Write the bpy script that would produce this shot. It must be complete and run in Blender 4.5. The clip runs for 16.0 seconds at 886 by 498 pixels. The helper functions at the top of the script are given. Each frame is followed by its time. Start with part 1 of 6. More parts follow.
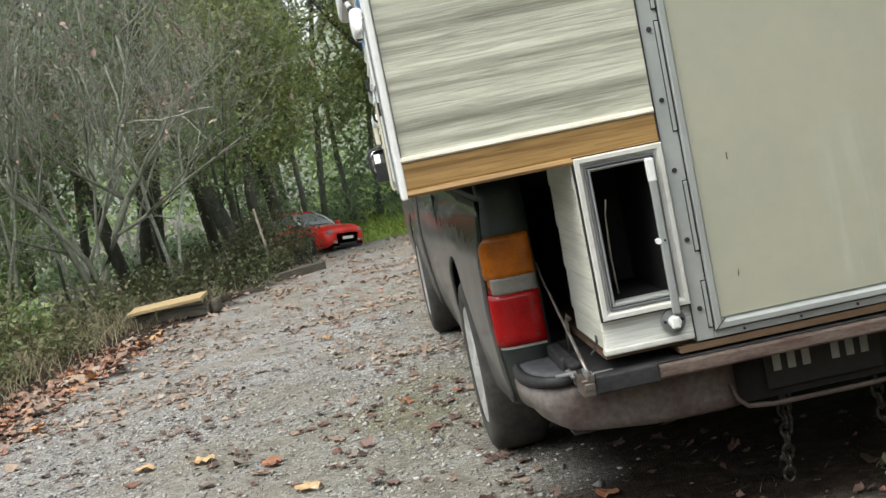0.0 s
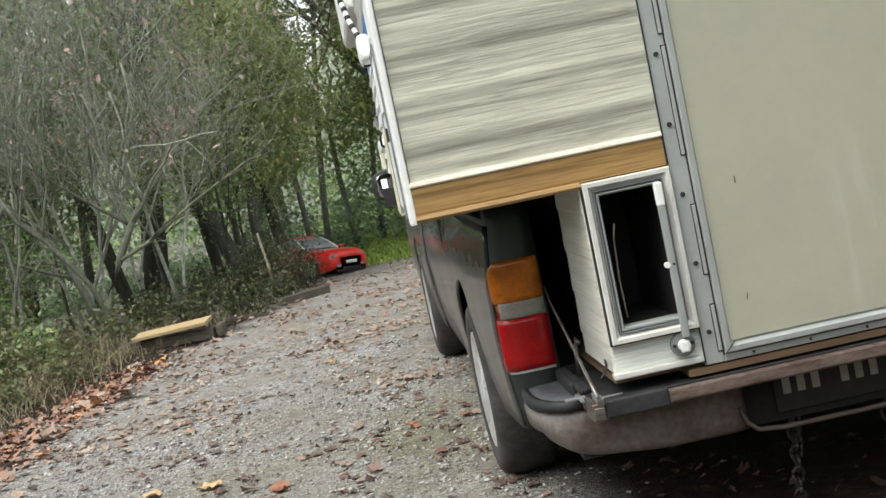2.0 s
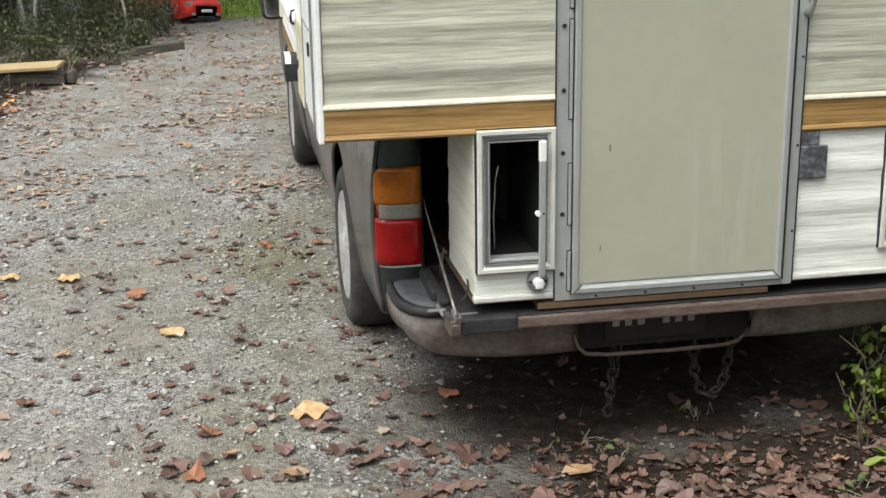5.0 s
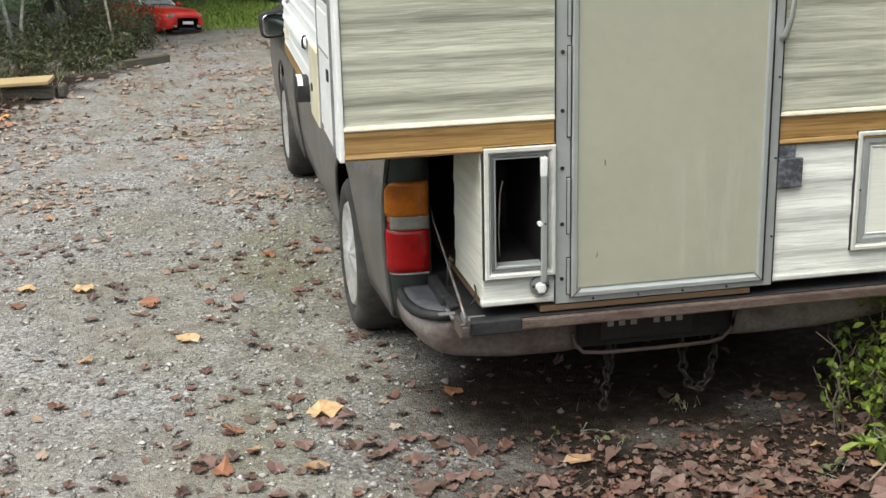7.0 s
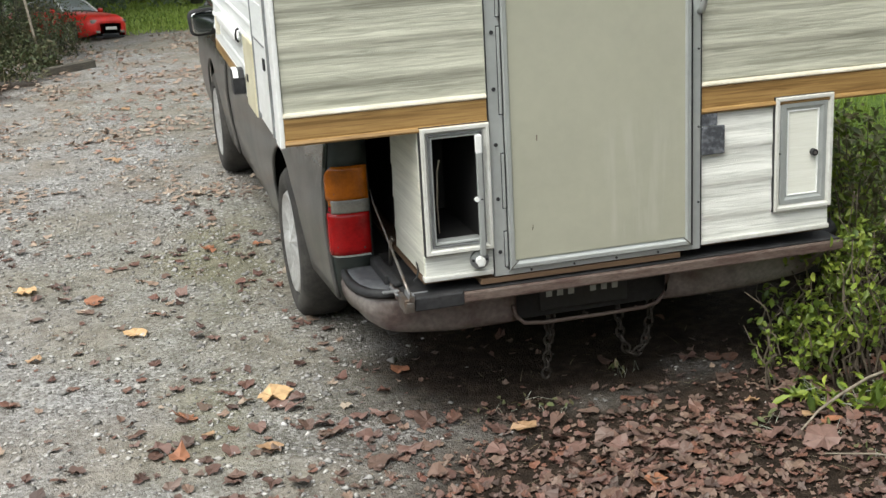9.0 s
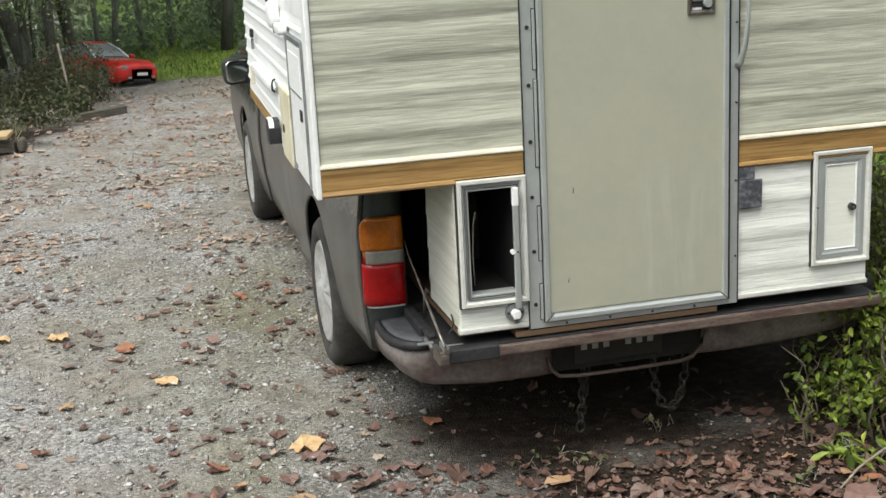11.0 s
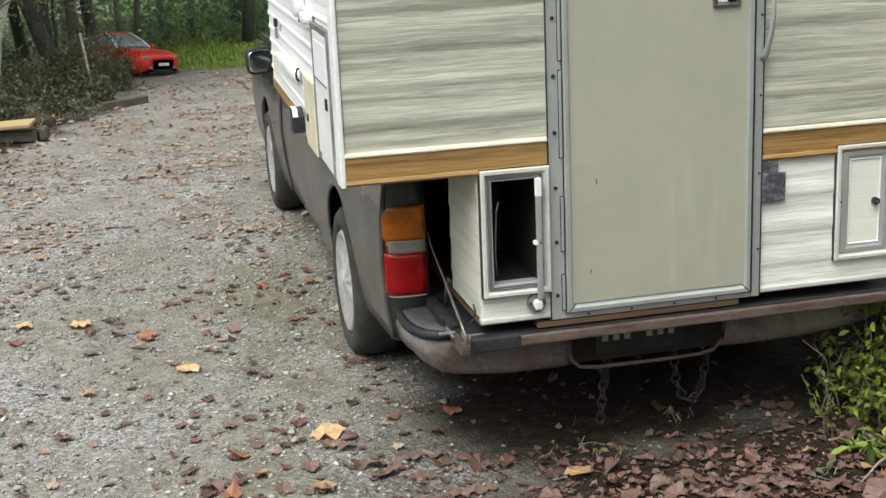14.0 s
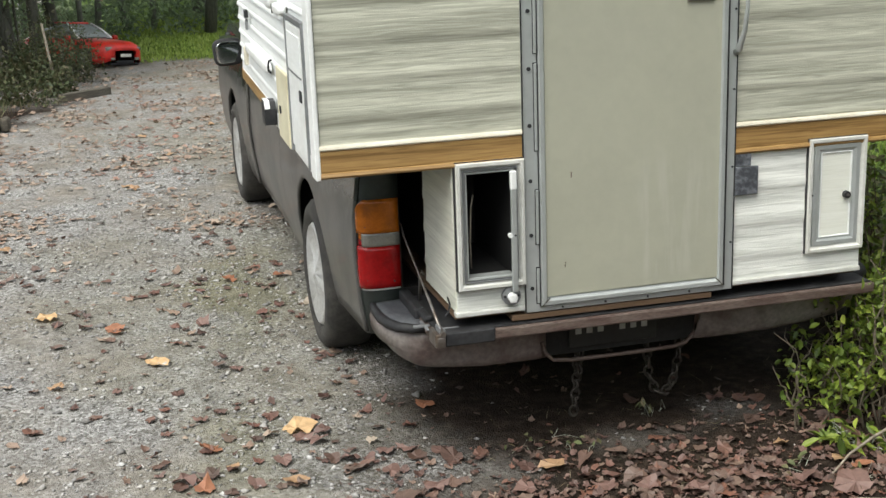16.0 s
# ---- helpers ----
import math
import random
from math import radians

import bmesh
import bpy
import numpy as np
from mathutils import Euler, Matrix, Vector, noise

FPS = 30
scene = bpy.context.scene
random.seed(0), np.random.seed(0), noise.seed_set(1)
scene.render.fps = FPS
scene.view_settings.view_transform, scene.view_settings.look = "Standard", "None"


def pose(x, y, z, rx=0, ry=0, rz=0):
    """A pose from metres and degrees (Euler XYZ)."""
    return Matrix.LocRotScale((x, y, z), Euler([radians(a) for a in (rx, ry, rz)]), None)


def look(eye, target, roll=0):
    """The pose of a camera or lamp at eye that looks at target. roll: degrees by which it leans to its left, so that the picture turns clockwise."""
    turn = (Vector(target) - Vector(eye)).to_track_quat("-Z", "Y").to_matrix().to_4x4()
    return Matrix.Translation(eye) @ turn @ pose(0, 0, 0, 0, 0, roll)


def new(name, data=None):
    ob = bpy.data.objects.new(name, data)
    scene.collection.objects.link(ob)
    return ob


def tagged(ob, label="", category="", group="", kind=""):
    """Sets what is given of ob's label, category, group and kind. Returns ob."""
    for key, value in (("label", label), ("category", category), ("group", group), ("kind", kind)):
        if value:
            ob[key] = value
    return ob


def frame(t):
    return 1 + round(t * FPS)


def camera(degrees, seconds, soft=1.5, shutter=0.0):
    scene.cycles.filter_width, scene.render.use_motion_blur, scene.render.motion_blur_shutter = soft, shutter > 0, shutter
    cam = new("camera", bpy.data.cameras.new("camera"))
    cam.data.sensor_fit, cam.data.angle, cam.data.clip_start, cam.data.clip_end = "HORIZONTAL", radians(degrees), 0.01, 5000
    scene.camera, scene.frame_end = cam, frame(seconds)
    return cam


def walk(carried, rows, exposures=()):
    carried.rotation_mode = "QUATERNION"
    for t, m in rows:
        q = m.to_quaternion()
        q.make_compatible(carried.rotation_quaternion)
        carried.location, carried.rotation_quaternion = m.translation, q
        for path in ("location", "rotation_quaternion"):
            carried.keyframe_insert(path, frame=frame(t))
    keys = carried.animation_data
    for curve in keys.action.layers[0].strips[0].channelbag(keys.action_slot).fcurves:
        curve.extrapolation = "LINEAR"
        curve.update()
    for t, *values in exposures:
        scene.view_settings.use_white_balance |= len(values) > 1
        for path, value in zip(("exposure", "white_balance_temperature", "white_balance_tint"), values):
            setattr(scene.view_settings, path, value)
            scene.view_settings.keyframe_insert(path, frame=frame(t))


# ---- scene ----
cam = camera(38.0, 16.0)
PATH = [
    (0, (-0.125, -2.96, 1.109), (-0.002, -0.973, 0.917), -11.4),
    (0.5, (-0.138, -2.957, 1.102), (-0.017, -0.969, 0.92), -12.8),
    (1, (-0.15, -2.963, 1.118), (-0.043, -0.974, 0.94), -11.2),
    (1.5, (-0.146, -2.973, 1.117), (-0.032, -0.983, 0.949), -11.7),
    (2, (-0.14, -2.963, 1.118), (-0.013, -0.973, 0.961), -11.7),
    (2.5, (-0.14, -2.968, 1.12), (-0.02, -0.977, 0.977), -11.6),
    (3, (-0.145, -2.975, 1.159), (0.028, -1.0, 0.897), -8.5),
    (3.5, (-0.165, -3.032, 1.421), (0.149, -1.115, 0.946), -4.1),
    (3.7, (-0.198, -3.042, 1.5), (0.135, -1.131, 1.016), -2.3),
    (5.8, (-0.364, -3.299, 1.673), (-0.019, -1.428, 1.056), 0.3),
    (6, (-0.445, -3.315, 1.69), (-0.09, -1.445, 1.077), 1.8),
    (6.5, (-0.509, -3.343, 1.687), (-0.117, -1.49, 1.045), 1.1),
    (7, (-0.428, -3.448, 1.728), (-0.046, -1.57, 1.157), -1.3),
    (7.5, (-0.324, -3.558, 1.683), (0.075, -1.686, 1.102), -5.3),
    (8, (-0.325, -3.603, 1.704), (0.153, -1.74, 1.156), -2.9),
    (8.5, (-0.437, -3.581, 1.713), (0.071, -1.73, 1.151), -3.8),
    (9, (-0.482, -3.571, 1.711), (0.0, -1.719, 1.131), -3.2),
    (9.5, (-0.495, -3.574, 1.727), (-0.033, -1.702, 1.194), -3.1),
    (12, (-0.511, -3.529, 1.73), (-0.057, -1.649, 1.221), -3.0),
    (12.5, (-0.51, -3.53, 1.727), (-0.059, -1.649, 1.219), -2.9),
    (13, (-0.532, -3.529, 1.728), (-0.105, -1.643, 1.22), -2.1),
    (13.5, (-0.533, -3.548, 1.725), (-0.117, -1.662, 1.206), -2.2),
    (14, (-0.53, -3.554, 1.721), (-0.102, -1.67, 1.202), -2.6),
    (14.5, (-0.511, -3.557, 1.717), (-0.086, -1.675, 1.192), -3.5),
    (15, (-0.472, -3.562, 1.711), (0.004, -1.693, 1.18), -4.9),
    (15.5, (-0.494, -3.552, 1.711), (-0.014, -1.685, 1.178), -3.9),
    (16, (-0.567, -3.535, 1.721), (-0.082, -1.67, 1.189), -2.1),
]
EXPOSURES = [(0, 1.0), (3, 1.02), (9.7, 1.02), (12, 0.95), (16, 0.95)]
walk(cam, [(t, look(eye, target, roll)) for t, eye, target, roll in PATH], EXPOSURES)

# ---- light ----
world = bpy.data.worlds.new("overcast_sky")
scene.world = world
world.use_nodes = True
wn = world.node_tree.nodes
sky = wn.new("ShaderNodeTexSky")
sky.sky_type = "NISHITA"
sky.sun_disc = False
sky.sun_elevation = radians(62)
sky.sun_rotation = radians(226)
sky.air_density, sky.dust_density, sky.ozone_density = 1.2, 2.0, 2.0
wn["Background"].inputs["Strength"].default_value = 0.15
cloud = wn.new("ShaderNodeHueSaturation")
cloud.inputs["Saturation"].default_value = 0.22
world.node_tree.links.new(sky.outputs["Color"], cloud.inputs["Color"])
world.node_tree.links.new(cloud.outputs["Color"], wn["Background"].inputs["Color"])
sun_data = bpy.data.lights.new("sun", "SUN")
sun_data.energy, sun_data.angle, sun_data.color = 1.4, radians(45), (1.0, 0.985, 0.85)
sun = new("sun", sun_data)
sun.matrix_world = look((-4.8, -4.6, 11.5), (0, 0, 0))

# ---- materials ----


def material(name, color, rough=0.6, metal=0.0, vary=0.12, scale=6.0, stretch=(1, 1, 1), bump=0.1, bump_scale=60.0,
             second=None, spread=(0.35, 0.65), coat=0.0, per_object=0.0, per_island=0.0, spec=0.5):
    """A surface with variation at two scales: broad stains towards the second colour, and fine grain with relief."""
    m = bpy.data.materials.new(name)
    m.use_nodes = True
    nt = m.node_tree
    n, link = nt.nodes, nt.links.new
    shader = n["Principled BSDF"]
    coord = n.new("ShaderNodeTexCoord")
    mapping = n.new("ShaderNodeMapping")
    mapping.inputs["Scale"].default_value = stretch
    link(coord.outputs["Object"], mapping.inputs["Vector"])
    broad = n.new("ShaderNodeTexNoise")
    broad.inputs["Scale"].default_value = scale
    broad.inputs["Detail"].default_value = 6
    broad.inputs["Roughness"].default_value = 0.65
    link(mapping.outputs["Vector"], broad.inputs["Vector"])
    fine = n.new("ShaderNodeTexNoise")
    fine.inputs["Scale"].default_value = bump_scale
    fine.inputs["Detail"].default_value = 4
    link(mapping.outputs["Vector"], fine.inputs["Vector"])
    ramp = n.new("ShaderNodeMapRange")
    ramp.inputs["From Min"].default_value, ramp.inputs["From Max"].default_value = spread
    link(broad.outputs["Fac"], ramp.inputs["Value"])
    mix = n.new("ShaderNodeMix")
    mix.data_type = "RGBA"
    other = second or tuple(c * 0.7 for c in color)
    mix.inputs["A"].default_value, mix.inputs["B"].default_value = (*color, 1), (*other, 1)
    link(ramp.outputs["Result"], mix.inputs["Factor"])
    hsv = n.new("ShaderNodeHueSaturation")
    link(mix.outputs["Result"], hsv.inputs["Color"])
    val = n.new("ShaderNodeMapRange")
    val.inputs["From Min"].default_value, val.inputs["From Max"].default_value = 0.3, 0.7
    val.inputs["To Min"].default_value, val.inputs["To Max"].default_value = 1 - vary, 1 + vary
    link(fine.outputs["Fac"], val.inputs["Value"])
    value = val.outputs["Result"]
    for amount, kind, socket in ((per_object, "ShaderNodeObjectInfo", "Random"), (per_island, "ShaderNodeNewGeometry", "Random Per Island")):
        if amount:
            info = n.new(kind)
            spreadr = n.new("ShaderNodeMapRange")
            spreadr.inputs["To Min"].default_value, spreadr.inputs["To Max"].default_value = 1 - amount, 1 + amount
            link(info.outputs[socket], spreadr.inputs["Value"])
            mul = n.new("ShaderNodeMath")
            mul.operation = "MULTIPLY"
            link(value, mul.inputs[0])
            link(spreadr.outputs["Result"], mul.inputs[1])
            value = mul.outputs["Value"]
    link(value, hsv.inputs["Value"])
    link(hsv.outputs["Color"], shader.inputs["Base Color"])
    shader.inputs["Roughness"].default_value, shader.inputs["Metallic"].default_value = rough, metal
    shader.inputs["Coat Weight"].default_value = coat
    shader.inputs["Specular IOR Level"].default_value = spec
    if bump:
        b = n.new("ShaderNodeBump")
        b.inputs["Strength"].default_value = bump
        b.inputs["Distance"].default_value = 0.004
        link(fine.outputs["Fac"], b.inputs["Height"])
        link(b.outputs["Normal"], shader.inputs["Normal"])
    return m


def leaf_material(name, colors, rough=0.55, translucent=0.25, bump=0.15):
    """Leaves: each island takes its own colour from a ramp; some light comes through."""
    m = bpy.data.materials.new(name)
    m.use_nodes = True
    nt = m.node_tree
    n, link = nt.nodes, nt.links.new
    shader = n["Principled BSDF"]
    geo = n.new("ShaderNodeNewGeometry")
    ramp = n.new("ShaderNodeValToRGB")
    ramp.color_ramp.interpolation = "LINEAR"
    while len(ramp.color_ramp.elements) < len(colors):
        ramp.color_ramp.elements.new(0.5)
    for i, (e, c) in enumerate(zip(ramp.color_ramp.elements, colors)):
        e.position = i / max(1, len(colors) - 1)
        e.color = (*c, 1)
    link(geo.outputs["Random Per Island"], ramp.inputs["Fac"])
    spots = n.new("ShaderNodeTexNoise")
    spots.inputs["Scale"].default_value = 45
    spots.inputs["Detail"].default_value = 4
    coord = n.new("ShaderNodeTexCoord")
    link(coord.outputs["Object"], spots.inputs["Vector"])
    val = n.new("ShaderNodeMapRange")
    val.inputs["To Min"].default_value, val.inputs["To Max"].default_value = 0.55, 1.4
    link(spots.outputs["Fac"], val.inputs["Value"])
    hsv = n.new("ShaderNodeHueSaturation")
    link(ramp.outputs["Color"], hsv.inputs["Color"])
    link(val.outputs["Result"], hsv.inputs["Value"])
    link(hsv.outputs["Color"], shader.inputs["Base Color"])
    shader.inputs["Roughness"].default_value = rough
    if translucent:
        tr = n.new("ShaderNodeBsdfTranslucent")
        link(hsv.outputs["Color"], tr.inputs["Color"])
        mix = n.new("ShaderNodeMixShader")
        mix.inputs["Fac"].default_value = translucent
        link(shader.outputs["BSDF"], mix.inputs[1])
        link(tr.outputs["BSDF"], mix.inputs[2])
        link(mix.outputs["Shader"], n["Material Output"].inputs["Surface"])
    return m


def siding_material(name, light, dark, streak=1.0, bump=0.35, fineness=1.0):
    """Embossed painted aluminium: long uneven streaks of wood grain, two widths of them, and fine scratches along the course."""
    m = bpy.data.materials.new(name)
    m.use_nodes = True
    nt = m.node_tree
    n, link = nt.nodes, nt.links.new
    shader = n["Principled BSDF"]
    coord = n.new("ShaderNodeTexCoord")

    def streaks(along, across, detail, distortion):
        mp = n.new("ShaderNodeMapping")
        mp.inputs["Scale"].default_value = (along, along, across * fineness)
        link(coord.outputs["Object"], mp.inputs["Vector"])
        t = n.new("ShaderNodeTexNoise")
        t.inputs["Scale"].default_value = 1.0
        t.inputs["Detail"].default_value = detail
        t.inputs["Distortion"].default_value = distortion
        link(mp.outputs["Vector"], t.inputs["Vector"])
        return t.outputs["Fac"]

    broad, narrow, hair = streaks(0.9, 30, 5, 0.8), streaks(5.0, 125, 6, 1.2), streaks(16, 360, 2, 0.3)
    add = n.new("ShaderNodeMath")
    add.operation = "MULTIPLY_ADD"
    link(broad, add.inputs[0])
    add.inputs[1].default_value = 0.55
    half = n.new("ShaderNodeMath")
    half.operation = "MULTIPLY"
    half.inputs[1].default_value = 0.45
    link(narrow, half.inputs[0])
    link(half.outputs["Value"], add.inputs[2])
    ramp = n.new("ShaderNodeMapRange")
    ramp.inputs["From Min"].default_value, ramp.inputs["From Max"].default_value = 0.5 - 0.13 / streak, 0.5 + 0.13 / streak
    link(add.outputs["Value"], ramp.inputs["Value"])
    mix = n.new("ShaderNodeMix")
    mix.data_type = "RGBA"
    mix.inputs["A"].default_value, mix.inputs["B"].default_value = (*dark, 1), (*light, 1)
    link(ramp.outputs["Result"], mix.inputs["Factor"])
    grain = n.new("ShaderNodeMapRange")
    grain.inputs["To Min"].default_value, grain.inputs["To Max"].default_value = 0.88, 1.1
    link(hair, grain.inputs["Value"])
    hsv = n.new("ShaderNodeHueSaturation")
    link(mix.outputs["Result"], hsv.inputs["Color"])
    link(grain.outputs["Result"], hsv.inputs["Value"])
    link(hsv.outputs["Color"], shader.inputs["Base Color"])
    shader.inputs["Roughness"].default_value = 0.45
    b = n.new("ShaderNodeBump")
    b.inputs["Strength"].default_value, b.inputs["Distance"].default_value = bump, 0.004
    link(add.outputs["Value"], b.inputs["Height"])
    link(b.outputs["Normal"], shader.inputs["Normal"])
    return m


SIDING = siding_material("beige_grained_siding", (0.61, 0.612, 0.505), (0.32, 0.322, 0.258), 1.25, 0.7, 0.85)
SIDING_LOW = siding_material("pale_grained_siding", (0.92, 0.93, 0.88), (0.56, 0.575, 0.53), 1.35, 0.8, 0.85)
PANEL = siding_material("cream_white_panel", (0.86, 0.87, 0.80), (0.76, 0.77, 0.68), 0.8, 0.1, 1.5)
SIDING_WHITE = siding_material("white_side_siding", (0.90, 0.92, 0.91), (0.80, 0.82, 0.81), 0.7, 0.2)
WOOD = siding_material("golden_wood_print", (0.45, 0.28, 0.105), (0.18, 0.098, 0.032), 1.05, 0.3)
CREAM = material("cream_moulding", (0.74, 0.70, 0.58), 0.45, vary=0.06, scale=9, second=(0.62, 0.57, 0.45), bump=0.05)
ALU = material("dull_aluminium", (0.50, 0.53, 0.52), 0.36, 0.4, vary=0.03, scale=5, second=(0.42, 0.445, 0.44), bump=0.04, bump_scale=60)
ALU_DARK = material("grey_aluminium", (0.30, 0.31, 0.32), 0.45, 0.5, vary=0.1, scale=7, bump=0.08)
ALU_WHITE = material("pale_painted_aluminium", (0.70, 0.705, 0.67), 0.4, 0.1, vary=0.06, scale=8, second=(0.60, 0.60, 0.55), bump=0.05)
DOOR_SKIN = material("beige_door_skin", (0.412, 0.412, 0.325), 0.42, vary=0.025, scale=1.6, second=(0.355, 0.355, 0.285), spread=(0.4, 0.75), bump=0.03, bump_scale=30)
def add_smears(m):
    """Faint pale runs down the door, in its lower middle."""
    nt = m.node_tree
    n, link = nt.nodes, nt.links.new
    shader = n["Principled BSDF"]
    old = shader.inputs["Base Color"].links[0].from_socket
    coord = n.new("ShaderNodeTexCoord")
    mp = n.new("ShaderNodeMapping")
    mp.inputs["Scale"].default_value = (26, 1, 2.6)
    link(coord.outputs["Object"], mp.inputs["Vector"])
    t = n.new("ShaderNodeTexNoise")
    t.inputs["Scale"].default_value, t.inputs["Detail"].default_value = 1.0, 5
    link(mp.outputs["Vector"], t.inputs["Vector"])
    sep = n.new("ShaderNodeSeparateXYZ")
    link(coord.outputs["Object"], sep.inputs["Vector"])
    amount = None
    for socket, stops in (("X", (0.90, 1.0, 1.16, 1.24)), ("Z", (0.53, 0.60, 0.80, 1.02))):
        r = n.new("ShaderNodeMapRange")
        r.interpolation_type = "SMOOTHSTEP"
        r.inputs["From Min"].default_value, r.inputs["From Max"].default_value = stops[0], stops[1]
        link(sep.outputs[socket], r.inputs["Value"])
        q = n.new("ShaderNodeMapRange")
        q.interpolation_type = "SMOOTHSTEP"
        q.inputs["From Min"].default_value, q.inputs["From Max"].default_value = stops[3], stops[2]
        link(sep.outputs[socket], q.inputs["Value"])
        for out in (r.outputs["Result"], q.outputs["Result"]):
            if amount is None:
                amount = out
            else:
                mul = n.new("ShaderNodeMath")
                mul.operation = "MULTIPLY"
                link(amount, mul.inputs[0])
                link(out, mul.inputs[1])
                amount = mul.outputs["Value"]
    streak = n.new("ShaderNodeMapRange")
    streak.inputs["From Min"].default_value, streak.inputs["From Max"].default_value = 0.48, 0.72
    link(t.outputs["Fac"], streak.inputs["Value"])
    mul = n.new("ShaderNodeMath")
    mul.operation = "MULTIPLY"
    link(amount, mul.inputs[0])
    link(streak.outputs["Result"], mul.inputs[1])
    mix = n.new("ShaderNodeMix")
    mix.data_type = "RGBA"
    link(old, mix.inputs["A"])
    mix.inputs["B"].default_value = (0.47, 0.47, 0.40, 1)
    link(mul.outputs["Value"], mix.inputs["Factor"])
    link(mix.outputs["Result"], shader.inputs["Base Color"])


add_smears(DOOR_SKIN)
WHITE = material("white_paint", (0.88, 0.90, 0.89), 0.4, vary=0.05, scale=7, second=(0.74, 0.75, 0.73), bump=0.05)
CREAM_BOX = material("yellowed_cream_plastic", (0.74, 0.70, 0.52), 0.45, vary=0.05, scale=7, second=(0.62, 0.57, 0.4), bump=0.05)
BLUE = material("blue_decal", (0.07, 0.24, 0.62), 0.4, vary=0.08, bump=0.02)
BLACK = material("black_plastic", (0.018, 0.019, 0.021), 0.6, vary=0.25, scale=12, second=(0.036, 0.036, 0.038), bump=0.15, spec=0.3)
PAD = material("dusty_black_step_pad", (0.05, 0.053, 0.06), 0.6, vary=0.2, scale=14, second=(0.095, 0.10, 0.108), bump=0.2)
PAINT = material("dusty_charcoal_paint", (0.105, 0.10, 0.094), 0.42, 0.0, vary=0.12, scale=3.5, second=(0.045, 0.05, 0.05), spread=(0.42, 0.72), bump=0.05, bump_scale=120, coat=0.35)


def add_dust_line(m, clean, height, ragged):
    """Road dust thrown up over the lower flank, with a ragged upper edge; above it the paint is clean and glossy."""
    nt = m.node_tree
    n, link = nt.nodes, nt.links.new
    shader = n["Principled BSDF"]
    dusty = shader.inputs["Base Color"].links[0].from_socket
    coord = n.new("ShaderNodeTexCoord")
    t = n.new("ShaderNodeTexNoise")
    t.inputs["Scale"].default_value, t.inputs["Detail"].default_value, t.inputs["Roughness"].default_value = 5.0, 7, 0.62
    link(coord.outputs["Object"], t.inputs["Vector"])
    sep = n.new("ShaderNodeSeparateXYZ")
    link(coord.outputs["Object"], sep.inputs["Vector"])
    add = n.new("ShaderNodeMath")
    add.operation = "MULTIPLY_ADD"
    link(t.outputs["Fac"], add.inputs[0])
    add.inputs[1].default_value = ragged
    link(sep.outputs["Z"], add.inputs[2])
    edge = n.new("ShaderNodeMapRange")
    edge.inputs["From Min"].default_value, edge.inputs["From Max"].default_value = height + 0.5 * ragged - 0.03, height + 0.5 * ragged + 0.05
    edge.inputs["To Max"].default_value = 0.92
    link(add.outputs["Value"], edge.inputs["Value"])
    mix = n.new("ShaderNodeMix")
    mix.data_type = "RGBA"
    link(dusty, mix.inputs["A"])
    mix.inputs["B"].default_value = (*clean, 1)
    link(edge.outputs["Result"], mix.inputs["Factor"])
    link(mix.outputs["Result"], shader.inputs["Base Color"])
    gloss = n.new("ShaderNodeMapRange")
    gloss.inputs["To Min"].default_value, gloss.inputs["To Max"].default_value = 0.5, 0.16
    link(edge.outputs["Result"], gloss.inputs["Value"])
    link(gloss.outputs["Result"], shader.inputs["Roughness"])


add_dust_line(PAINT, (0.012, 0.019, 0.017), 0.74, 0.25)
PAINT_DARK = material("dark_green_grey_paint", (0.016, 0.024, 0.022), 0.45, 0.0, vary=0.15, scale=6, second=(0.025, 0.03, 0.027), bump=0.03, coat=0.1)
BUMPER = material("dusty_painted_bumper", (0.21, 0.187, 0.174), 0.5, 0.0, vary=0.22, scale=6, second=(0.105, 0.075, 0.069), spread=(0.38, 0.62), bump=0.15, bump_scale=70)
SIDING_BOX = siding_material("cream_box_siding", (0.80, 0.80, 0.70), (0.60, 0.60, 0.52), 0.9, 0.6)
RUST = material("worn_maroon_edge", (0.085, 0.052, 0.044), 0.6, 0.1, vary=0.25, scale=9, second=(0.16, 0.125, 0.105), stretch=(1, 1, 4), bump=0.25)
PLY = material("plywood_edge", (0.17, 0.105, 0.06), 0.75, vary=0.2, scale=4, stretch=(1, 1, 12), bump=0.2)
RUBBER = material("dusty_tyre_rubber", (0.022, 0.021, 0.02), 0.85, vary=0.2, scale=9, second=(0.06, 0.056, 0.05), bump=0.3, bump_scale=80)
RIM = material("silver_wheel_cover", (0.68, 0.69, 0.69), 0.4, 0.35, vary=0.1, scale=7, second=(0.38, 0.37, 0.35), bump=0.04)
STEEL = material("worn_steel", (0.32, 0.31, 0.3), 0.42, 0.8, vary=0.25, scale=30, second=(0.16, 0.12, 0.09), bump=0.2)
CHAIN = material("rusty_chain", (0.06, 0.052, 0.045), 0.6, 0.6, vary=0.3, scale=40, bump=0.3)
UNDER = material("black_underbody", (0.018, 0.017, 0.016), 0.8, vary=0.3, scale=9, bump=0.2)
PLATE = material("dark_number_plate", (0.02, 0.022, 0.02), 0.5, vary=0.15, scale=12, bump=0.05)
PLATE_BAR = material("pale_plate_bars", (0.42, 0.43, 0.40), 0.5, vary=0.1, bump=0.02)
TAPE = material("mottled_dark_tape", (0.06, 0.065, 0.075), 0.5, vary=0.3, scale=38, second=(0.17, 0.18, 0.2), spread=(0.45, 0.6), bump=0.25)
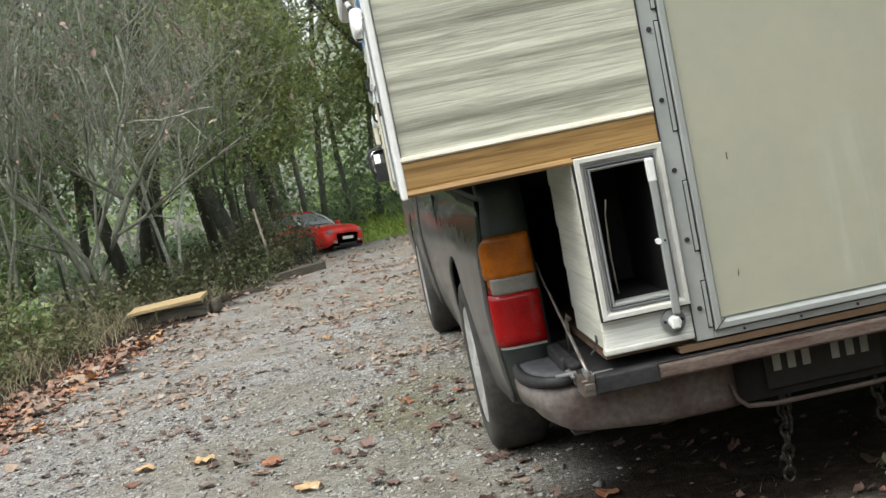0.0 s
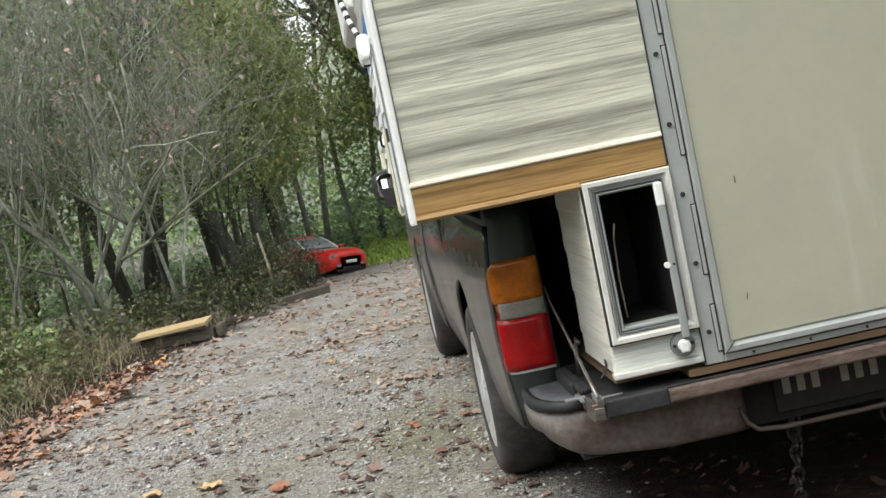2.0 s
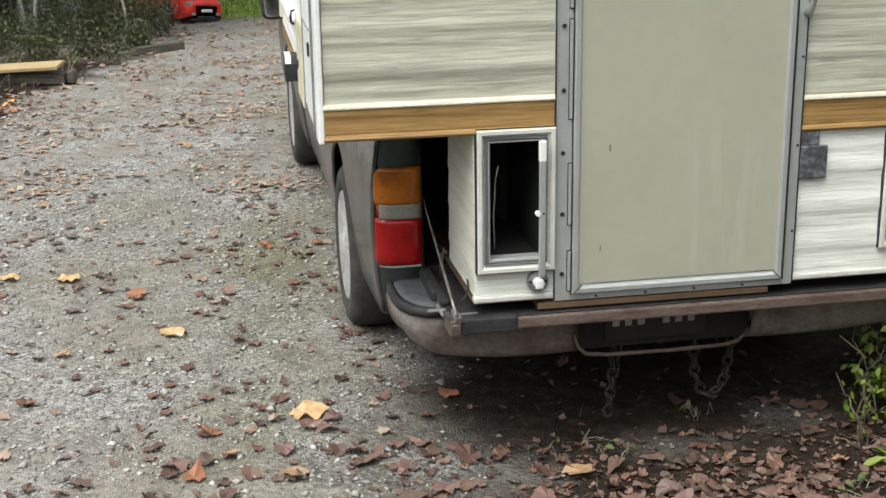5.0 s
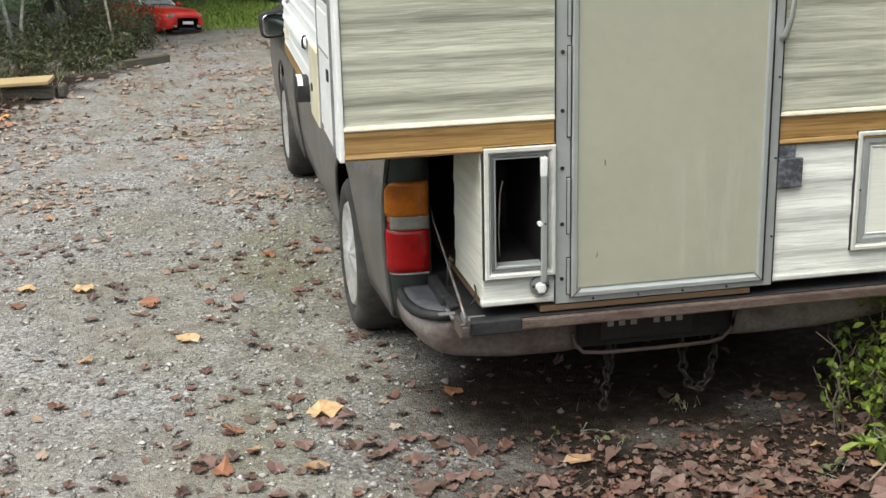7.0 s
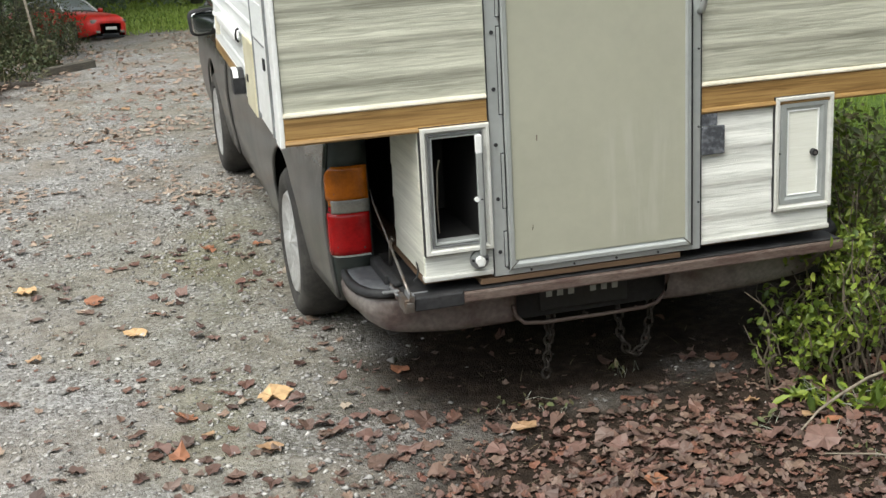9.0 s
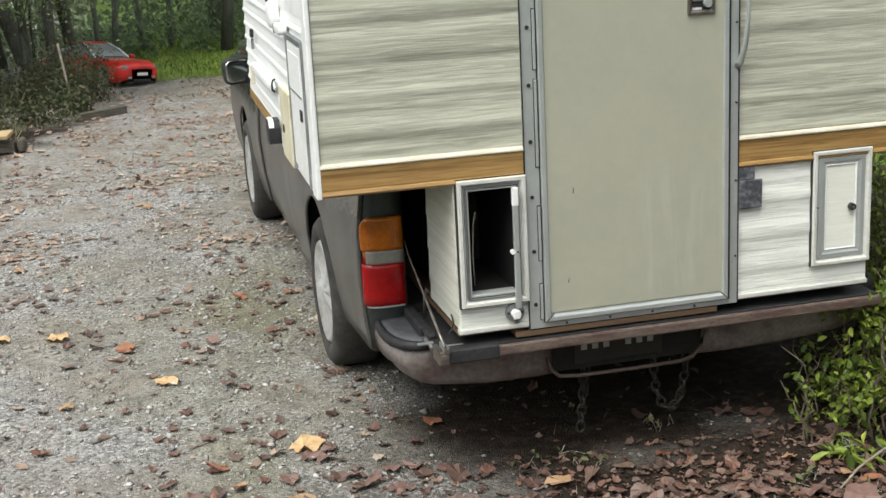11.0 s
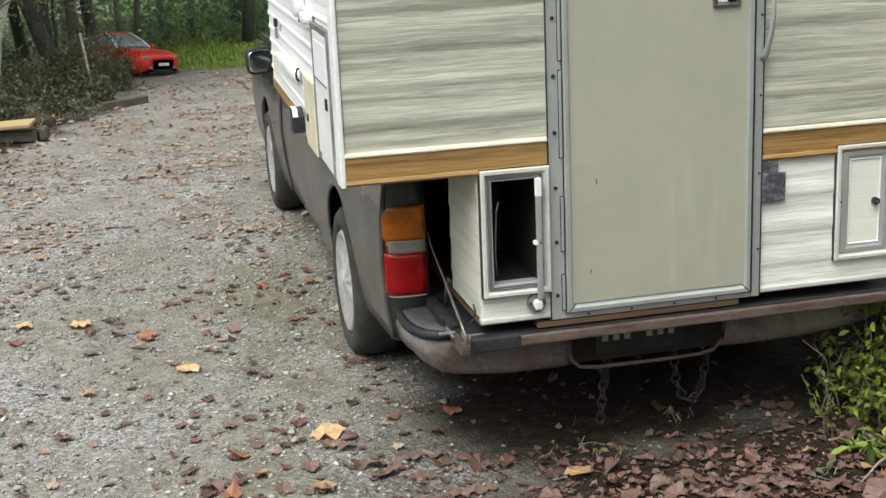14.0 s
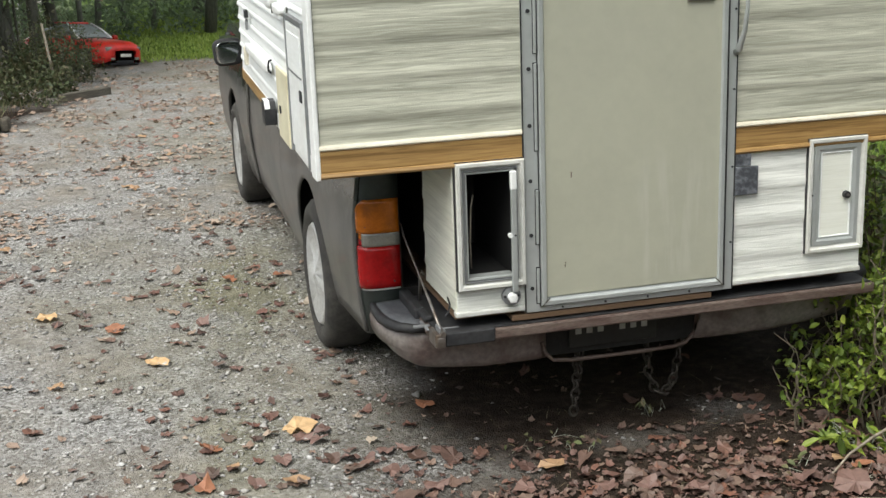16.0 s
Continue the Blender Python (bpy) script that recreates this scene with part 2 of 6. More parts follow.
RED_CAR = material("red_plastic", (0.72, 0.03, 0.02), 0.3, vary=0.08, scale=9, second=(0.45, 0.012, 0.01), bump=0.02, coat=0.4)
BARK = material("grey_green_bark", (0.20, 0.205, 0.16), 0.9, vary=0.3, scale=7, second=(0.12, 0.135, 0.09), stretch=(1, 1, 0.3), bump=0.8, bump_scale=45)
# bark of the farther trees, lightened to paint in haze
BARK_HAZE = material("haze_pale_bark", (0.20, 0.205, 0.175), 0.95, vary=0.25, scale=6, second=(0.125, 0.135, 0.11), stretch=(1, 1, 0.3), bump=0.6, bump_scale=40)
BARK_DARK = material("dark_bark", (0.105, 0.10, 0.082), 0.95, vary=0.3, scale=7, second=(0.065, 0.07, 0.054), stretch=(1, 1, 0.3), bump=0.9, bump_scale=40)
TWIG = material("grey_green_twig_bark", (0.45, 0.46, 0.40), 0.9, vary=0.25, scale=14, second=(0.22, 0.24, 0.175), bump=0.4)
TWIG_BROWN = material("brown_shrub_stem", (0.17, 0.135, 0.10), 0.85, vary=0.25, scale=20, second=(0.10, 0.085, 0.06), bump=0.4)
DRY_TWIG = material("pale_dry_twig", (0.30, 0.265, 0.21), 0.9, vary=0.25, scale=20, second=(0.18, 0.15, 0.115), bump=0.4)
PLANK = material("pale_sawn_board", (0.42, 0.33, 0.18), 0.7, vary=0.12, scale=5, second=(0.38, 0.27, 0.14), stretch=(1, 6, 6), bump=0.2)
OLD_WOOD = material("weathered_timber", (0.12, 0.105, 0.08), 0.9, vary=0.25, scale=8, second=(0.06, 0.055, 0.045), stretch=(1, 8, 8), bump=0.4)
STONE = material("grey_gravel", (0.38, 0.375, 0.37), 0.75, vary=0.2, scale=12, second=(0.27, 0.255, 0.235), bump=0.3, per_island=0.55)
ROCK = material("pale_grey_rock", (0.20, 0.20, 0.175), 0.85, vary=0.25, scale=9, second=(0.10, 0.11, 0.08), bump=0.6)
LEAF_FALLEN = leaf_material("fallen_brown_leaves", [(0.045, 0.030, 0.024), (0.13, 0.068, 0.054), (0.085, 0.058, 0.046), (0.17, 0.080, 0.060), (0.145, 0.105, 0.080), (0.10, 0.052, 0.042), (0.20, 0.135, 0.10), (0.125, 0.085, 0.075), (0.19, 0.085, 0.055), (0.065, 0.046, 0.037)], 0.55, 0.04)
LEAF_TAN = leaf_material("pale_tan_fallen_leaves", [(0.20, 0.14, 0.105), (0.29, 0.21, 0.16), (0.23, 0.155, 0.115), (0.38, 0.30, 0.235), (0.31, 0.215, 0.16), (0.46, 0.39, 0.31)], 0.65, 0.05)
LEAF_DRIFT = leaf_material("reddish_drift_leaves", [(0.24, 0.135, 0.105), (0.32, 0.20, 0.155), (0.19, 0.11, 0.088), (0.28, 0.15, 0.11), (0.40, 0.30, 0.23)], 0.6, 0.05)
LEAF_MAUVE = leaf_material("mauve_brown_leaf", [(0.145, 0.08, 0.066), (0.19, 0.115, 0.095), (0.115, 0.063, 0.053), (0.17, 0.088, 0.064)], 0.55, 0.06)
LEAF_RUST = leaf_material("rusty_verge_leaves", [(0.24, 0.115, 0.075), (0.33, 0.17, 0.11), (0.19, 0.095, 0.07), (0.38, 0.21, 0.13), (0.28, 0.17, 0.125)], 0.6, 0.06)
LEAF_GOLD = leaf_material("fallen_golden_leaf", [(0.58, 0.36, 0.17), (0.62, 0.43, 0.24), (0.50, 0.28, 0.12)], 0.55, 0.1)
LEAF_PALE = leaf_material("pale_bleached_leaf", [(0.35, 0.215, 0.115), (0.40, 0.255, 0.145), (0.29, 0.17, 0.09)], 0.6, 0.1)
LEAF_ORANGE = leaf_material("bright_orange_leaf", [(0.58, 0.26, 0.10), (0.64, 0.34, 0.15), (0.50, 0.20, 0.08)], 0.55, 0.1)
LEAF_RED = leaf_material("fallen_orange_leaf", [(0.27, 0.115, 0.068), (0.35, 0.16, 0.085), (0.22, 0.095, 0.065)], 0.55, 0.1)
LEAF_LIME = leaf_material("bright_green_leaves", [(0.045, 0.08, 0.016), (0.15, 0.22, 0.03), (0.28, 0.36, 0.05), (0.08, 0.13, 0.022), (0.36, 0.42, 0.075)], 0.45, 0.3)
LEAF_GREEN = leaf_material("green_leaves", [(0.15, 0.235, 0.095), (0.23, 0.345, 0.135), (0.33, 0.44, 0.17), (0.18, 0.275, 0.115), (0.42, 0.49, 0.21)], 0.55, 0.42)
# darker copy of the weed leaves, with the thicket's shade in the colour
LEAF_SHADED = leaf_material("shaded_weed_leaves", [(0.045, 0.065, 0.028), (0.09, 0.115, 0.045), (0.13, 0.11, 0.06), (0.06, 0.08, 0.035), (0.16, 0.17, 0.08)], 0.6, 0.3)
LEAF_WEED = leaf_material("dull_weed_leaves", [(0.09, 0.12, 0.05), (0.15, 0.19, 0.075), (0.21, 0.20, 0.105), (0.12, 0.15, 0.06), (0.26, 0.195, 0.12)], 0.6, 0.3)
# evergreen leaves greyed and lightened, distance haze mixed into the colour
LEAF_HAZE = leaf_material("haze_pale_evergreen_leaves", [(0.12, 0.17, 0.10), (0.20, 0.27, 0.15), (0.26, 0.34, 0.18), (0.16, 0.21, 0.125)], 0.6, 0.42)
LEAF_OLIVE = leaf_material("olive_autumn_leaves", [(0.25, 0.33, 0.13), (0.37, 0.43, 0.16), (0.46, 0.46, 0.19), (0.30, 0.38, 0.15), (0.20, 0.27, 0.115)], 0.55, 0.42)
LEAF_PINK = leaf_material("last_pinkish_leaves", [(0.40, 0.27, 0.24), (0.52, 0.40, 0.35), (0.30, 0.17, 0.15), (0.60, 0.52, 0.45), (0.36, 0.15, 0.11)], 0.6, 0.25)
GRASS = leaf_material("green_grass", [(0.23, 0.33, 0.06), (0.31, 0.42, 0.085), (0.39, 0.48, 0.125), (0.27, 0.37, 0.07)], 0.6, 0.42)
GRASS_DRY = leaf_material("dry_grass", [(0.16, 0.125, 0.075), (0.25, 0.20, 0.12), (0.10, 0.10, 0.05), (0.20, 0.17, 0.11), (0.33, 0.28, 0.19)], 0.7, 0.2)
# near-black base colour puts the shade of hollows into their walls
SHADE_LINING = material("shade_black_lining", (0.014, 0.014, 0.014), 0.7, vary=0.2, bump=0.05)


def lens_material(name, color, rough=0.22):
    m = material(name, color, rough, vary=0.10, scale=14, second=tuple(c * 0.6 for c in color), bump=0.25, bump_scale=170, coat=0.12, spec=0.35)
    return m


AMBER, CLEAR, RED_LENS = lens_material("amber_lens", (0.42, 0.115, 0.006)), lens_material("frosted_clear_lens", (0.25, 0.24, 0.21)), lens_material("red_lens", (0.36, 0.005, 0.006))


def glass_material(name, tint, rough=0.05):
    m = material(name, tint, rough, vary=0.05, scale=3, bump=0.0, spec=0.8)
    return m


GLASS = glass_material("dark_cab_glass", (0.015, 0.018, 0.02))
# grey base colour paints the sky's reflection into the car's glass
WINDSCREEN = glass_material("painted_sky_windscreen", (0.30, 0.33, 0.33), 0.1)
MIRROR = material("mirror_glass", (0.8, 0.82, 0.82), 0.04, 1.0, vary=0.02, bump=0.0)

# ---- mesh helpers ----


def part(name, bm, mat, parent=None, label="", smooth=False):
    """Links a bmesh as one mesh object, under a thing or a part."""
    me = bpy.data.meshes.new(name)
    bm.to_mesh(me)
    bm.free()
    me.materials.append(mat)
    if smooth:
        for p in me.polygons:
            p.use_smooth = True
    ob = new(name, me)
    if parent is not None:
        ob.parent = parent
    if label:
        ob["label"] = label
    return ob


def raw(name, verts, faces, mat, parent=None, label="", smooth=False):
    """One mesh object straight from arrays."""
    me = bpy.data.meshes.new(name)
    me.from_pydata([tuple(map(float, v)) for v in verts], [], [tuple(map(int, f)) for f in faces])
    me.materials.append(mat)
    if smooth:
        for p in me.polygons:
            p.use_smooth = True
    me.update()
    ob = new(name, me)
    if parent is not None:
        ob.parent = parent
    if label:
        ob["label"] = label
    return ob


def thing(name, label, category, group="", kind=""):
    return tagged(new(name), label, category, group, kind)


def box(bm, lo, hi, bevel=0.0, seg=2):
    """A box between two corners, with rounded edges."""
    r = bmesh.ops.create_cube(bm, size=1.0)
    lo, hi = Vector(lo), Vector(hi)
    bmesh.ops.scale(bm, vec=hi - lo, verts=r["verts"])
    bmesh.ops.translate(bm, vec=(lo + hi) / 2, verts=r["verts"])
    if bevel:
        edges = {e for v in r["verts"] for e in v.link_edges}
        bmesh.ops.bevel(bm, geom=list(edges), offset=bevel, segments=seg, affect="EDGES", profile=0.5)
    return bm


def boxes(*items, bevel=0.0):
    bm = bmesh.new()
    for lo, hi in items:
        box(bm, lo, hi, bevel)
    return bm


def extrude(bm, outline, axis, a, b):
    """A prism: an outline of 2D points pushed along an axis (0 x, 1 y, 2 z) from a to b."""
    def place(p, h):
        q = list(p)
        q.insert(axis, h)
        return q
    one = [bm.verts.new(place(p, a)) for p in outline]
    two = [bm.verts.new(place(p, b)) for p in outline]
    n = len(outline)
    for i in range(n):
        bm.faces.new((one[i], one[(i + 1) % n], two[(i + 1) % n], two[i]))
    bm.faces.new(one[::-1])
    bm.faces.new(two)
    bmesh.ops.recalc_face_normals(bm, faces=bm.faces)
    return bm


def tube_arrays(points, radii, sides=6):
    """Rings round a line of points, closed at both ends."""
    pts = np.array(points, float)
    n = len(pts)
    rad = np.broadcast_to(np.array(radii, float), (n,))
    verts, faces = [], []
    for i in range(n):
        d = pts[min(i + 1, n - 1)] - pts[max(i - 1, 0)]
        d = d / (np.linalg.norm(d) + 1e-9)
        u = np.cross(d, (0.31, 0.22, 0.93) if abs(d[2]) < 0.9 else (1, 0.2, 0))
        u /= np.linalg.norm(u) + 1e-9
        w = np.cross(d, u)
        for k in range(sides):
            a = 2 * math.pi * k / sides
            verts.append(pts[i] + rad[i] * (math.cos(a) * u + math.sin(a) * w))
    for i in range(n - 1):
        for k in range(sides):
            faces.append((i * sides + k, i * sides + (k + 1) % sides, (i + 1) * sides + (k + 1) % sides, (i + 1) * sides + k))
    faces.append(tuple(range(sides))[::-1])
    faces.append(tuple((n - 1) * sides + k for k in range(sides)))
    return verts, faces


def tube(name, points, radii, mat, parent=None, label="", sides=8):
    v, f = tube_arrays(points, radii, sides)
    return raw(name, v, f, mat, parent, label, smooth=True)


def grid(name, rows, mat, parent=None, label="", smooth=True, thick=0.0):
    """A sheet from rows of points; thick adds a second skin."""
    rows = [[Vector(p) for p in r] for r in rows]
    bm = bmesh.new()
    vs = [[bm.verts.new(p) for p in r] for r in rows]
    for i in range(len(vs) - 1):
        for j in range(len(vs[0]) - 1):
            bm.faces.new((vs[i][j], vs[i][j + 1], vs[i + 1][j + 1], vs[i + 1][j]))
    bmesh.ops.recalc_face_normals(bm, faces=bm.faces)
    if thick:
        bmesh.ops.solidify(bm, geom=list(bm.faces), thickness=thick)
    return part(name, bm, mat, parent, label, smooth)


def course_profile(z0, z1, pitch, depth, start, lap=False):
    """Heights and depths of rolled siding: a rounded rib to each course, steep below and easing off above."""
    out = []
    steps = [(0.0, 0.0), (0.05, 0.15), (0.10, 0.44), (0.15, 0.76), (0.20, 0.95), (0.25, 1.0), (0.31, 0.94), (0.38, 0.76), (0.46, 0.55), (0.55, 0.38), (0.66, 0.25), (0.80, 0.13), (0.93, 0.03)]
    if lap:
        steps = [(0.0, 0.0), (0.02, 0.55), (0.06, 0.92), (0.14, 1.0), (0.26, 0.82), (0.36, 0.42), (0.40, 0.36), (0.46, 0.40), (0.60, 0.30), (0.80, 0.16), (0.96, 0.04)]
    k = math.floor((z0 - start) / pitch)
    z = start + k * pitch
    while z < z1:
        for u, d in steps:
            h = z + u * pitch
            if z0 < h < z1:
                out.append((h, depth * d))
        z += pitch
    return [(z0, 0.0), (z0 + 0.0005, depth * 0.6)] + [p for p in out if p[0] > z0 + 0.001] + [(z1, 0.0)]


def siding_rear(name, x0, x1, z0, z1, y, mat, parent, pitch=0.118, depth=0.006, start=0.0, back=0.02):
    """A siding panel that faces the rear (towards -y)."""
    prof = course_profile(z0, z1, pitch, depth, start)
    outline = [(y - d, h) for h, d in prof] + [(y + back, z1), (y + back, z0)]
    return part(name, extrude(bmesh.new(), outline, 0, x0, x1), mat, parent)


def siding_side(name, y0, y1, z0, z1, x, mat, parent, pitch=0.118, depth=0.006, start=0.0, back=0.02):
    """A siding panel that faces -x."""
    prof = course_profile(z0, z1, pitch, depth, start, True)
    outline = [(x - d, h) for h, d in prof] + [(x + back, z1), (x + back, z0)]
    return part(name, extrude(bmesh.new(), outline, 1, y0, y1), mat, parent)


def frame_bm(x0, x1, z0, z1, w, y, d, lip=0.004):
    """A mitred picture frame facing -y: width w, standing d proud of y, with a rounded section."""
    bm = bmesh.new()
    sect = [(0.0, 0.0), (0.0, d * 0.8), (w * 0.12, d), (w * 0.55, d), (w * 0.8, d * 0.6), (w, d * 0.45), (w, 0.0)]
    rings = []
    for s, h in sect:
        rings.append([bm.verts.new(p) for p in ((x0 + s, y - h, z0 + s), (x1 - s, y - h, z0 + s), (x1 - s, y - h, z1 - s), (x0 + s, y - h, z1 - s))])
    for a, b in zip(rings, rings[1:] + rings[:1]):
        for i in range(4):
            bm.faces.new((a[i], a[(i + 1) % 4], b[(i + 1) % 4], b[i]))
    bmesh.ops.recalc_face_normals(bm, faces=bm.faces)
    return bm


def disc(bm, centre, axis, r, h, sides=16):
    """A short cylinder whose front face looks along -axis."""
    m = Matrix.Translation(centre) @ (Matrix.Rotation(radians(90), 4, "X") if axis == 1 else Matrix.Rotation(radians(90), 4, "Y"))
    bmesh.ops.create_cone(bm, cap_ends=True, segments=sides, radius1=r, radius2=r, depth=h, matrix=m)
    return bm


def pillow(size, power=0.45, back=1.0):
    """A rounded box: a sphere squared off towards its corners."""
    bm = bmesh.new()
    bmesh.ops.create_uvsphere(bm, u_segments=28, v_segments=16, radius=1.0)
    for v in bm.verts:
        v.co = Vector([0.5 * d * math.copysign(abs(c) ** power, c) for c, d in zip(v.co, size)])
        if v.co.y < 0:
            v.co.y *= back
    return bm


# ---- ground ----
SPREAD = np.random.RandomState(7)


def hump(x, y):
    """Height of the ground: a level drive, a rising grassy bank beyond it and a rough verge."""
    edge = verge_line(y)
    out = np.maximum(0, edge - x)
    z = -0.02 + 0.06 * np.minimum(out, 2.5) / 2.5
    bank = np.clip((y - 10.6 + 0.35 * (x - 0.5)) / 7.0, 0, 1)
    z = z + 0.16 * bank * bank * (3 - 2 * bank) * np.clip((x + 1.2) / 1.5, 0, 1)
    right = np.clip((x - 2.1) / 1.5, 0, 1)
    z = z + 0.05 * right
    z = z + 0.008 * np.sin(2.3 * x + 1.1 * y) * np.sin(1.7 * y - 0.9 * x) + 0.004 * np.sin(7.1 * x + 3 * y) * np.sin(5.3 * y)
    dip = np.clip((y - 9.0) / 4.0, 0, 1)
    z = z - 0.14 * dip * dip * (3 - 2 * dip)
    return z


def verge_line(y):
    """The left edge of the drive, as x for each y."""
    return np.interp(y, [-6, 2, 4, 5.4, 6.6, 7.6, 8.8, 9.3, 10.4, 14], [-2.5, -2.15, -2.04, -1.86, -1.66, -1.33, -0.92, -0.6, -0.25, 0.6])


def axis_steps(lo, hi, step, far):
    mid = list(np.arange(lo, hi + 1e-6, step))
    up, down, s = [], [], step
    a, b = hi, lo
    while a < far:
        s *= 1.35
        a, b = a + s, b - s
        up.append(a)
        down.append(b)
    return np.array(down[::-1] + mid + up)


gx, gy = axis_steps(-4.2, 4.2, 0.06, 600), axis_steps(-4.6, 14.0, 0.07, 600)
GX, GY = np.meshgrid(gx, gy)
GZ = hump(GX, GY)
nx, ny = len(gx), len(gy)
gverts = np.stack([GX.ravel(), GY.ravel(), GZ.ravel()], 1)
ii, jj = np.meshgrid(np.arange(ny - 1), np.arange(nx - 1), indexing="ij")
base = (ii * nx + jj).ravel()
gfaces = np.stack([base, base + 1, base + nx + 1, base + nx], 1)


def wobble(x, y):
    return 0.12 * np.sin(3.1 * x + 1.3 * y) + 0.09 * np.sin(5.7 * y - 2.2 * x) + 0.06 * np.sin(11.3 * x + 7.7 * y) + 0.05 * np.sin(17 * y + 9 * x)


def litter_shade_zone(x, y):
    """1 where soil and leaf litter cover the gravel: behind the truck, along the verge and off the drive to the right;
    also where the truck's shade is painted as dark soil.
    """
    w = wobble(x, y)
    # reaches further left than the litter, to paint shade behind the bumper
    near = np.clip((0.56 + 0.75 * (x - 0.2) - y * 1.0 + 2.0 * w) / 1.1, 0, 1) * np.clip((x + 0.61 + 0.9 * w + 0.2 * np.clip(-y, 0, 1)) / 1.2, 0, 1)
    right = np.clip((x - 1.75 + w) / 0.5, 0, 1)
    left = np.clip((verge_line(y) - x + 0.12 + w) / 0.25, 0, 1) * np.clip((9.4 - y) / 1.0, 0.2, 1)
    # the truck's own shade, painted on the ground with the dark soil colour
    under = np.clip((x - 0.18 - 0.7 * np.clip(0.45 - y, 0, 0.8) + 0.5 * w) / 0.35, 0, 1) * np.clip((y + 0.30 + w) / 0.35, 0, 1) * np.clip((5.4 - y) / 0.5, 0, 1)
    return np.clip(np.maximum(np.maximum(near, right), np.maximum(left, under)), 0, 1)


def grass_zone(x, y):
    w = wobble(x, y)
    bank = np.clip((y - 12.3 + 0.30 * (x - 0.4) + w) / 0.5, 0, 1) * np.clip((x + 1.6) / 0.8, 0, 1)
    far_right = np.clip((x - 2.6 + w) / 0.5, 0, 1) * np.clip((y - 0.8) / 0.8, 0, 1)
    return np.clip(np.maximum(bank, far_right), 0, 1)


def ground_material():
    m = bpy.data.materials.new("gravel_soil_and_grass")
    m.use_nodes = True
    nt = m.node_tree
    n, link = nt.nodes, nt.links.new
    shader = n["Principled BSDF"]
    coord = n.new("ShaderNodeTexCoord")

    def tex(kind, scale, detail=0):
        t = n.new(kind)
        t.inputs["Scale"].default_value = scale
        if detail:
            t.inputs["Detail"].default_value = detail
        link(coord.outputs["Object"], t.inputs["Vector"])
        return t

    def ramp(source, stops):
        r = n.new("ShaderNodeValToRGB")
        while len(r.color_ramp.elements) < len(stops):
            r.color_ramp.elements.new(0.5)
        for e, (p, c) in zip(r.color_ramp.elements, stops):
            e.position, e.color = p, (*c, 1)
        link(source, r.inputs["Fac"])
        return r.outputs["Color"]

    def blend(a, b, fac):
        x = n.new("ShaderNodeMix")
        x.data_type = "RGBA"
        link(a, x.inputs["A"])
        link(b, x.inputs["B"])
        link(fac, x.inputs["Factor"])
        return x.outputs["Result"]

    pebbles = tex("ShaderNodeTexVoronoi", 85)
    small = tex("ShaderNodeTexVoronoi", 210)
    patches = tex("ShaderNodeTexNoise", 1.7, 8)
    dirt = tex("ShaderNodeTexNoise", 26, 8)
    sep = n.new("ShaderNodeSeparateColor")
    link(pebbles.outputs["Color"], sep.inputs["Color"])
    gravel = ramp(sep.outputs["Red"], [(0.0, (0.16, 0.152, 0.14)), (0.45, (0.305, 0.300, 0.290)), (0.8, (0.40, 0.395, 0.385)), (1.0, (0.55, 0.545, 0.53))])
    soil_grey = ramp(dirt.outputs["Fac"], [(0.3, (0.195, 0.175, 0.147)), (0.7, (0.36, 0.33, 0.285))])
    fac = n.new("ShaderNodeMapRange")
    fac.inputs["From Min"].default_value, fac.inputs["From Max"].default_value = 0.40, 0.68
    link(patches.outputs["Fac"], fac.inputs["Value"])
    drive = blend(gravel, soil_grey, fac.outputs["Result"])
    # near-black soil, which also colours the painted shade under the truck
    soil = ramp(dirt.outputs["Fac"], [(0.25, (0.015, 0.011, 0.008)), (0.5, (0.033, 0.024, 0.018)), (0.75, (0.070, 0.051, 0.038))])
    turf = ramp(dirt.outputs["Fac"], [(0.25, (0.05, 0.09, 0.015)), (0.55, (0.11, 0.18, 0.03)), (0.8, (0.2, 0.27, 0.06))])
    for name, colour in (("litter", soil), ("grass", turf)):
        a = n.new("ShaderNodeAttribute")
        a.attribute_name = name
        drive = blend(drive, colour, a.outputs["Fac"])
    moss = n.new("ShaderNodeAttribute")
    moss.attribute_name = "moss"
    drive = blend(drive, ramp(dirt.outputs["Fac"], [(0.3, (0.125, 0.122, 0.070)), (0.7, (0.27, 0.262, 0.165))]), moss.outputs["Fac"])
    mottle = tex("ShaderNodeTexNoise", 5.5, 10)
    mottle.inputs["Roughness"].default_value = 0.75
    blot = n.new("ShaderNodeMapRange")
    blot.inputs["From Min"].default_value, blot.inputs["From Max"].default_value = 0.32, 0.68
    blot.inputs["To Min"].default_value, blot.inputs["To Max"].default_value = 0.70, 1.18
    link(mottle.outputs["Fac"], blot.inputs["Value"])
    shade = n.new("ShaderNodeHueSaturation")
    link(drive, shade.inputs["Color"])
    link(blot.outputs["Result"], shade.inputs["Value"])
    link(shade.outputs["Color"], shader.inputs["Base Color"])
    shader.inputs["Roughness"].default_value = 0.85
    shader.inputs["Specular IOR Level"].default_value = 0.12
    h = n.new("ShaderNodeMath")
    h.operation = "ADD"
    link(pebbles.outputs["Distance"], h.inputs[0])
    link(small.outputs["Distance"], h.inputs[1])
    h2 = n.new("ShaderNodeMath")
    h2.operation = "ADD"
    link(h.outputs["Value"], h2.inputs[0])
    link(dirt.outputs["Fac"], h2.inputs[1])
    b = n.new("ShaderNodeBump")
    b.inputs["Strength"].default_value, b.inputs["Distance"].default_value = 0.8, 0.008
    b.invert = True
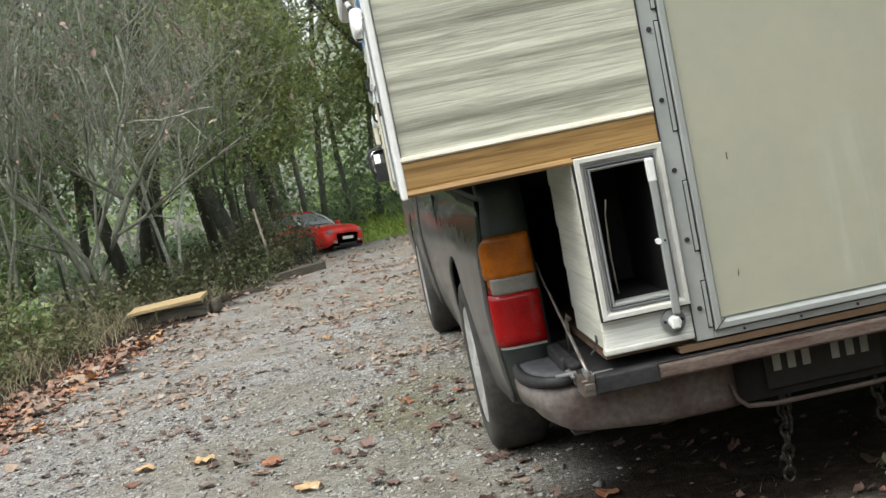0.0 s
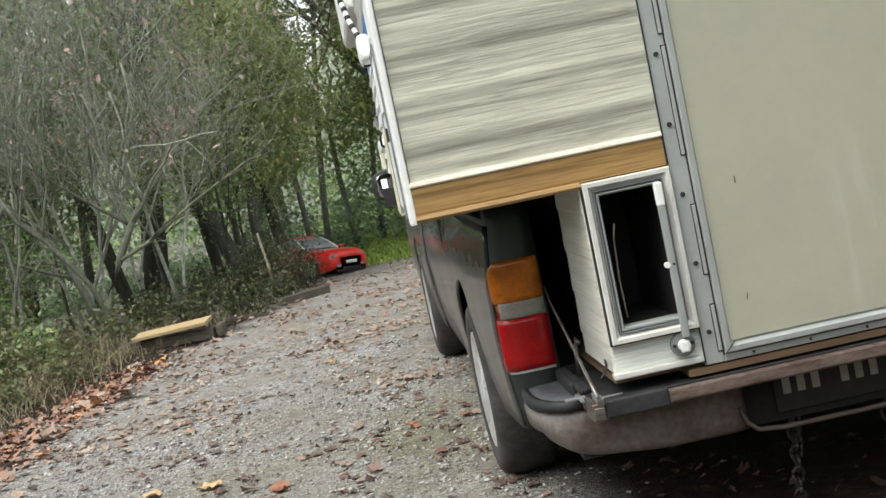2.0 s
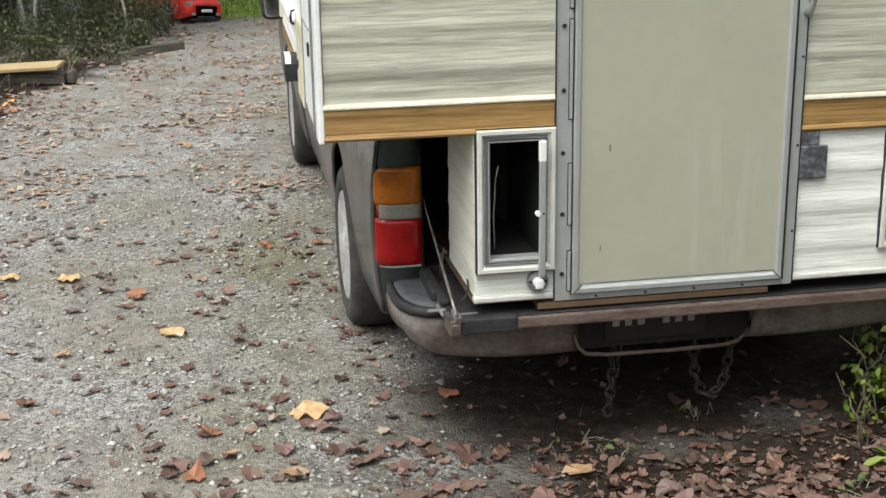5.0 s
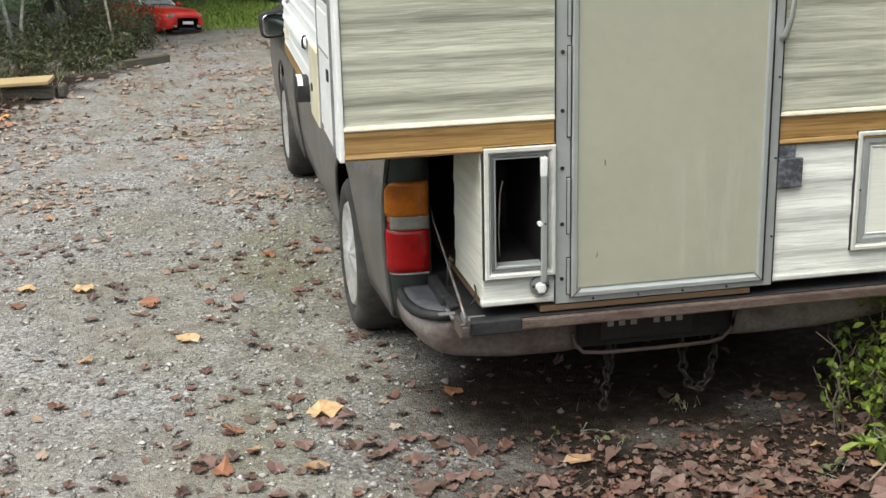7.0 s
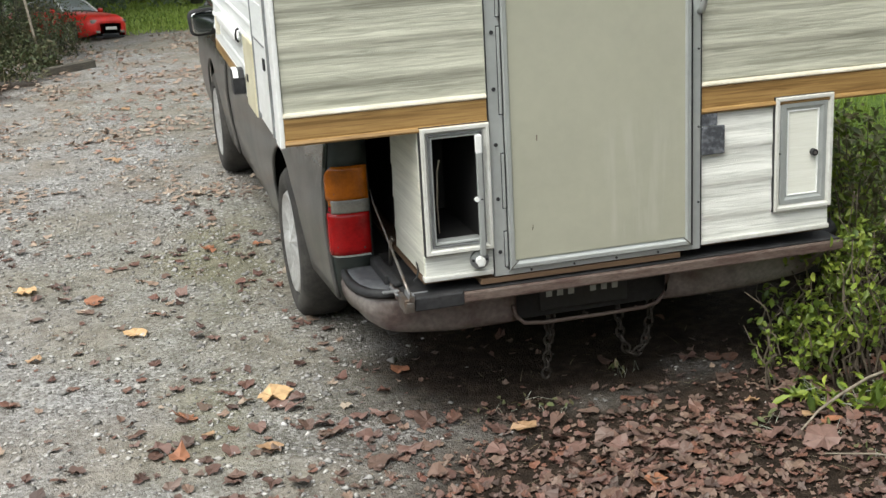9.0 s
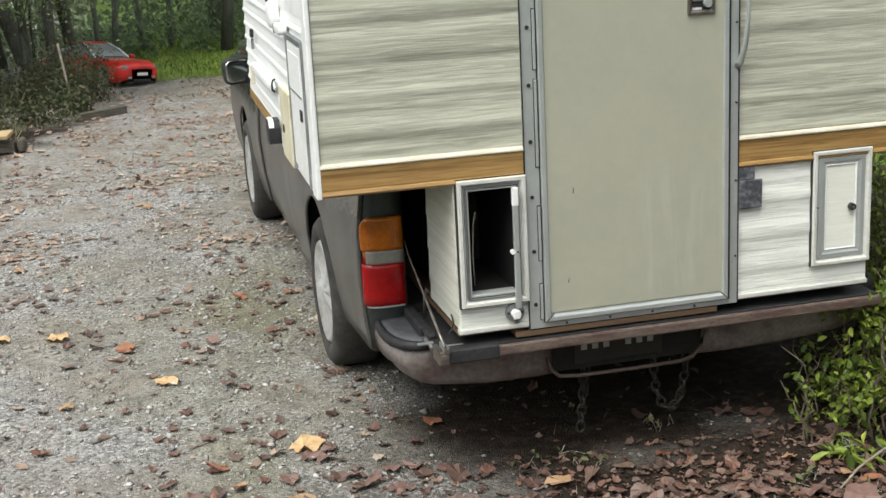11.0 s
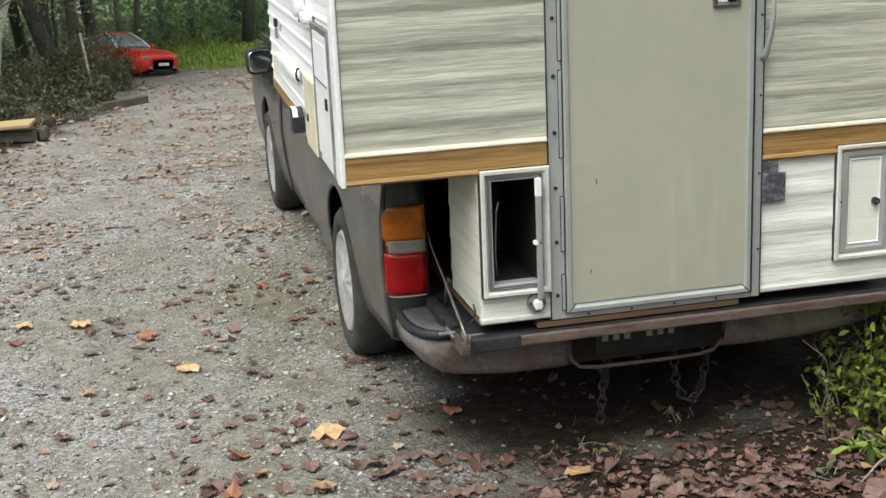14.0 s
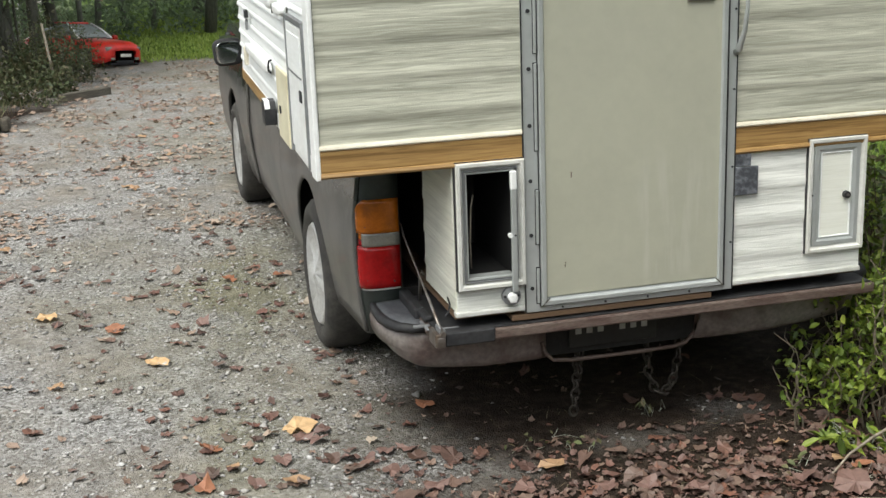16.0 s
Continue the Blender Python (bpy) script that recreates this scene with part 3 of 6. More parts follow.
    link(h2.outputs["Value"], b.inputs["Height"])
    link(b.outputs["Normal"], shader.inputs["Normal"])
    return m


GROUND = ground_material()
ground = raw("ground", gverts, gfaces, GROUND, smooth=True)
tagged(ground, "grey gravel drive with brown leaf litter and grassy bank", "ground", kind="structure")


def moss_zone(x, y):
    """Olive-brown damp soil: a strip beside the truck and patches in the wheel track."""
    w = wobble(x, y)
    a = np.exp(-((x - 0.0 + 0.8 * w) / 0.22) ** 2 - ((y - 2.3) / 1.1) ** 2) * 0.75
    b = np.exp(-((x + 0.25 + w) / 0.3) ** 2 - ((y - 0.45) / 0.5) ** 2) * 0.6
    c = np.clip(0.3 * np.sin(1.3 * x + 0.5 * y + 1) * np.sin(0.8 * y - 0.6 * x) + w, 0, 0.25) * (1 - litter_shade_zone(x, y))
    return np.clip(np.maximum(np.maximum(a, b), c) + 0.4 * w * (a + b), 0, 0.85)


for key, fn in (("litter", litter_shade_zone), ("grass", grass_zone), ("moss", moss_zone)):
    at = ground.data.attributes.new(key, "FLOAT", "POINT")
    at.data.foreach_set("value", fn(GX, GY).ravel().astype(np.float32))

# ---- camper ----
CX0, CX1, CMID = 0.0, 2.085, 1.055     # overall width of the upper body
BX0, BX1 = 0.387, 1.742               # the lower box between the bed sides
STRIP0, STRIP1 = 0.954, 1.034         # wood-print strip
ROOF = 2.72
camper = thing("truck_camper", "old beige truck camper with wood-grain siding in the pickup bed", "camper")


def wall_core():
    bm = bmesh.new()
    # side walls, front wall, roof and floor ledges of the upper body, a hand thick
    box(bm, (CX0 + 0.066, 0.022, STRIP0 + 0.002), (CX0 + 0.09, 2.19, ROOF))
    box(bm, (CX1 - 0.05, 0.022, STRIP0 + 0.002), (CX1 - 0.012, 2.19, ROOF))
    box(bm, (CX0 + 0.05, 0.022, STRIP0 + 0.002), (BX0 + 0.02, 2.19, STRIP0 + 0.03))
    box(bm, (BX1 - 0.02, 0.022, STRIP0 + 0.002), (CX1 - 0.05, 2.19, STRIP0 + 0.03))
    box(bm, (CX0 + 0.05, 2.15, STRIP0 + 0.03), (CX1 - 0.05, 2.19, 1.72))
    return bm


part("inner_wall", wall_core(), SHADE_LINING, camper)
part("roof", boxes(((CX0, 0.0, ROOF), (CX1, 4.0, ROOF + 0.06)), bevel=0.02), WHITE, camper, "white roof skin")
part("bunk", boxes(((CX0 + 0.004, 2.192, 1.72), (CX1 - 0.004, 3.95, ROOF - 0.001)), bevel=0.03), WHITE, camper, "white cab-over bunk")
# rear siding either side of the door, and above it
DROP = 0.034                          # the strip sits lower beside the hatch
siding_rear("rear_siding", CX0 + 0.006, 0.602, STRIP1 + 0.015, ROOF - 0.002, 0.0, SIDING, camper, pitch=0.109, depth=0.0038, start=0.012)
siding_rear("rear_siding", 1.286, CX1 - 0.006, STRIP1 + 0.015 - DROP, ROOF - 0.002, 0.0, SIDING, camper, pitch=0.109, depth=0.0038, start=0.012)
siding_rear("rear_siding", 0.606, 1.282, 2.36, ROOF - 0.002, 0.0, SIDING, camper, pitch=0.109, depth=0.0038, start=0.012)
LEFT_STRIP = (STRIP0, STRIP1)
for a, b, STRIP0, STRIP1 in ((CX0 + 0.002, 0.601, *LEFT_STRIP), (1.287, CX1 - 0.002, LEFT_STRIP[0] - DROP - 0.003, LEFT_STRIP[1] - DROP)):
    part("wood_strip", boxes(((a, -0.008, STRIP0 + 0.018), (b, 0.02, STRIP1)), bevel=0.002), WOOD, camper, "golden wood-print strip")
    bm = extrude(bmesh.new(), [(0.0, STRIP1), (-0.011, STRIP1 + 0.001), (-0.014, STRIP1 + 0.005), (-0.012, STRIP1 + 0.011), (-0.006, STRIP1 + 0.015), (0.02, STRIP1 + 0.015), (0.02, STRIP1)], 0, a, b)
    part("moulding", bm, CREAM, camper, "cream half-round moulding")
    bm = extrude(bmesh.new(), [(0.0, STRIP0), (-0.014, STRIP0 + 0.001), (-0.018, STRIP0 + 0.007), (-0.014, STRIP0 + 0.015), (-0.006, STRIP0 + 0.018), (0.02, STRIP0 + 0.018), (0.02, STRIP0)], 0, a, b)
    part("lower_edge", bm, WOOD, camper, "worn wood-print lower edge")
STRIP0, STRIP1 = LEFT_STRIP
# corner trims
for x0, x1 in ((CX0 - 0.012, CX0 + 0.004), (CX1 - 0.004, CX1 + 0.012)):
    part("corner_trim", boxes(((x0, -0.0105, STRIP0 - 0.004), (x1, 0.062, ROOF - 0.004)), bevel=0.004), WHITE, camper, "white corner trim")
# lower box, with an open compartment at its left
# inside the bed the box is coloured near-black in place of shade
part("box_body", boxes(((BX0 + 0.05, 0.36, 0.51), (BX0 + 0.07, 2.06, STRIP0)), ((BX0 + 0.02, 0.34, 0.51), (BX0 + 0.07, 0.3595, STRIP0))), SHADE_LINING, camper, "box inside the bed, coloured near-black for shade")
part("box_side", boxes(((BX1 - 0.03, 0.022, 0.497), (BX1, 2.1, STRIP0)), ((BX0 + 0.02, 2.06, 0.51), (BX1 - 0.03, 2.1, STRIP0)), bevel=0.003), SIDING_LOW, camper)
siding_side("box_siding", 0.004, 0.36, 0.512, STRIP0, BX0, SIDING_BOX, camper, pitch=0.109, depth=0.003, start=0.02)
siding_rear("box_siding", BX0 + 0.004, 0.602, 0.512, 0.585, 0.0, SIDING_LOW, camper, pitch=0.109, depth=0.0055, start=0.02)
siding_rear("box_siding", 1.286, BX1, 0.512, STRIP0 - DROP - 0.003, 0.0, SIDING_LOW, camper, pitch=0.109, depth=0.0042, start=0.02)
for a, b in ((BX0 - 0.004, 0.602), (1.286, BX1 + 0.003)):
    part("sill_trim", boxes(((a, -0.010, 0.495), (b, 0.02, 0.5115)), bevel=0.004), ALU_WHITE, camper, "pale bottom trim")
part("floor_panel", boxes(((BX0 + 0.002, 0.022, 0.482), (BX1 - 0.002, 2.1, 0.4965))), PLY, camper, "plywood floor")
part("floor_batten", boxes(((0.56, -0.006, 0.464), (1.22, 0.3, 0.4815)), bevel=0.002), PLY, camper, "bare plywood edge under the door")

# door with its aluminium jamb
JX0, JX1, JZ0, JZ1 = 0.602, 1.286, 0.486, 2.36
jamb = part("door_jamb", boxes(((JX0, -0.010, JZ0), (JX0 + 0.046, 0.03, JZ1)), ((JX1 - 0.03, -0.010, JZ0), (JX1, 0.03, JZ1)),
                               ((JX0 + 0.046, -0.010, JZ0), (JX1 - 0.03, 0.03, JZ0 + 0.017)), ((JX0 + 0.046, -0.010, JZ1 - 0.03), (JX1 - 0.03, 0.03, JZ1)), bevel=0.002), ALU, camper, "dull aluminium door jamb")
door = part("door", boxes(((0.664, -0.017, 0.532), (1.238, 0.03, 2.31)), bevel=0.002), DOOR_SKIN, camper, "smooth beige entry door with faint scuffs")
part("door_frame", frame_bm(0.650, 1.2500, 0.506, 2.328, 0.026, 0.0, 0.024), ALU, door, "aluminium edge frame")
part("gasket", boxes(((1.2502, -0.0155, 0.505), (1.2575, -0.0104, 2.325))), BLACK, door)
part("gasket", boxes(((0.648, -0.0135, 0.5033), (1.2595, -0.0102, 0.5058))), BLACK, door)
part("gasket", boxes(((0.6475, -0.0135, 0.5062), (0.6497, -0.0102, 2.32))), BLACK, door)
for gx0, gx1 in ((0.6005, 0.6035), (1.2852, 1.2875)):
    part("jamb_seal", boxes(((gx0, -0.0135, 0.49), (gx1, -0.0085, 2.36))), BLACK, jamb, "dark sealant line")
for sx, x0, x1 in ((1, 0.651, 0.676), (-1, 1.249, 1.224)):
    bm = bmesh.new()
    for k in range(8):
        u = (k + 0.5) / 8
        xa, za = x0 + (x1 - x0) * u, 0.507 + 0.025 * u
        box(bm, (xa - 0.0018, -0.0252, za - 0.0016), (xa + 0.0018, -0.0225, za + 0.0016))
    part("mitre_line", bm, OLD_WOOD, door)
for z in [0.563 + 0.1655 * k for k in range(11)]:
    s = part("screw", disc(bmesh.new(), (JX0 + 0.021, -0.011, z), 1, 0.006, 0.006, 10), BLACK, jamb)
for z in [0.52 + 0.24 * k for k in range(8)]:
    part("screw", disc(bmesh.new(), (JX1 - 0.008, -0.011, z + 0.12), 1, 0.0035, 0.005, 8), BLACK, jamb)
for x in (0.72, 0.86, 1.0, 1.14):
    part("screw", disc(bmesh.new(), (x, -0.0115, 0.4945), 1, 0.0035, 0.005, 8), BLACK, jamb)
for z0, z1 in ((0.515, 0.625), (0.70, 0.865), (0.985, 1.24), (1.27, 1.44), (1.62, 1.8), (2.0, 2.2)):
    part("hinge_leaf", boxes(((JX0 + 0.036, -0.0165, z0), (JX0 + 0.047, -0.0105, z1)), bevel=0.0015), ALU, jamb, "flat hinge leaf")
    part("hinge_gap", boxes(((JX0 + 0.034, -0.0112, z0 - 0.003), (JX0 + 0.0475, -0.0103, z1 + 0.003))), BLACK, jamb)
    part("hinge_pin", boxes(((JX0 + 0.0435, -0.0185, z0), (JX0 + 0.0468, -0.0168, z1))), BLACK, jamb)
part("scuff", boxes(((0.7475, -0.0185, 0.895), (0.7505, -0.0165, 0.912)), bevel=0.0005), RUST, door, "small rust-brown chip")
part("scratch", boxes(((0.726, -0.018, 0.62), (0.728, -0.0165, 0.629)), ((0.728, -0.018, 0.627), (0.7295, -0.0165, 0.637))), OLD_WOOD, door)
lockset = part("lock_plate", frame_bm(1.116, 1.202, 1.392, 1.53, 0.012, -0.0165, 0.010), STEEL, door, "paddle latch in a chrome surround")
part("latch_recess", boxes(((1.127, -0.0195, 1.403), (1.191, -0.0165, 1.519))), BLACK, lockset)
part("paddle", boxes(((1.131, -0.025, 1.430), (1.187, -0.0197, 1.512)), bevel=0.002), ALU_DARK, lockset)
part("keyhole", disc(bmesh.new(), (1.176, -0.027, 1.424), 1, 0.013, 0.012), ALU, lockset, "round lock barrel")
part("latch_bar", boxes(((1.130, -0.0225, 1.405), (1.160, -0.0197, 1.412)), bevel=0.001), ALU_WHITE, lockset)
tube("grab_handle", [(1.282, -0.012, 1.232), (1.282, -0.028, 1.243), (1.287, -0.052, 1.30), (1.291, -0.058, 1.37), (1.290, -0.06, 1.45), (1.287, -0.058, 1.58), (1.286, -0.05, 1.66), (1.286, -0.012, 1.68)], [0.011, 0.010, 0.0075, 0.0065, 0.0065, 0.0065, 0.008, 0.01], ALU, camper, "grey bent grab handle", 10)

# open compartment left of the door
comp = part("compartment_frame", frame_bm(0.392, 0.602, 0.580, 0.966, 0.021, 0.0, 0.024), ALU_WHITE, camper, "pale aluminium frame of an open hatch")
part("seal", frame_bm(0.3885, 0.6015, 0.5765, 0.970, 0.006, 0.0, 0.015), BLACK, comp, "dark seal round the frame")
part("inner_bead", frame_bm(0.4135, 0.5805, 0.6015, 0.9445, 0.0065, 0.0, 0.019), ALU_DARK, comp, "grey inner bead")
part("inner_frame", frame_bm(0.4205, 0.5735, 0.6085, 0.9375, 0.008, 0.0, 0.016), ALU, comp)
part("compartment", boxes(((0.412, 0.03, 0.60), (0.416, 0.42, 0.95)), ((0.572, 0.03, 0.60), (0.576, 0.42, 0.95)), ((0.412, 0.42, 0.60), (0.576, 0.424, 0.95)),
                          ((0.416, 0.03, 0.60), (0.572, 0.42, 0.604)), ((0.416, 0.03, 0.946), (0.572, 0.42, 0.95)), ((0.407, 0.004, 0.59), (0.4155, 0.03, 0.955)), ((0.5725, 0.004, 0.59), (0.585, 0.03, 0.955))), SHADE_LINING, comp, "hollow inside, its shade painted near-black")
tube("pipe", [(0.452, 0.05, 0.628), (0.450, 0.05, 0.72), (0.455, 0.048, 0.82), (0.462, 0.045, 0.855)], 0.0024, DRY_TWIG, comp, "thin brownish pipe in the dark", 8)
part("threshold", boxes(((0.4285, -0.003, 0.6105), (0.5655, 0.03, 0.6165)), bevel=0.001), ALU, comp)
flap = part("flap_edge", boxes(((0.5535, -0.040, 0.566), (0.5715, -0.028, 0.925)), bevel=0.003), ALU, comp, "aluminium edge of the swung-back flap")
part("flap_tip", boxes(((0.5525, -0.0415, 0.880), (0.5725, -0.026, 0.936)), bevel=0.004), WHITE, flap)
part("catch", disc(bmesh.new(), (0.550, -0.035, 0.742), 1, 0.007, 0.012, 12), WHITE, flap, "small white catch")
part("catch_screw", disc(bmesh.new(), (0.5645, -0.041, 0.742), 1, 0.003, 0.004, 8), BLACK, flap)
inlet = part("inlet_cover", disc(bmesh.new(), (0.556, -0.011, 0.548), 1, 0.029, 0.012, 24), ALU_DARK, camper, "round cable inlet with a white cap")
part("cap", disc(bmesh.new(), (0.556, -0.024, 0.547), 1, 0.014, 0.022, 16), WHITE, inlet, "white cap")
part("cap_tab", boxes(((0.545, -0.038, 0.532), (0.567, -0.03, 0.56)), bevel=0.004), WHITE, inlet)
for dx in (-0.021, 0.021):
    part("inlet_screw", disc(bmesh.new(), (0.556 + dx, -0.0185, 0.549), 1, 0.004, 0.005, 8), BLACK, inlet)
tube("wire", [(0.387, 0.10, 0.53), (0.375, 0.03, 0.528), (0.362, 0.0, 0.516), (0.35, -0.01, 0.509)], 0.003, BLACK, camper, "short black wire", 6)

# hatch right of the door
hatch = part("hatch_frame", frame_bm(1.540, 1.7425, 0.575, 0.943, 0.020, 0.0, 0.022), ALU_WHITE, camper, "pale aluminium hatch frame")
part("seal", frame_bm(1.5380, 1.7445, 0.5728, 0.9450, 0.006, 0.0, 0.013), BLACK, hatch, "dark seal round the frame")
part("hatch_inner_frame", frame_bm(1.5603, 1.7222, 0.5953, 0.9227, 0.026, -0.004, 0.012), ALU, hatch, "grey bevelled inner frame")
part("hatch_bead", frame_bm(1.5865, 1.6960, 0.6215, 0.8965, 0.005, 0.0, 0.012), WHITE, hatch, "thin white bead")
part("hatch_panel", boxes(((1.5917, -0.008, 0.6267), (1.6908, 0.02, 0.8913)), bevel=0.001), PANEL, hatch, "white panel")
knob = part("knob", disc(bmesh.new(), (1.676, -0.018, 0.757), 1, 0.011, 0.016, 16), BLACK, hatch, "dark round lock")
part("knob_core", disc(bmesh.new(), (1.676, -0.027, 0.757), 1, 0.005, 0.004, 10), STEEL, knob)
part("hatch_screw", disc(bmesh.new(), (1.553, -0.022, 0.765), 1, 0.003, 0.004, 8), BLACK, hatch)
part("upper_patch", boxes(((1.287, -0.012, 0.878), (1.342, -0.004, 0.923)), bevel=0.002), TAPE, camper, "dark tape patch")
part("lower_patch", boxes(((1.287, -0.016, 0.787), (1.366, -0.006, 0.8765)), bevel=0.003), TAPE, camper, "mottled dark tape patch")

# left flank
siding_side("flank_siding", 0.062, 2.19, 1.012, 1.449, 0.0, SIDING_WHITE, camper, pitch=0.058, depth=0.008, start=0.008)
part("blue_band", boxes(((-0.004, 0.80, 1.4495), (0.02, 2.19, 1.545))), BLUE, camper, "faded blue stripe")
part("white_band", boxes(((-0.003, 0.062, 1.4495), (0.02, 0.7995, 1.545))), WHITE, camper)
siding_side("flank_siding", 0.062, 2.19, 1.546, ROOF - 0.002, 0.0, SIDING_WHITE, camper, pitch=0.058, depth=0.008, start=0.008)
siding_side("flank_siding", 0.062, 2.19, STRIP0 + 0.03, ROOF - 0.002, CX1 + 0.0, SIDING_WHITE, camper, back=-0.02)
part("flank_strip", boxes(((-0.006, 0.98, 0.966), (0.02, 2.19, 1.0115)), bevel=0.002), WOOD, camper, "wood-print lower strip")
part("flank_sill", boxes(((-0.010, 0.063, 0.958), (0.02, 0.9795, 1.0115)), bevel=0.003), WHITE, camper, "white lower sill")
locker = part("locker_door", boxes(((-0.016, 0.10, 0.985), (-0.0005, 0.425, 1.365)), bevel=0.003), WHITE, camper, "tall white locker door")
part("locker_seam", boxes(((-0.0185, 0.4255, 0.965), (-0.001, 0.446, 1.385)), ((-0.0165, 0.0855, 0.965), (-0.001, 0.0955, 1.385)), ((-0.0165, 0.0955, 1.37), (-0.001, 0.425, 1.385))), ALU_DARK, locker, "grey frame of the locker")
part("locker_panel", boxes(((-0.0185, 0.13, 1.225), (-0.0162, 0.405, 1.34)), bevel=0.001), SIDING_WHITE, locker)
part("panel_edge", boxes(((-0.0183, 0.13, 1.219), (-0.0162, 0.405, 1.2245))), ALU_DARK, locker)
part("locker_lock", boxes(((-0.0215, 0.136, 1.152), (-0.0162, 0.168, 1.186)), bevel=0.002), BLACK, locker, "black lock")
cover = part("service_cover", boxes(((-0.0205, 0.475, 0.955), (-0.0085, 0.745, 1.192)), bevel=0.005), CREAM_BOX, camper, "yellowed cream service cover")
part("cover_latch", boxes(((-0.0245, 0.645, 1.045), (-0.021, 0.672, 1.07)), bevel=0.0015), BLACK, cover)
side_lamp = part("side_lamp", extrude(bmesh.new(), [(0.868, 0.972), (0.868, 1.026), (0.889, 1.052), (0.96, 1.052), (0.96, 0.972)], 0, -0.053, -0.0125), BLACK, camper, "black plastic side lamp")
# sky reflection on the black lamp, built as a white sliver
part("lamp_top", extrude(bmesh.new(), [(0.8695, 1.0285), (0.8895, 1.0545), (0.958, 1.0545), (0.958, 1.0525), (0.890, 1.0525), (0.871, 1.0275)], 0, -0.0515, -0.034), WHITE, side_lamp, "white patch in place of the sky's reflection")


def rounded(size, centre):
    bm = pillow(size, 0.6)
    bm.transform(Matrix.Translation(centre))
    return bm


part("round_cover", rounded((0.042, 0.12, 0.092), (-0.022, 0.72, 1.425)), WHITE, camper, "white round vent cover", smooth=True)
part("vent_hood", rounded((0.036, 0.17, 0.036), (-0.020, 0.53, 1.392)), WHITE, camper, "white rounded hood", smooth=True)
part("hood_gap", boxes(((-0.034, 0.62, 1.372), (-0.013, 0.632, 1.402)), bevel=0.003), BLACK, camper)
tube("hook", [(-0.014, 0.90, 1.192), (-0.024, 0.90, 1.188), (-0.027, 0.90, 1.172), (-0.026, 0.90, 1.155), (-0.018, 0.90, 1.147)], 0.0042, BLACK, camper, "black hook", 8)
part("rail", rounded((0.03, 0.84, 0.042), (-0.018, 1.335, 1.155)), WHITE, camper, "white raised rail", smooth=True)
part("rail_end", boxes(((-0.03, 1.752, 1.075), (-0.013, 1.775, 1.15)), bevel=0.004), CREAM, camper, "cream strap at the rail's end")
part("marker", boxes(((-0.026, 1.65, 1.272), (-0.0125, 1.70, 1.305)), bevel=0.004), BLACK, camper, "small dark marker lamp")
part("marker_foot", boxes(((-0.024, 1.665, 1.225), (-0.0125, 1.69, 1.268)), bevel=0.004), ALU_DARK, camper)

CORD = [Vector(p) for p in ((-0.030, 0.73, 1.462), (-0.048, 0.76, 1.52), (-0.064, 0.80, 1.60), (-0.072, 0.83, 1.72), (-0.074, 0.85, 1.86), (-0.066, 0.86, 2.02), (-0.03, 0.86, 2.16))]
cord = tube("cord", CORD, 0.008, WHITE, camper, "black and white striped cord", 8)
for a, b in zip(CORD[:-1], CORD[1:]):
    n = max(1, round((b - a).length / 0.03))
    for k in range(n):
        p, q = a.lerp(b, (k + 0.1) / n), a.lerp(b, (k + 0.55) / n)
        tube("stripe", [p, q], 0.0088, BLACK, cord, sides=8)

# the flank draws in slightly towards the cab
for ob in camper.children_recursive:
    if ob.type == "MESH" and not ob.name.startswith("corner_trim") and max(v.co.x for v in ob.data.vertices) < 0.03:
        for v in ob.data.vertices:
            v.co.x += 0.02 * max(0.0, v.co.y - 0.06)

# ---- pickup ----
SIDE = 0.177


def inset(x):
    """Draws the outer ends of the rear corner parts in towards the middle of the truck."""
    return x + 0.013 * min(1.0, max(0.0, (0.315 - x) / 0.12))


truck = thing("pickup_truck", "dusty charcoal pickup truck with its tailgate down", "pickup truck")
REAR_Y, FRONT_Y = 1.345, 4.09
ARCH_R = 0.375


def flank_bottom(y):
    z = np.interp(y, [0.4, 0.8, 1.05, 1.8, 3.6, 4.6, 4.9], [0.34, 0.30, 0.27, 0.24, 0.24, 0.27, 0.36])
    for c in (REAR_Y + 0.03, FRONT_Y):
        d = ARCH_R ** 2 - (y - c) ** 2
        if d > 0:
            z = max(z, 0.285 + math.sqrt(d))
    return float(z)


def flank_x(z, side):
    """Bulge of the flank with height: fullest at the hip, tucked in at sill and rail."""
    b = np.interp(z, [0.2, 0.3, 0.42, 0.58, 0.72, 0.8, 0.9, 0.97], [0.05, 0.03, 0.012, 0.0, 0.004, 0.015, 0.028, 0.045])
    return SIDE + b if side < 0 else 2 * CMID - SIDE - b


def flank(name, y0, y1, top, side, mat):
    ys = sorted(set(list(np.linspace(y0, y1, max(8, int((y1 - y0) / 0.03)))) + [c + s * ARCH_R for c in (REAR_Y + 0.03, FRONT_Y) for s in (-0.999, 0.999) if y0 < c + s * ARCH_R < y1]))
    rows = []
    for y in ys:
        lo = flank_bottom(y)
        hi = top(y) if callable(top) else top
        rows.append([(flank_x(z, side), y, z) for z in np.linspace(lo, hi, 14)])
    return grid(name, rows, mat, truck, thick=0.012)


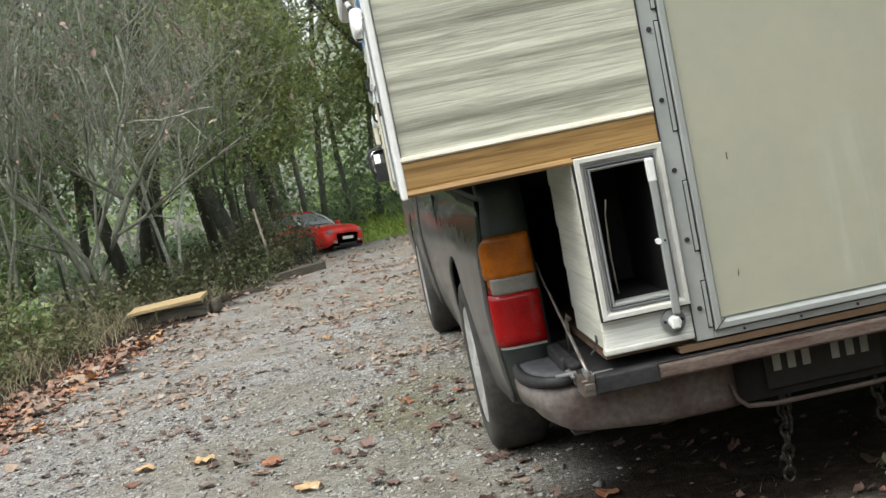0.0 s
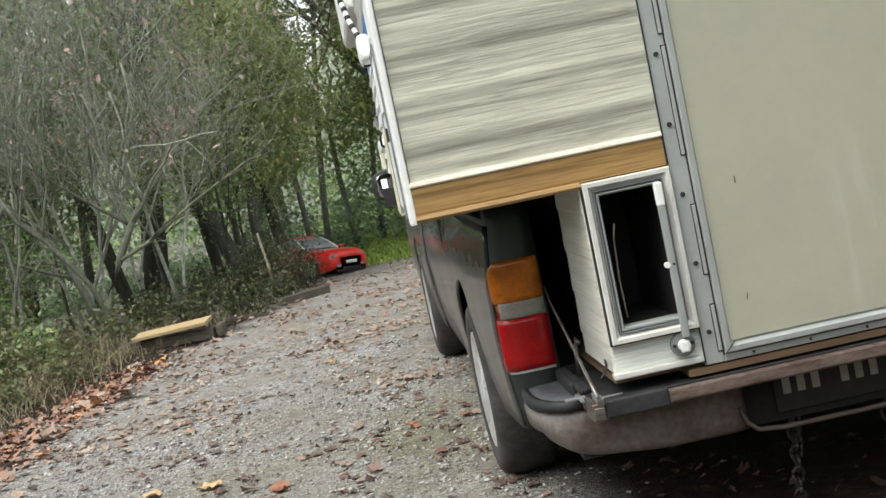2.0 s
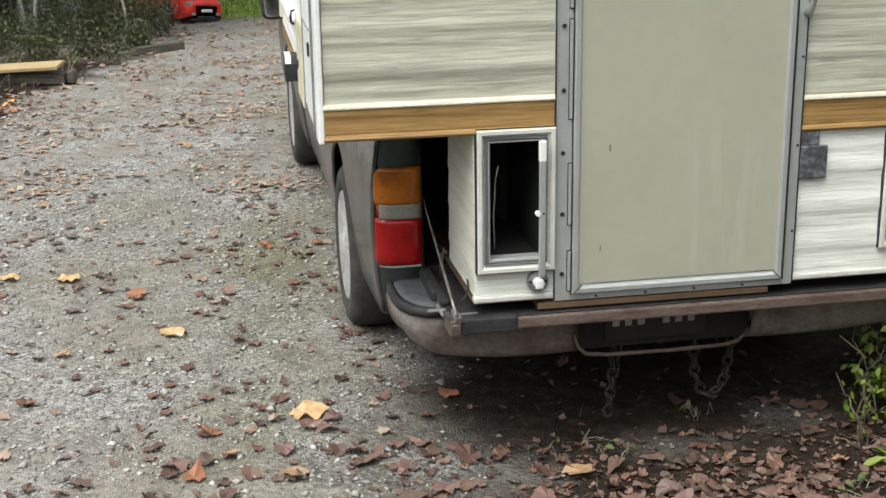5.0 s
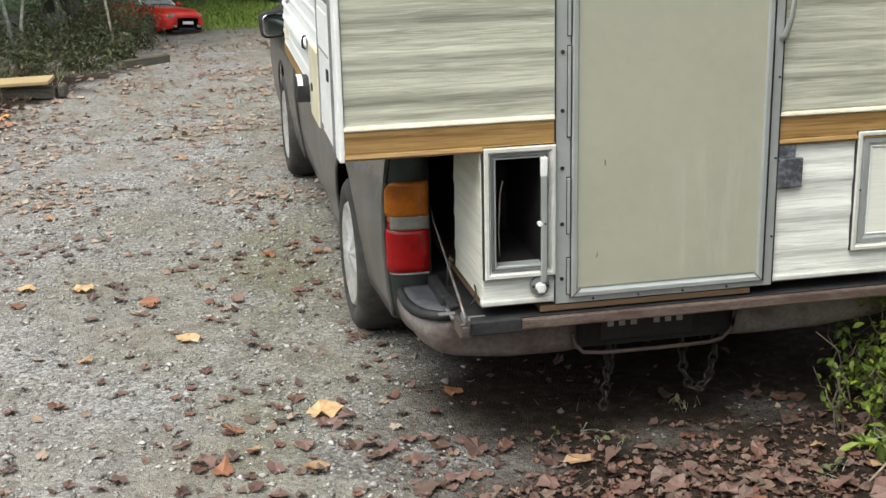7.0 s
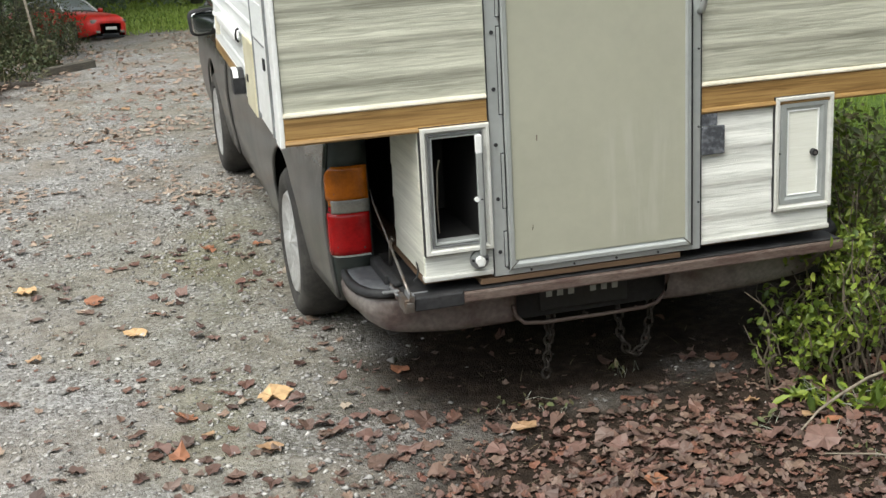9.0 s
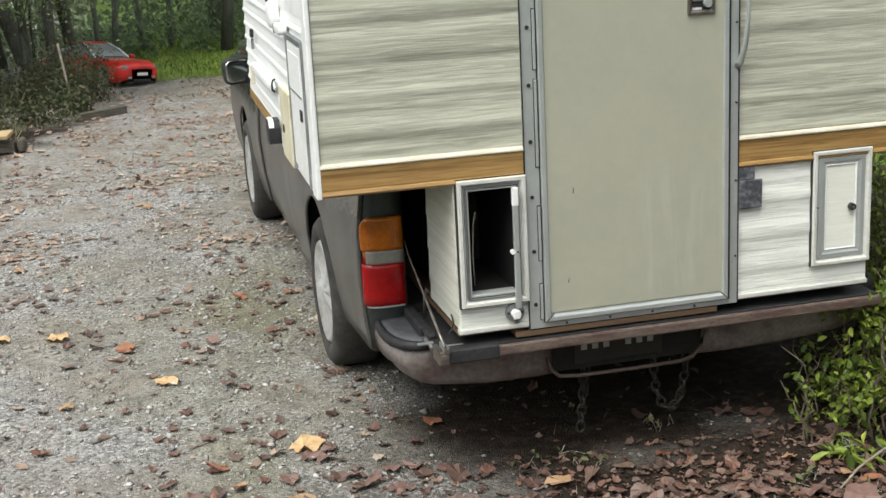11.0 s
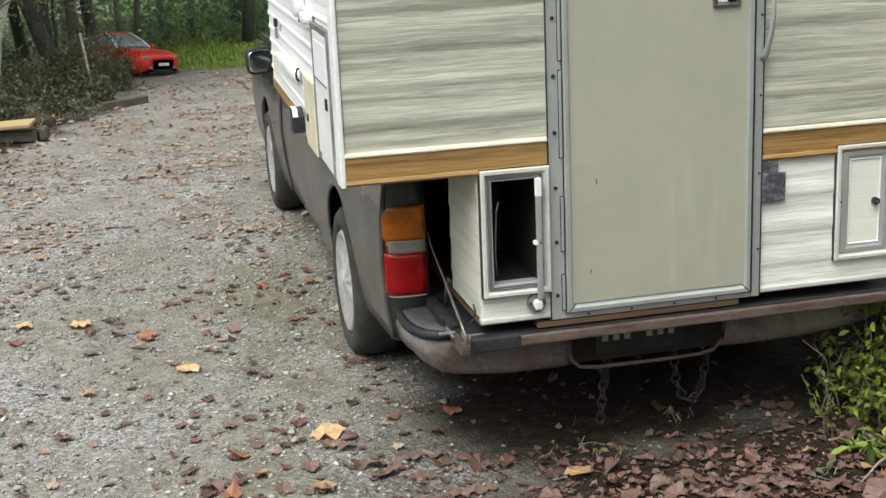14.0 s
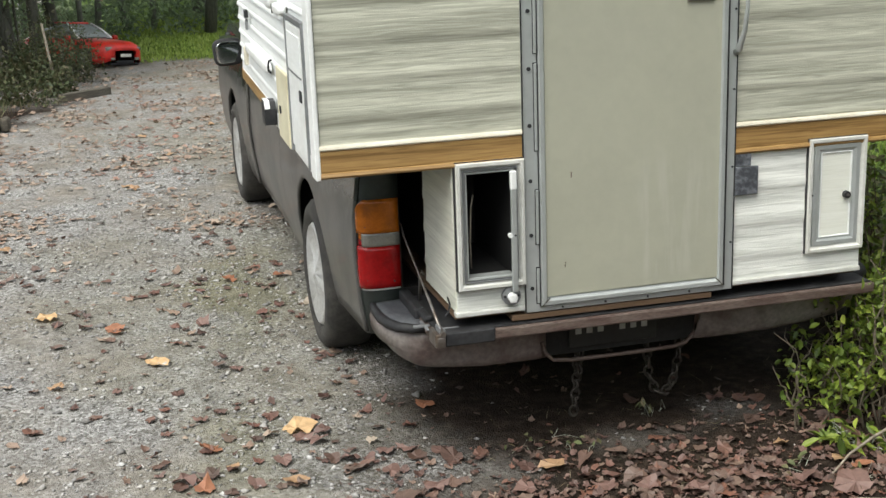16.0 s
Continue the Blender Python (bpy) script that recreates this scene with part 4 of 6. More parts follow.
for side in (-1, 1):
    flank("bed_side", 0.43, 2.12, 0.885, side, PAINT)
    flank("cab_side", 2.135, 3.32, 0.97, side, PAINT)
    flank("front_wing", 3.33, 4.88, lambda y: 0.97 - 0.05 * max(0, y - 3.6) ** 2, side, PAINT)
    x = SIDE if side < 0 else 2 * CMID - SIDE
    s = 1 if side < 0 else -1
    # bed rail, inner wall
    part("bed_rail", boxes(((min(x + s * 0.02, x + s * 0.13), 0.43, 0.872), (max(x + s * 0.02, x + s * 0.13), 2.12, 0.902)), bevel=0.008), PAINT_DARK, truck)
    part("bed_inner", boxes(((min(x + s * 0.125, x + s * 0.14), 0.42, 0.44), (max(x + s * 0.125, x + s * 0.14), 2.12, 0.8715))), UNDER, truck)
    # cab glass and pillars
    a, b = sorted((x + s * 0.06, x + s * 0.075))
    bm = extrude(bmesh.new(), [(2.16, 0.972), (3.42, 0.972), (3.05, 1.52), (2.2, 1.52)], 0, a, b)
    part("cab_pillars", bm, PAINT_DARK, truck)
    a, b = sorted((x + s * 0.055, x + s * 0.0595))
    part("side_glass", extrude(bmesh.new(), [(2.36, 1.0), (3.30, 1.0), (3.0, 1.47), (2.36, 1.47)], 0, a, b), GLASS, truck, "dark cab side glass")
    # rear corner, rounded in plan
    plan = [(inset(px), py) for px, py in ((0.315, 0.40), (0.25, 0.398), (0.205, 0.402), (0.182, 0.414), (0.172, 0.43))]
    rows = []
    for z in np.linspace(0.33, 0.94, 12):
        tuck = float(np.interp(z, [0.33, 0.45, 0.6, 0.8, 0.885], [0.02, 0.006, 0.0, 0.008, 0.02]))
        lean = float(np.interp(z, [0.33, 0.5, 0.885], [0.02, 0.0, 0.02]))
        rows.append([((px + tuck * (0.315 - px) / 0.145) if side < 0 else 2 * CMID - (px + tuck * (0.315 - px) / 0.145), py + lean, z) for px, py in plan])
    grid("rear_corner", rows, PAINT_DARK, truck, "dark glossy rear corner", thick=-0.01 * side)
    # lamp, three lenses wrapped round the corner
    lamp = part("tail_lamp", boxes(((0.195, 0.405, 0.50), (0.30, 0.43, 0.77)) if side < 0 else ((2 * CMID - 0.30, 0.405, 0.50), (2 * CMID - 0.195, 0.43, 0.77))), BLACK, truck, "tail lamp with amber, clear and red lenses")

    def lens(name, z0, z1, mat, x0=0.0, x1=1.0, out=0.012, label=""):
        pts = [(0.305, 0.392), (0.26, 0.388), (0.215, 0.390), (0.192, 0.395), (0.180, 0.401), (0.172, 0.411), (0.1675, 0.424)]
        pts = np.array([(inset(px), py) for px, py in pts])
        cu = np.linspace(0, 1, len(pts))
        rows = []
        for k, z in enumerate(np.linspace(z0, z1, 9)):
            cut = 1 - 0.42 * max(0.0, (z - 0.748) / 0.042) ** 2 - 0.10 * max(0.0, (0.515 - z) / 0.03) ** 2
            u = np.linspace(x0, min(x1, cut) if x1 == 1.0 else x1, 9)
            px, py = np.interp(u, cu, pts[:, 0]), np.interp(u, cu, pts[:, 1])
            edge = 0.001 if k in (0, 8) else 0.0
            top = 0.02 * max(0.0, (z - 0.755) / 0.03) if z > 0.755 else 0.0
            rows.append([((a + edge) if side < 0 else 2 * CMID - a - edge, b + edge + top * (1 - abs(2 * i / 8 - 1)) * 0 - out * 0.2, z) for i, (a, b) in enumerate(zip(px, py))])
        return grid(name, rows, mat, lamp, label, thick=-0.008 * side)

    lens("amber_lens", 0.678, 0.789, AMBER, label="ribbed amber lens")
    lens("clear_lens", 0.636, 0.6765, CLEAR, 0.0, 0.72, 0.016, "frosted reversing lens")
    lens("amber_tab", 0.655, 0.6765, AMBER, 0.735, 1.0)
    lens("red_lens", 0.494, 0.6345, RED_LENS, label="red lens")
    lens("red_tab", 0.636, 0.6535, RED_LENS, 0.735, 1.0)
    for sx_, sz_ in ((0.285, 0.515), (0.199, 0.523), (0.199, 0.70)):
        part("lamp_screw", disc(bmesh.new(), (sx_ if side < 0 else 2 * CMID - sx_, 0.381 if sx_ > 0.2 else 0.390, sz_), 1, 0.0035, 0.006, 8), BLACK, lamp)
    lens("lamp_trim", 0.485, 0.493, ALU_WHITE, label="pale lower trim")

part("bed_floor", boxes(((SIDE + 0.14, 0.42, 0.44), (2 * CMID - SIDE - 0.14, 2.1, 0.475))), UNDER, truck)
part("bed_front", boxes(((SIDE + 0.02, 2.09, 0.30), (2 * CMID - SIDE - 0.02, 2.12, 0.90))), UNDER, truck)
part("cab_back", boxes(((SIDE + 0.09, 2.14, 0.30), (2 * CMID - SIDE - 0.09, 2.17, 1.5))), PAINT_DARK, truck)
part("cab_roof", boxes(((SIDE + 0.07, 2.16, 1.5205), (2 * CMID - SIDE - 0.07, 3.1, 1.57)), bevel=0.02), PAINT_DARK, truck)
part("bonnet", boxes(((SIDE + 0.06, 3.42, 0.90), (2 * CMID - SIDE - 0.06, 4.85, 0.975)), bevel=0.03), PAINT, truck)
part("windscreen", extrude(bmesh.new(), [(3.43, 0.975), (3.45, 0.975), (3.1, 1.52), (3.08, 1.52)], 0, SIDE + 0.09, 2 * CMID - SIDE - 0.09), GLASS, truck, "dark windscreen")
part("front_panel", boxes(((SIDE + 0.05, 4.84, 0.4), (2 * CMID - SIDE - 0.05, 4.9, 0.92)), bevel=0.02), PAINT_DARK, truck)
part("chassis", boxes(((0.55, 0.3, 0.29), (0.65, 4.7, 0.40)), ((1.46, 0.3, 0.29), (1.56, 4.7, 0.40)), ((0.3, REAR_Y - 0.06, 0.22), (1.8, REAR_Y + 0.06, 0.34)), ((0.5, 0.9, 0.20), (1.0, 2.6, 0.42)), ((1.1, 2.2, 0.22), (1.5, 4.5, 0.42)), bevel=0.01), UNDER, truck)
for a, b in (((SIDE + 0.16, REAR_Y - 0.35, 0.33), (SIDE + 0.17, REAR_Y + 0.42, 0.66)), ((SIDE + 0.25, FRONT_Y - 0.4, 0.3), (SIDE + 0.26, FRONT_Y + 0.4, 0.72)),
             ((2 * CMID - SIDE - 0.17, REAR_Y - 0.35, 0.33), (2 * CMID - SIDE - 0.16, REAR_Y + 0.42, 0.66))):
    part("wheel_well", boxes((a, b)), UNDER, truck)
part("fuel_flap_seam", boxes(((SIDE + 0.001, 2.0, 0.68), (SIDE + 0.008, 2.006, 0.84)), bevel=0.001), BLACK, truck)

# tailgate, lying open
gate = part("tailgate", boxes(((0.315, -0.022, 0.418), (2 * CMID - 0.315, 0.385, 0.452)), bevel=0.006), RUST, truck, "lowered tailgate with a worn maroon edge")
part("gate_skin", boxes(((0.325, -0.012, 0.4525), (2 * CMID - 0.325, 0.38, 0.4575)), bevel=0.002), BLACK, gate, "black inner skin")
part("gate_cap", boxes(((0.313, -0.026, 0.412), (0.345, 0.06, 0.457)), bevel=0.005), STEEL, gate)
part("gate_end", boxes(((0.345, -0.0265, 0.414), (0.50, 0.02, 0.4585)), bevel=0.005), BLACK, gate, "dark painted end of the edge")
tube("stay_cable", [(0.336, -0.004, 0.462), (0.333, 0.06, 0.497), (0.326, 0.20, 0.575), (0.318, 0.36, 0.665), (0.317, 0.398, 0.70)], [0.0055, 0.0045, 0.003, 0.0024, 0.0024], STEEL, truck, "steel tailgate stay")
part("stay_bracket", boxes(((0.322, -0.018, 0.4475), (0.352, 0.05, 0.4545)), ((0.327, -0.022, 0.4545), (0.333, 0.03, 0.474)), ((0.341, -0.024, 0.4545), (0.346, 0.012, 0.468)), bevel=0.002), ALU_DARK, truck, "bent steel stay bracket")
part("stay_bolt", disc(bmesh.new(), (0.336, -0.024, 0.458), 1, 0.0085, 0.018, 10), STEEL, truck)
part("stay_plate", boxes(((0.318, -0.0285, 0.428), (0.344, -0.02, 0.4465)), bevel=0.003), STEEL, truck, "scratched steel end plate")
part("loose_strap", boxes(((0.268, 0.06, 0.4545), (0.318, 0.075, 0.462)), ((0.30, 0.03, 0.452), (0.309, 0.12, 0.459)), ((0.352, 0.02, 0.4545), (0.40, 0.03, 0.4595)), bevel=0.002), ALU_DARK, truck)
tube("strap", [(0.355, 0.33, 0.46), (0.352, 0.31, 0.50), (0.352, 0.30, 0.545), (0.356, 0.295, 0.562), (0.362, 0.295, 0.548)], 0.006, STEEL, truck, "bent metal hook")
part("hinge_lump", boxes(((0.30, 0.18, 0.44), (0.335, 0.40, 0.478)), ((0.31, 0.10, 0.455), (0.34, 0.2, 0.475)), bevel=0.008), BLACK, truck)

tube("flap_seam", [(SIDE - 0.003, 1.93, 0.86), (SIDE - 0.004, 1.92, 0.80), (SIDE - 0.004, 1.90, 0.74), (SIDE - 0.004, 1.92, 0.69), (SIDE - 0.003, 1.97, 0.66)], 0.003, BLACK, truck, "dark seam", 6)
# rear bumper
BUMP = 0.12


def bumper_half(side):
    """One wing of the bumper: a rounded section swept along its plan, round the corner and forwards."""
    plan = np.array([(0.715, 0.135), (0.69, 0.122), (0.6, 0.12), (0.45, 0.119), (0.36, 0.120), (0.31, 0.126), (0.268, 0.140), (0.232, 0.165), (0.205, 0.205), (0.192, 0.26), (0.188, 0.33), (0.192, 0.42), (0.20, 0.50)])
    plan[:, 0] = [inset(v) for v in plan[:, 0]]
    run = np.concatenate([[0], np.cumsum(np.linalg.norm(np.diff(plan, axis=0), axis=1))])
    us = np.linspace(0, run[-1], 40)
    px, py = np.interp(us, run, plan[:, 0]), np.interp(us, run, plan[:, 1])
    for _ in range(3):
        px[1:-1], py[1:-1] = (px[:-2] + 2 * px[1:-1] + px[2:]) / 4, (py[:-2] + 2 * py[1:-1] + py[2:]) / 4
    rows = []
    for k in range(40):
        a, b = max(0, k - 1), min(39, k + 1)
        tx, ty = px[b] - px[a], py[b] - py[a]
        l = math.hypot(tx, ty)
        nx_, ny_ = -ty / l, tx / l
        if ny_ < 0 and nx_ < 0:
            nx_, ny_ = -nx_, -ny_
        nx_, ny_ = abs(nx_), abs(ny_)
        low = float(np.interp(us[k], [0, 0.22, 0.42, 0.55, 0.75], [0.266, 0.270, 0.292, 0.322, 0.36]))
        sect = [(0.05, 0.417), (0.012, 0.4175), (0.001, 0.41), (-0.003, 0.395), (0.0, 0.36), (0.008, low + 0.04), (0.02, low + 0.012), (0.036, low), (0.07, low + 0.002)]
        far = 1.245 + (0.715 - px[k]) * (1.922 - 1.245) / 0.527
        rows.append([(px[k] + nx_ * d if side < 0 else far - nx_ * d, py[k] + ny_ * d, z) for d, z in sect])
    return grid("bumper_wing", rows, BUMPER, bumper, thick=0.004)


bumper = part("rear_bumper", boxes(((0.30, 0.17, 0.28), (0.70, 0.26, 0.40)), ((1.25, 0.17, 0.28), (1.82, 0.26, 0.40)), ((0.6, 0.25, 0.31), (1.5, 0.3, 0.40))), UNDER, truck, "dusty grey-brown step bumper")
bumper_half(-1)
bumper_half(1)
tube("lower_lip", [(0.700, 0.135, 0.335), (0.712, 0.127, 0.295), (0.735, 0.122, 0.273), (0.80, 0.119, 0.266), (1.0, 0.118, 0.265), (1.15, 0.119, 0.267), (1.195, 0.122, 0.275), (1.222, 0.127, 0.30), (1.238, 0.135, 0.345), (1.245, 0.137, 0.41)], 0.0065, RUST, bumper)
part("recess", boxes(((0.705, 0.17, 0.27), (1.27, 0.18, 0.415)), ((0.70, BUMP + 0.03, 0.284), (0.712, 0.17, 0.415)), ((1.26, BUMP + 0.03, 0.284), (1.268, 0.17, 0.415))), UNDER, bumper, "dark plate recess")
plate = part("number_plate", boxes(((0.80, 0.152, 0.292), (1.105, 0.158, 0.40)), bevel=0.003), PLATE, bumper, "dark number plate with unreadable pale bars")
for k in range(7):
    if k != 3:
        part("bar", boxes(((0.822 + 0.038 * k, 0.1495, 0.338), (0.842 + 0.038 * k, 0.1515, 0.378))), PLATE_BAR, plate)
for side in (-1, 1):
    def mx(v):
        return v if side < 0 else 2 * CMID - v
    rows_top, rows_rim = [], []
    outline = [(0.318, 0.118), (0.27, 0.126), (0.225, 0.156), (0.198, 0.205), (0.187, 0.27), (0.186, 0.34), (0.19, 0.40)]
    for x, y in [(inset(px), py) for px, py in outline]:
        rows_rim.append([(mx(x), y, 0.418), (mx(x - 0.003), y - 0.003, 0.43), (mx(x), y - 0.001, 0.441), (mx(x + 0.008), y + 0.006, 0.445), (mx(x + 0.02), y + 0.014, 0.442)])
        rows_top.append([(mx(x + 0.018), y + 0.013, 0.4415), (mx(x * 0.6 + 0.315 * 0.4), y * 0.6 + 0.4 * 0.4, 0.446), (mx(0.316), 0.395, 0.446)])
    grid("pad_rim", rows_rim, BLACK, bumper, "black rubber rim", thick=0.003)
    grid("step_pad", rows_top, PAD, bumper, "dusty black step pad", thick=0.004)

# tow chains under the bumper


def chain(points, link=0.040):
    """Oval links, turned by a quarter from one to the next, along a line."""
    pts = [Vector(p) for p in points]
    path, i = [], 0
    for a, b in zip(pts, pts[1:]):
        k = max(1, round((b - a).length / (link * 0.72)))
        path += [(a.lerp(b, (j + 0.5) / k), (b - a).normalized()) for j in range(k)]
    thing_ob = thing("tow_chain", "rusty tow chain hanging under the bumper", "chain", "tow chains")
    for i, (c, d) in enumerate(path):
        q = d.to_track_quat("Z", "Y").to_matrix() @ Matrix.Rotation(radians(90 * (i % 2)), 3, "Z")
        ring = []
        for k in range(13):
            a = 2 * math.pi * k / 12
            ring.append(c + q @ Vector((0.014 * math.cos(a), 0, 0.5 * link * math.sin(a))))
        tube("link", ring, 0.0046, CHAIN, thing_ob, sides=6)
    return thing_ob


chain([(0.842, 0.19, 0.268), (0.838, 0.19, 0.16), (0.826, 0.19, 0.045)])
chain([(0.856, 0.20, 0.268), (0.846, 0.195, 0.18)])
chain([(1.085, 0.19, 0.268), (1.095, 0.19, 0.15), (1.12, 0.19, 0.09), (1.15, 0.19, 0.078), (1.18, 0.19, 0.11), (1.2, 0.19, 0.2), (1.205, 0.19, 0.268)])


def wheel(y, side, name="wheel"):
    """A tyre with shoulder, tread blocks, and a silver wheel cover, facing outwards."""
    x_out = SIDE - 0.012 if side < 0 else 2 * CMID - SIDE + 0.012
    s = 1 if side < 0 else -1
    zc, R, W = 0.283, 0.305, 0.205
    hub = part("wheel_hub", boxes(((min(x_out + s * 0.06, x_out + s * 0.16), y - 0.05, zc - 0.05), (max(x_out + s * 0.06, x_out + s * 0.16), y + 0.05, zc + 0.05))), UNDER, truck)
    prof = [(0.035, 0.198), (0.012, 0.215), (0.002, 0.245), (0.008, 0.275), (0.022, 0.294), (0.045, R - 0.003), (0.10, R), (0.16, R - 0.003), (0.183, 0.294), (0.2, 0.26), (W, 0.215)]
    n = 48
    rows = []
    for k in range(n + 1):
        a = 2 * math.pi * k / n
        row = []
        for d, r in prof:
            rr = r - (0.006 if (k % 2 and 0.02 < d < 0.185 and r > 0.29) else 0)
            yy, zz = y + rr * math.cos(a), zc + rr * math.sin(a)
            row.append((x_out + s * d, yy, max(zz, -0.02)))
        rows.append(row)
    grid("tyre", rows, RUBBER, hub, "dusty black tyre")
    rim_prof = [(0.05, 0.2), (0.018, 0.205), (0.008, 0.196), (0.016, 0.178), (0.022, 0.12), (0.012, 0.06), (0.008, 0.0)]
    rows = []
    for k in range(n + 1):
        a = 2 * math.pi * k / n
        row = []
        for d, r in rim_prof:
            dd = d + (0.012 if (k % 6 in (0, 1, 2)) and 0.05 < r < 0.185 else 0)
            row.append((x_out + s * dd, y + r * math.cos(a), zc + r * math.sin(a)))
        rows.append(row)
    grid("wheel_cover", rows, RIM, hub, "silver wheel cover with radial vents")


for y in (REAR_Y, FRONT_Y):
    for side in (-1, 1):
        wheel(y, side)
# door mirror
shell = pillow((0.150, 0.11, 0.135), 0.5, 0.30)
shell.transform(Matrix.Translation((0.061, 3.03, 0.992)) @ Matrix.Rotation(radians(-4), 4, "Y"))
mirror = part("door_mirror", shell, BLACK, truck, "black door mirror", smooth=True)
pane = pillow((0.128, 0.012, 0.110), 0.5)
pane.transform(Matrix.Translation((0.063, 3.012, 0.992)) @ Matrix.Rotation(radians(-4), 4, "Y") @ Matrix.Rotation(radians(4), 4, "X") @ Matrix.Rotation(radians(9), 4, "Z"))
part("mirror_glass", pane, MIRROR, mirror, smooth=True)
part("mirror_arm", boxes(((0.12, 3.02, 0.945), (0.22, 3.07, 0.985)), bevel=0.01), BLACK, mirror)

# ---- plants and ground cover ----


def on_ground(x, y):
    return hump(np.asarray(x, float), np.asarray(y, float))


def foliage(name, centres, size, mat, parent=None, label="", rng=SPREAD, aspect=0.45, droop=0.3, jitter=0.4):
    """Many single leaves, each a folded blade of six points, turned at random."""
    c = np.asarray(centres, float)
    n = len(c)
    s = size * (1 + jitter * (rng.rand(n) * 2 - 1))
    a = rng.rand(n) * 2 * math.pi
    tilt = (rng.rand(n) - 0.5 - droop * 0.5) * 2.0
    d = np.stack([np.cos(a) * np.cos(tilt), np.sin(a) * np.cos(tilt), np.sin(tilt)], 1)
    up = np.stack([rng.randn(n) * 0.6, rng.randn(n) * 0.6, np.ones(n)], 1)
    w = np.cross(d, up)
    w /= np.linalg.norm(w, axis=1)[:, None] + 1e-9
    nn = np.cross(w, d)
    s1 = s[:, None]
    half = aspect * 0.5
    p = [c - d * s1 * 0.5, c - d * s1 * 0.12 + w * s1 * half, c + d * s1 * 0.22 + w * s1 * half * 0.75, c + d * s1 * 0.5 - nn * s1 * 0.08,
         c + d * s1 * 0.22 - w * s1 * half * 0.75, c - d * s1 * 0.12 - w * s1 * half]
    fold = nn * s1 * 0.07
    for k in (1, 2, 4, 5):
        p[k] = p[k] + fold
    v = np.stack(p, 1).reshape(-1, 3)
    b = np.arange(n) * 6
    f = np.concatenate([np.stack([b, b + 1, b + 2, b + 3], 1), np.stack([b, b + 3, b + 4, b + 5], 1)])
    me = bpy.data.meshes.new(name)
    me.vertices.add(len(v))
    me.vertices.foreach_set("co", v.astype(np.float32).ravel())
    me.loops.add(f.size)
    me.loops.foreach_set("vertex_index", f.astype(np.int32).ravel())
    me.polygons.add(len(f))
    me.polygons.foreach_set("loop_start", np.arange(0, f.size, 4, dtype=np.int32))
    me.materials.append(mat)
    me.update(calc_edges=True)
    ob = new(name, me)
    if parent is not None:
        ob.parent = parent
    if label:
        ob["label"] = label
    return ob


def limbs(base, lean, height, r0, rng, depth=3, forks=3, wander=0.16, spread=0.7):
    """A trunk that wanders, and limbs that leave it again and again. Gives verts, faces, and points along the thin ends."""
    verts, faces, tips = [], [], []

    def grow(p, d, length, r, level):
        n = 6 if level == 0 else 5
        pts, rad = [np.array(p)], [r]
        q, dd = np.array(p, float), np.array(d, float)
        for k in range(n):
            dd = dd + rng.randn(3) * wander + np.array([0, 0, 0.05])
            dd /= np.linalg.norm(dd)
            q = q + dd * length / n
            pts.append(q.copy())
            rad.append(r * (1 - (0.55 if level < depth else 0.8) * (k + 1) / n))
            if level >= depth - 1:
                tips.append(q.copy())
        v, f = tube_arrays(pts, rad, 7 if level == 0 else (5 if level == 1 else 3))
        o = len(verts)
        verts.extend(v)
        faces.extend([tuple(i + o for i in g) for g in f])
        if level < depth:
            for j in range(forks + (1 if level else 0)):
                k = rng.randint(2 if level == 0 else 1, n + 1)
                side = rng.randn(3) * spread
                nd = dd * 0.8 + side + np.array([0, 0, 0.35])
                nd /= np.linalg.norm(nd)
                grow(pts[k], nd, length * (0.5 + 0.25 * rng.rand()), rad[k] * 0.62, level + 1)

    grow(base, lean, height, r0, 0)
    return verts, faces, np.array(tips)


def tree(name, label, base, lean, height, r0, seed, bark, leaf_mat=None, leaves=0, leaf_size=0.08, blob=0.25, depth=3, forks=3, wander=0.12, spread=0.6, stems=1, mass=None):
    """A tree: trunk with limbs as one part, and a crown of single leaves gathered round the limb ends."""
    rng = np.random.RandomState(seed)
    t = thing(name, label, "tree", kind="")
    V, F, T = [], [], []
    for s in range(stems):
        off = np.array([0.0, 0.0, 0.0]) if s == 0 else np.append(rng.randn(2) * r0 * 2.0, 0)
        ln = np.array(lean, float) + (rng.randn(3) * 0.16 if s else 0)
        v, f, tip = limbs(np.array(base, float) + off, ln / np.linalg.norm(ln), height * (1 - 0.12 * s), r0 * (1 - 0.15 * s), rng, depth, forks, wander, spread)
        o = len(V)
        V.extend(v)
        F.extend([tuple(i + o for i in g) for g in f])
        T.append(tip)
    raw("trunk", V, F, bark, t, smooth=True)
    tips = np.concatenate(T)
    if leaves:
        pick = tips[rng.randint(0, len(tips), leaves)] + rng.randn(leaves, 3) * blob * np.array([1, 1, 0.7])
        if mass:
            # boughs: clumps spread through an uneven egg-shaped volume, hanging low
            (mx_, my_, mz_), (ra, rb, rc) = mass
            n_c = 46
            d = rng.randn(n_c, 3)
            d /= np.linalg.norm(d, axis=1)[:, None]
            hubs = np.array([mx_, my_, mz_]) + d * (0.35 + 0.65 * rng.rand(n_c, 1)) * np.array([ra, rb, rc])
            m_ = int(leaves * 0.75)
            pick[:m_] = hubs[rng.randint(0, n_c, m_)] + rng.randn(m_, 3) * np.array([0.24, 0.24, 0.15])
        foliage("crown", pick, leaf_size, leaf_mat, t, rng=rng)
    return t


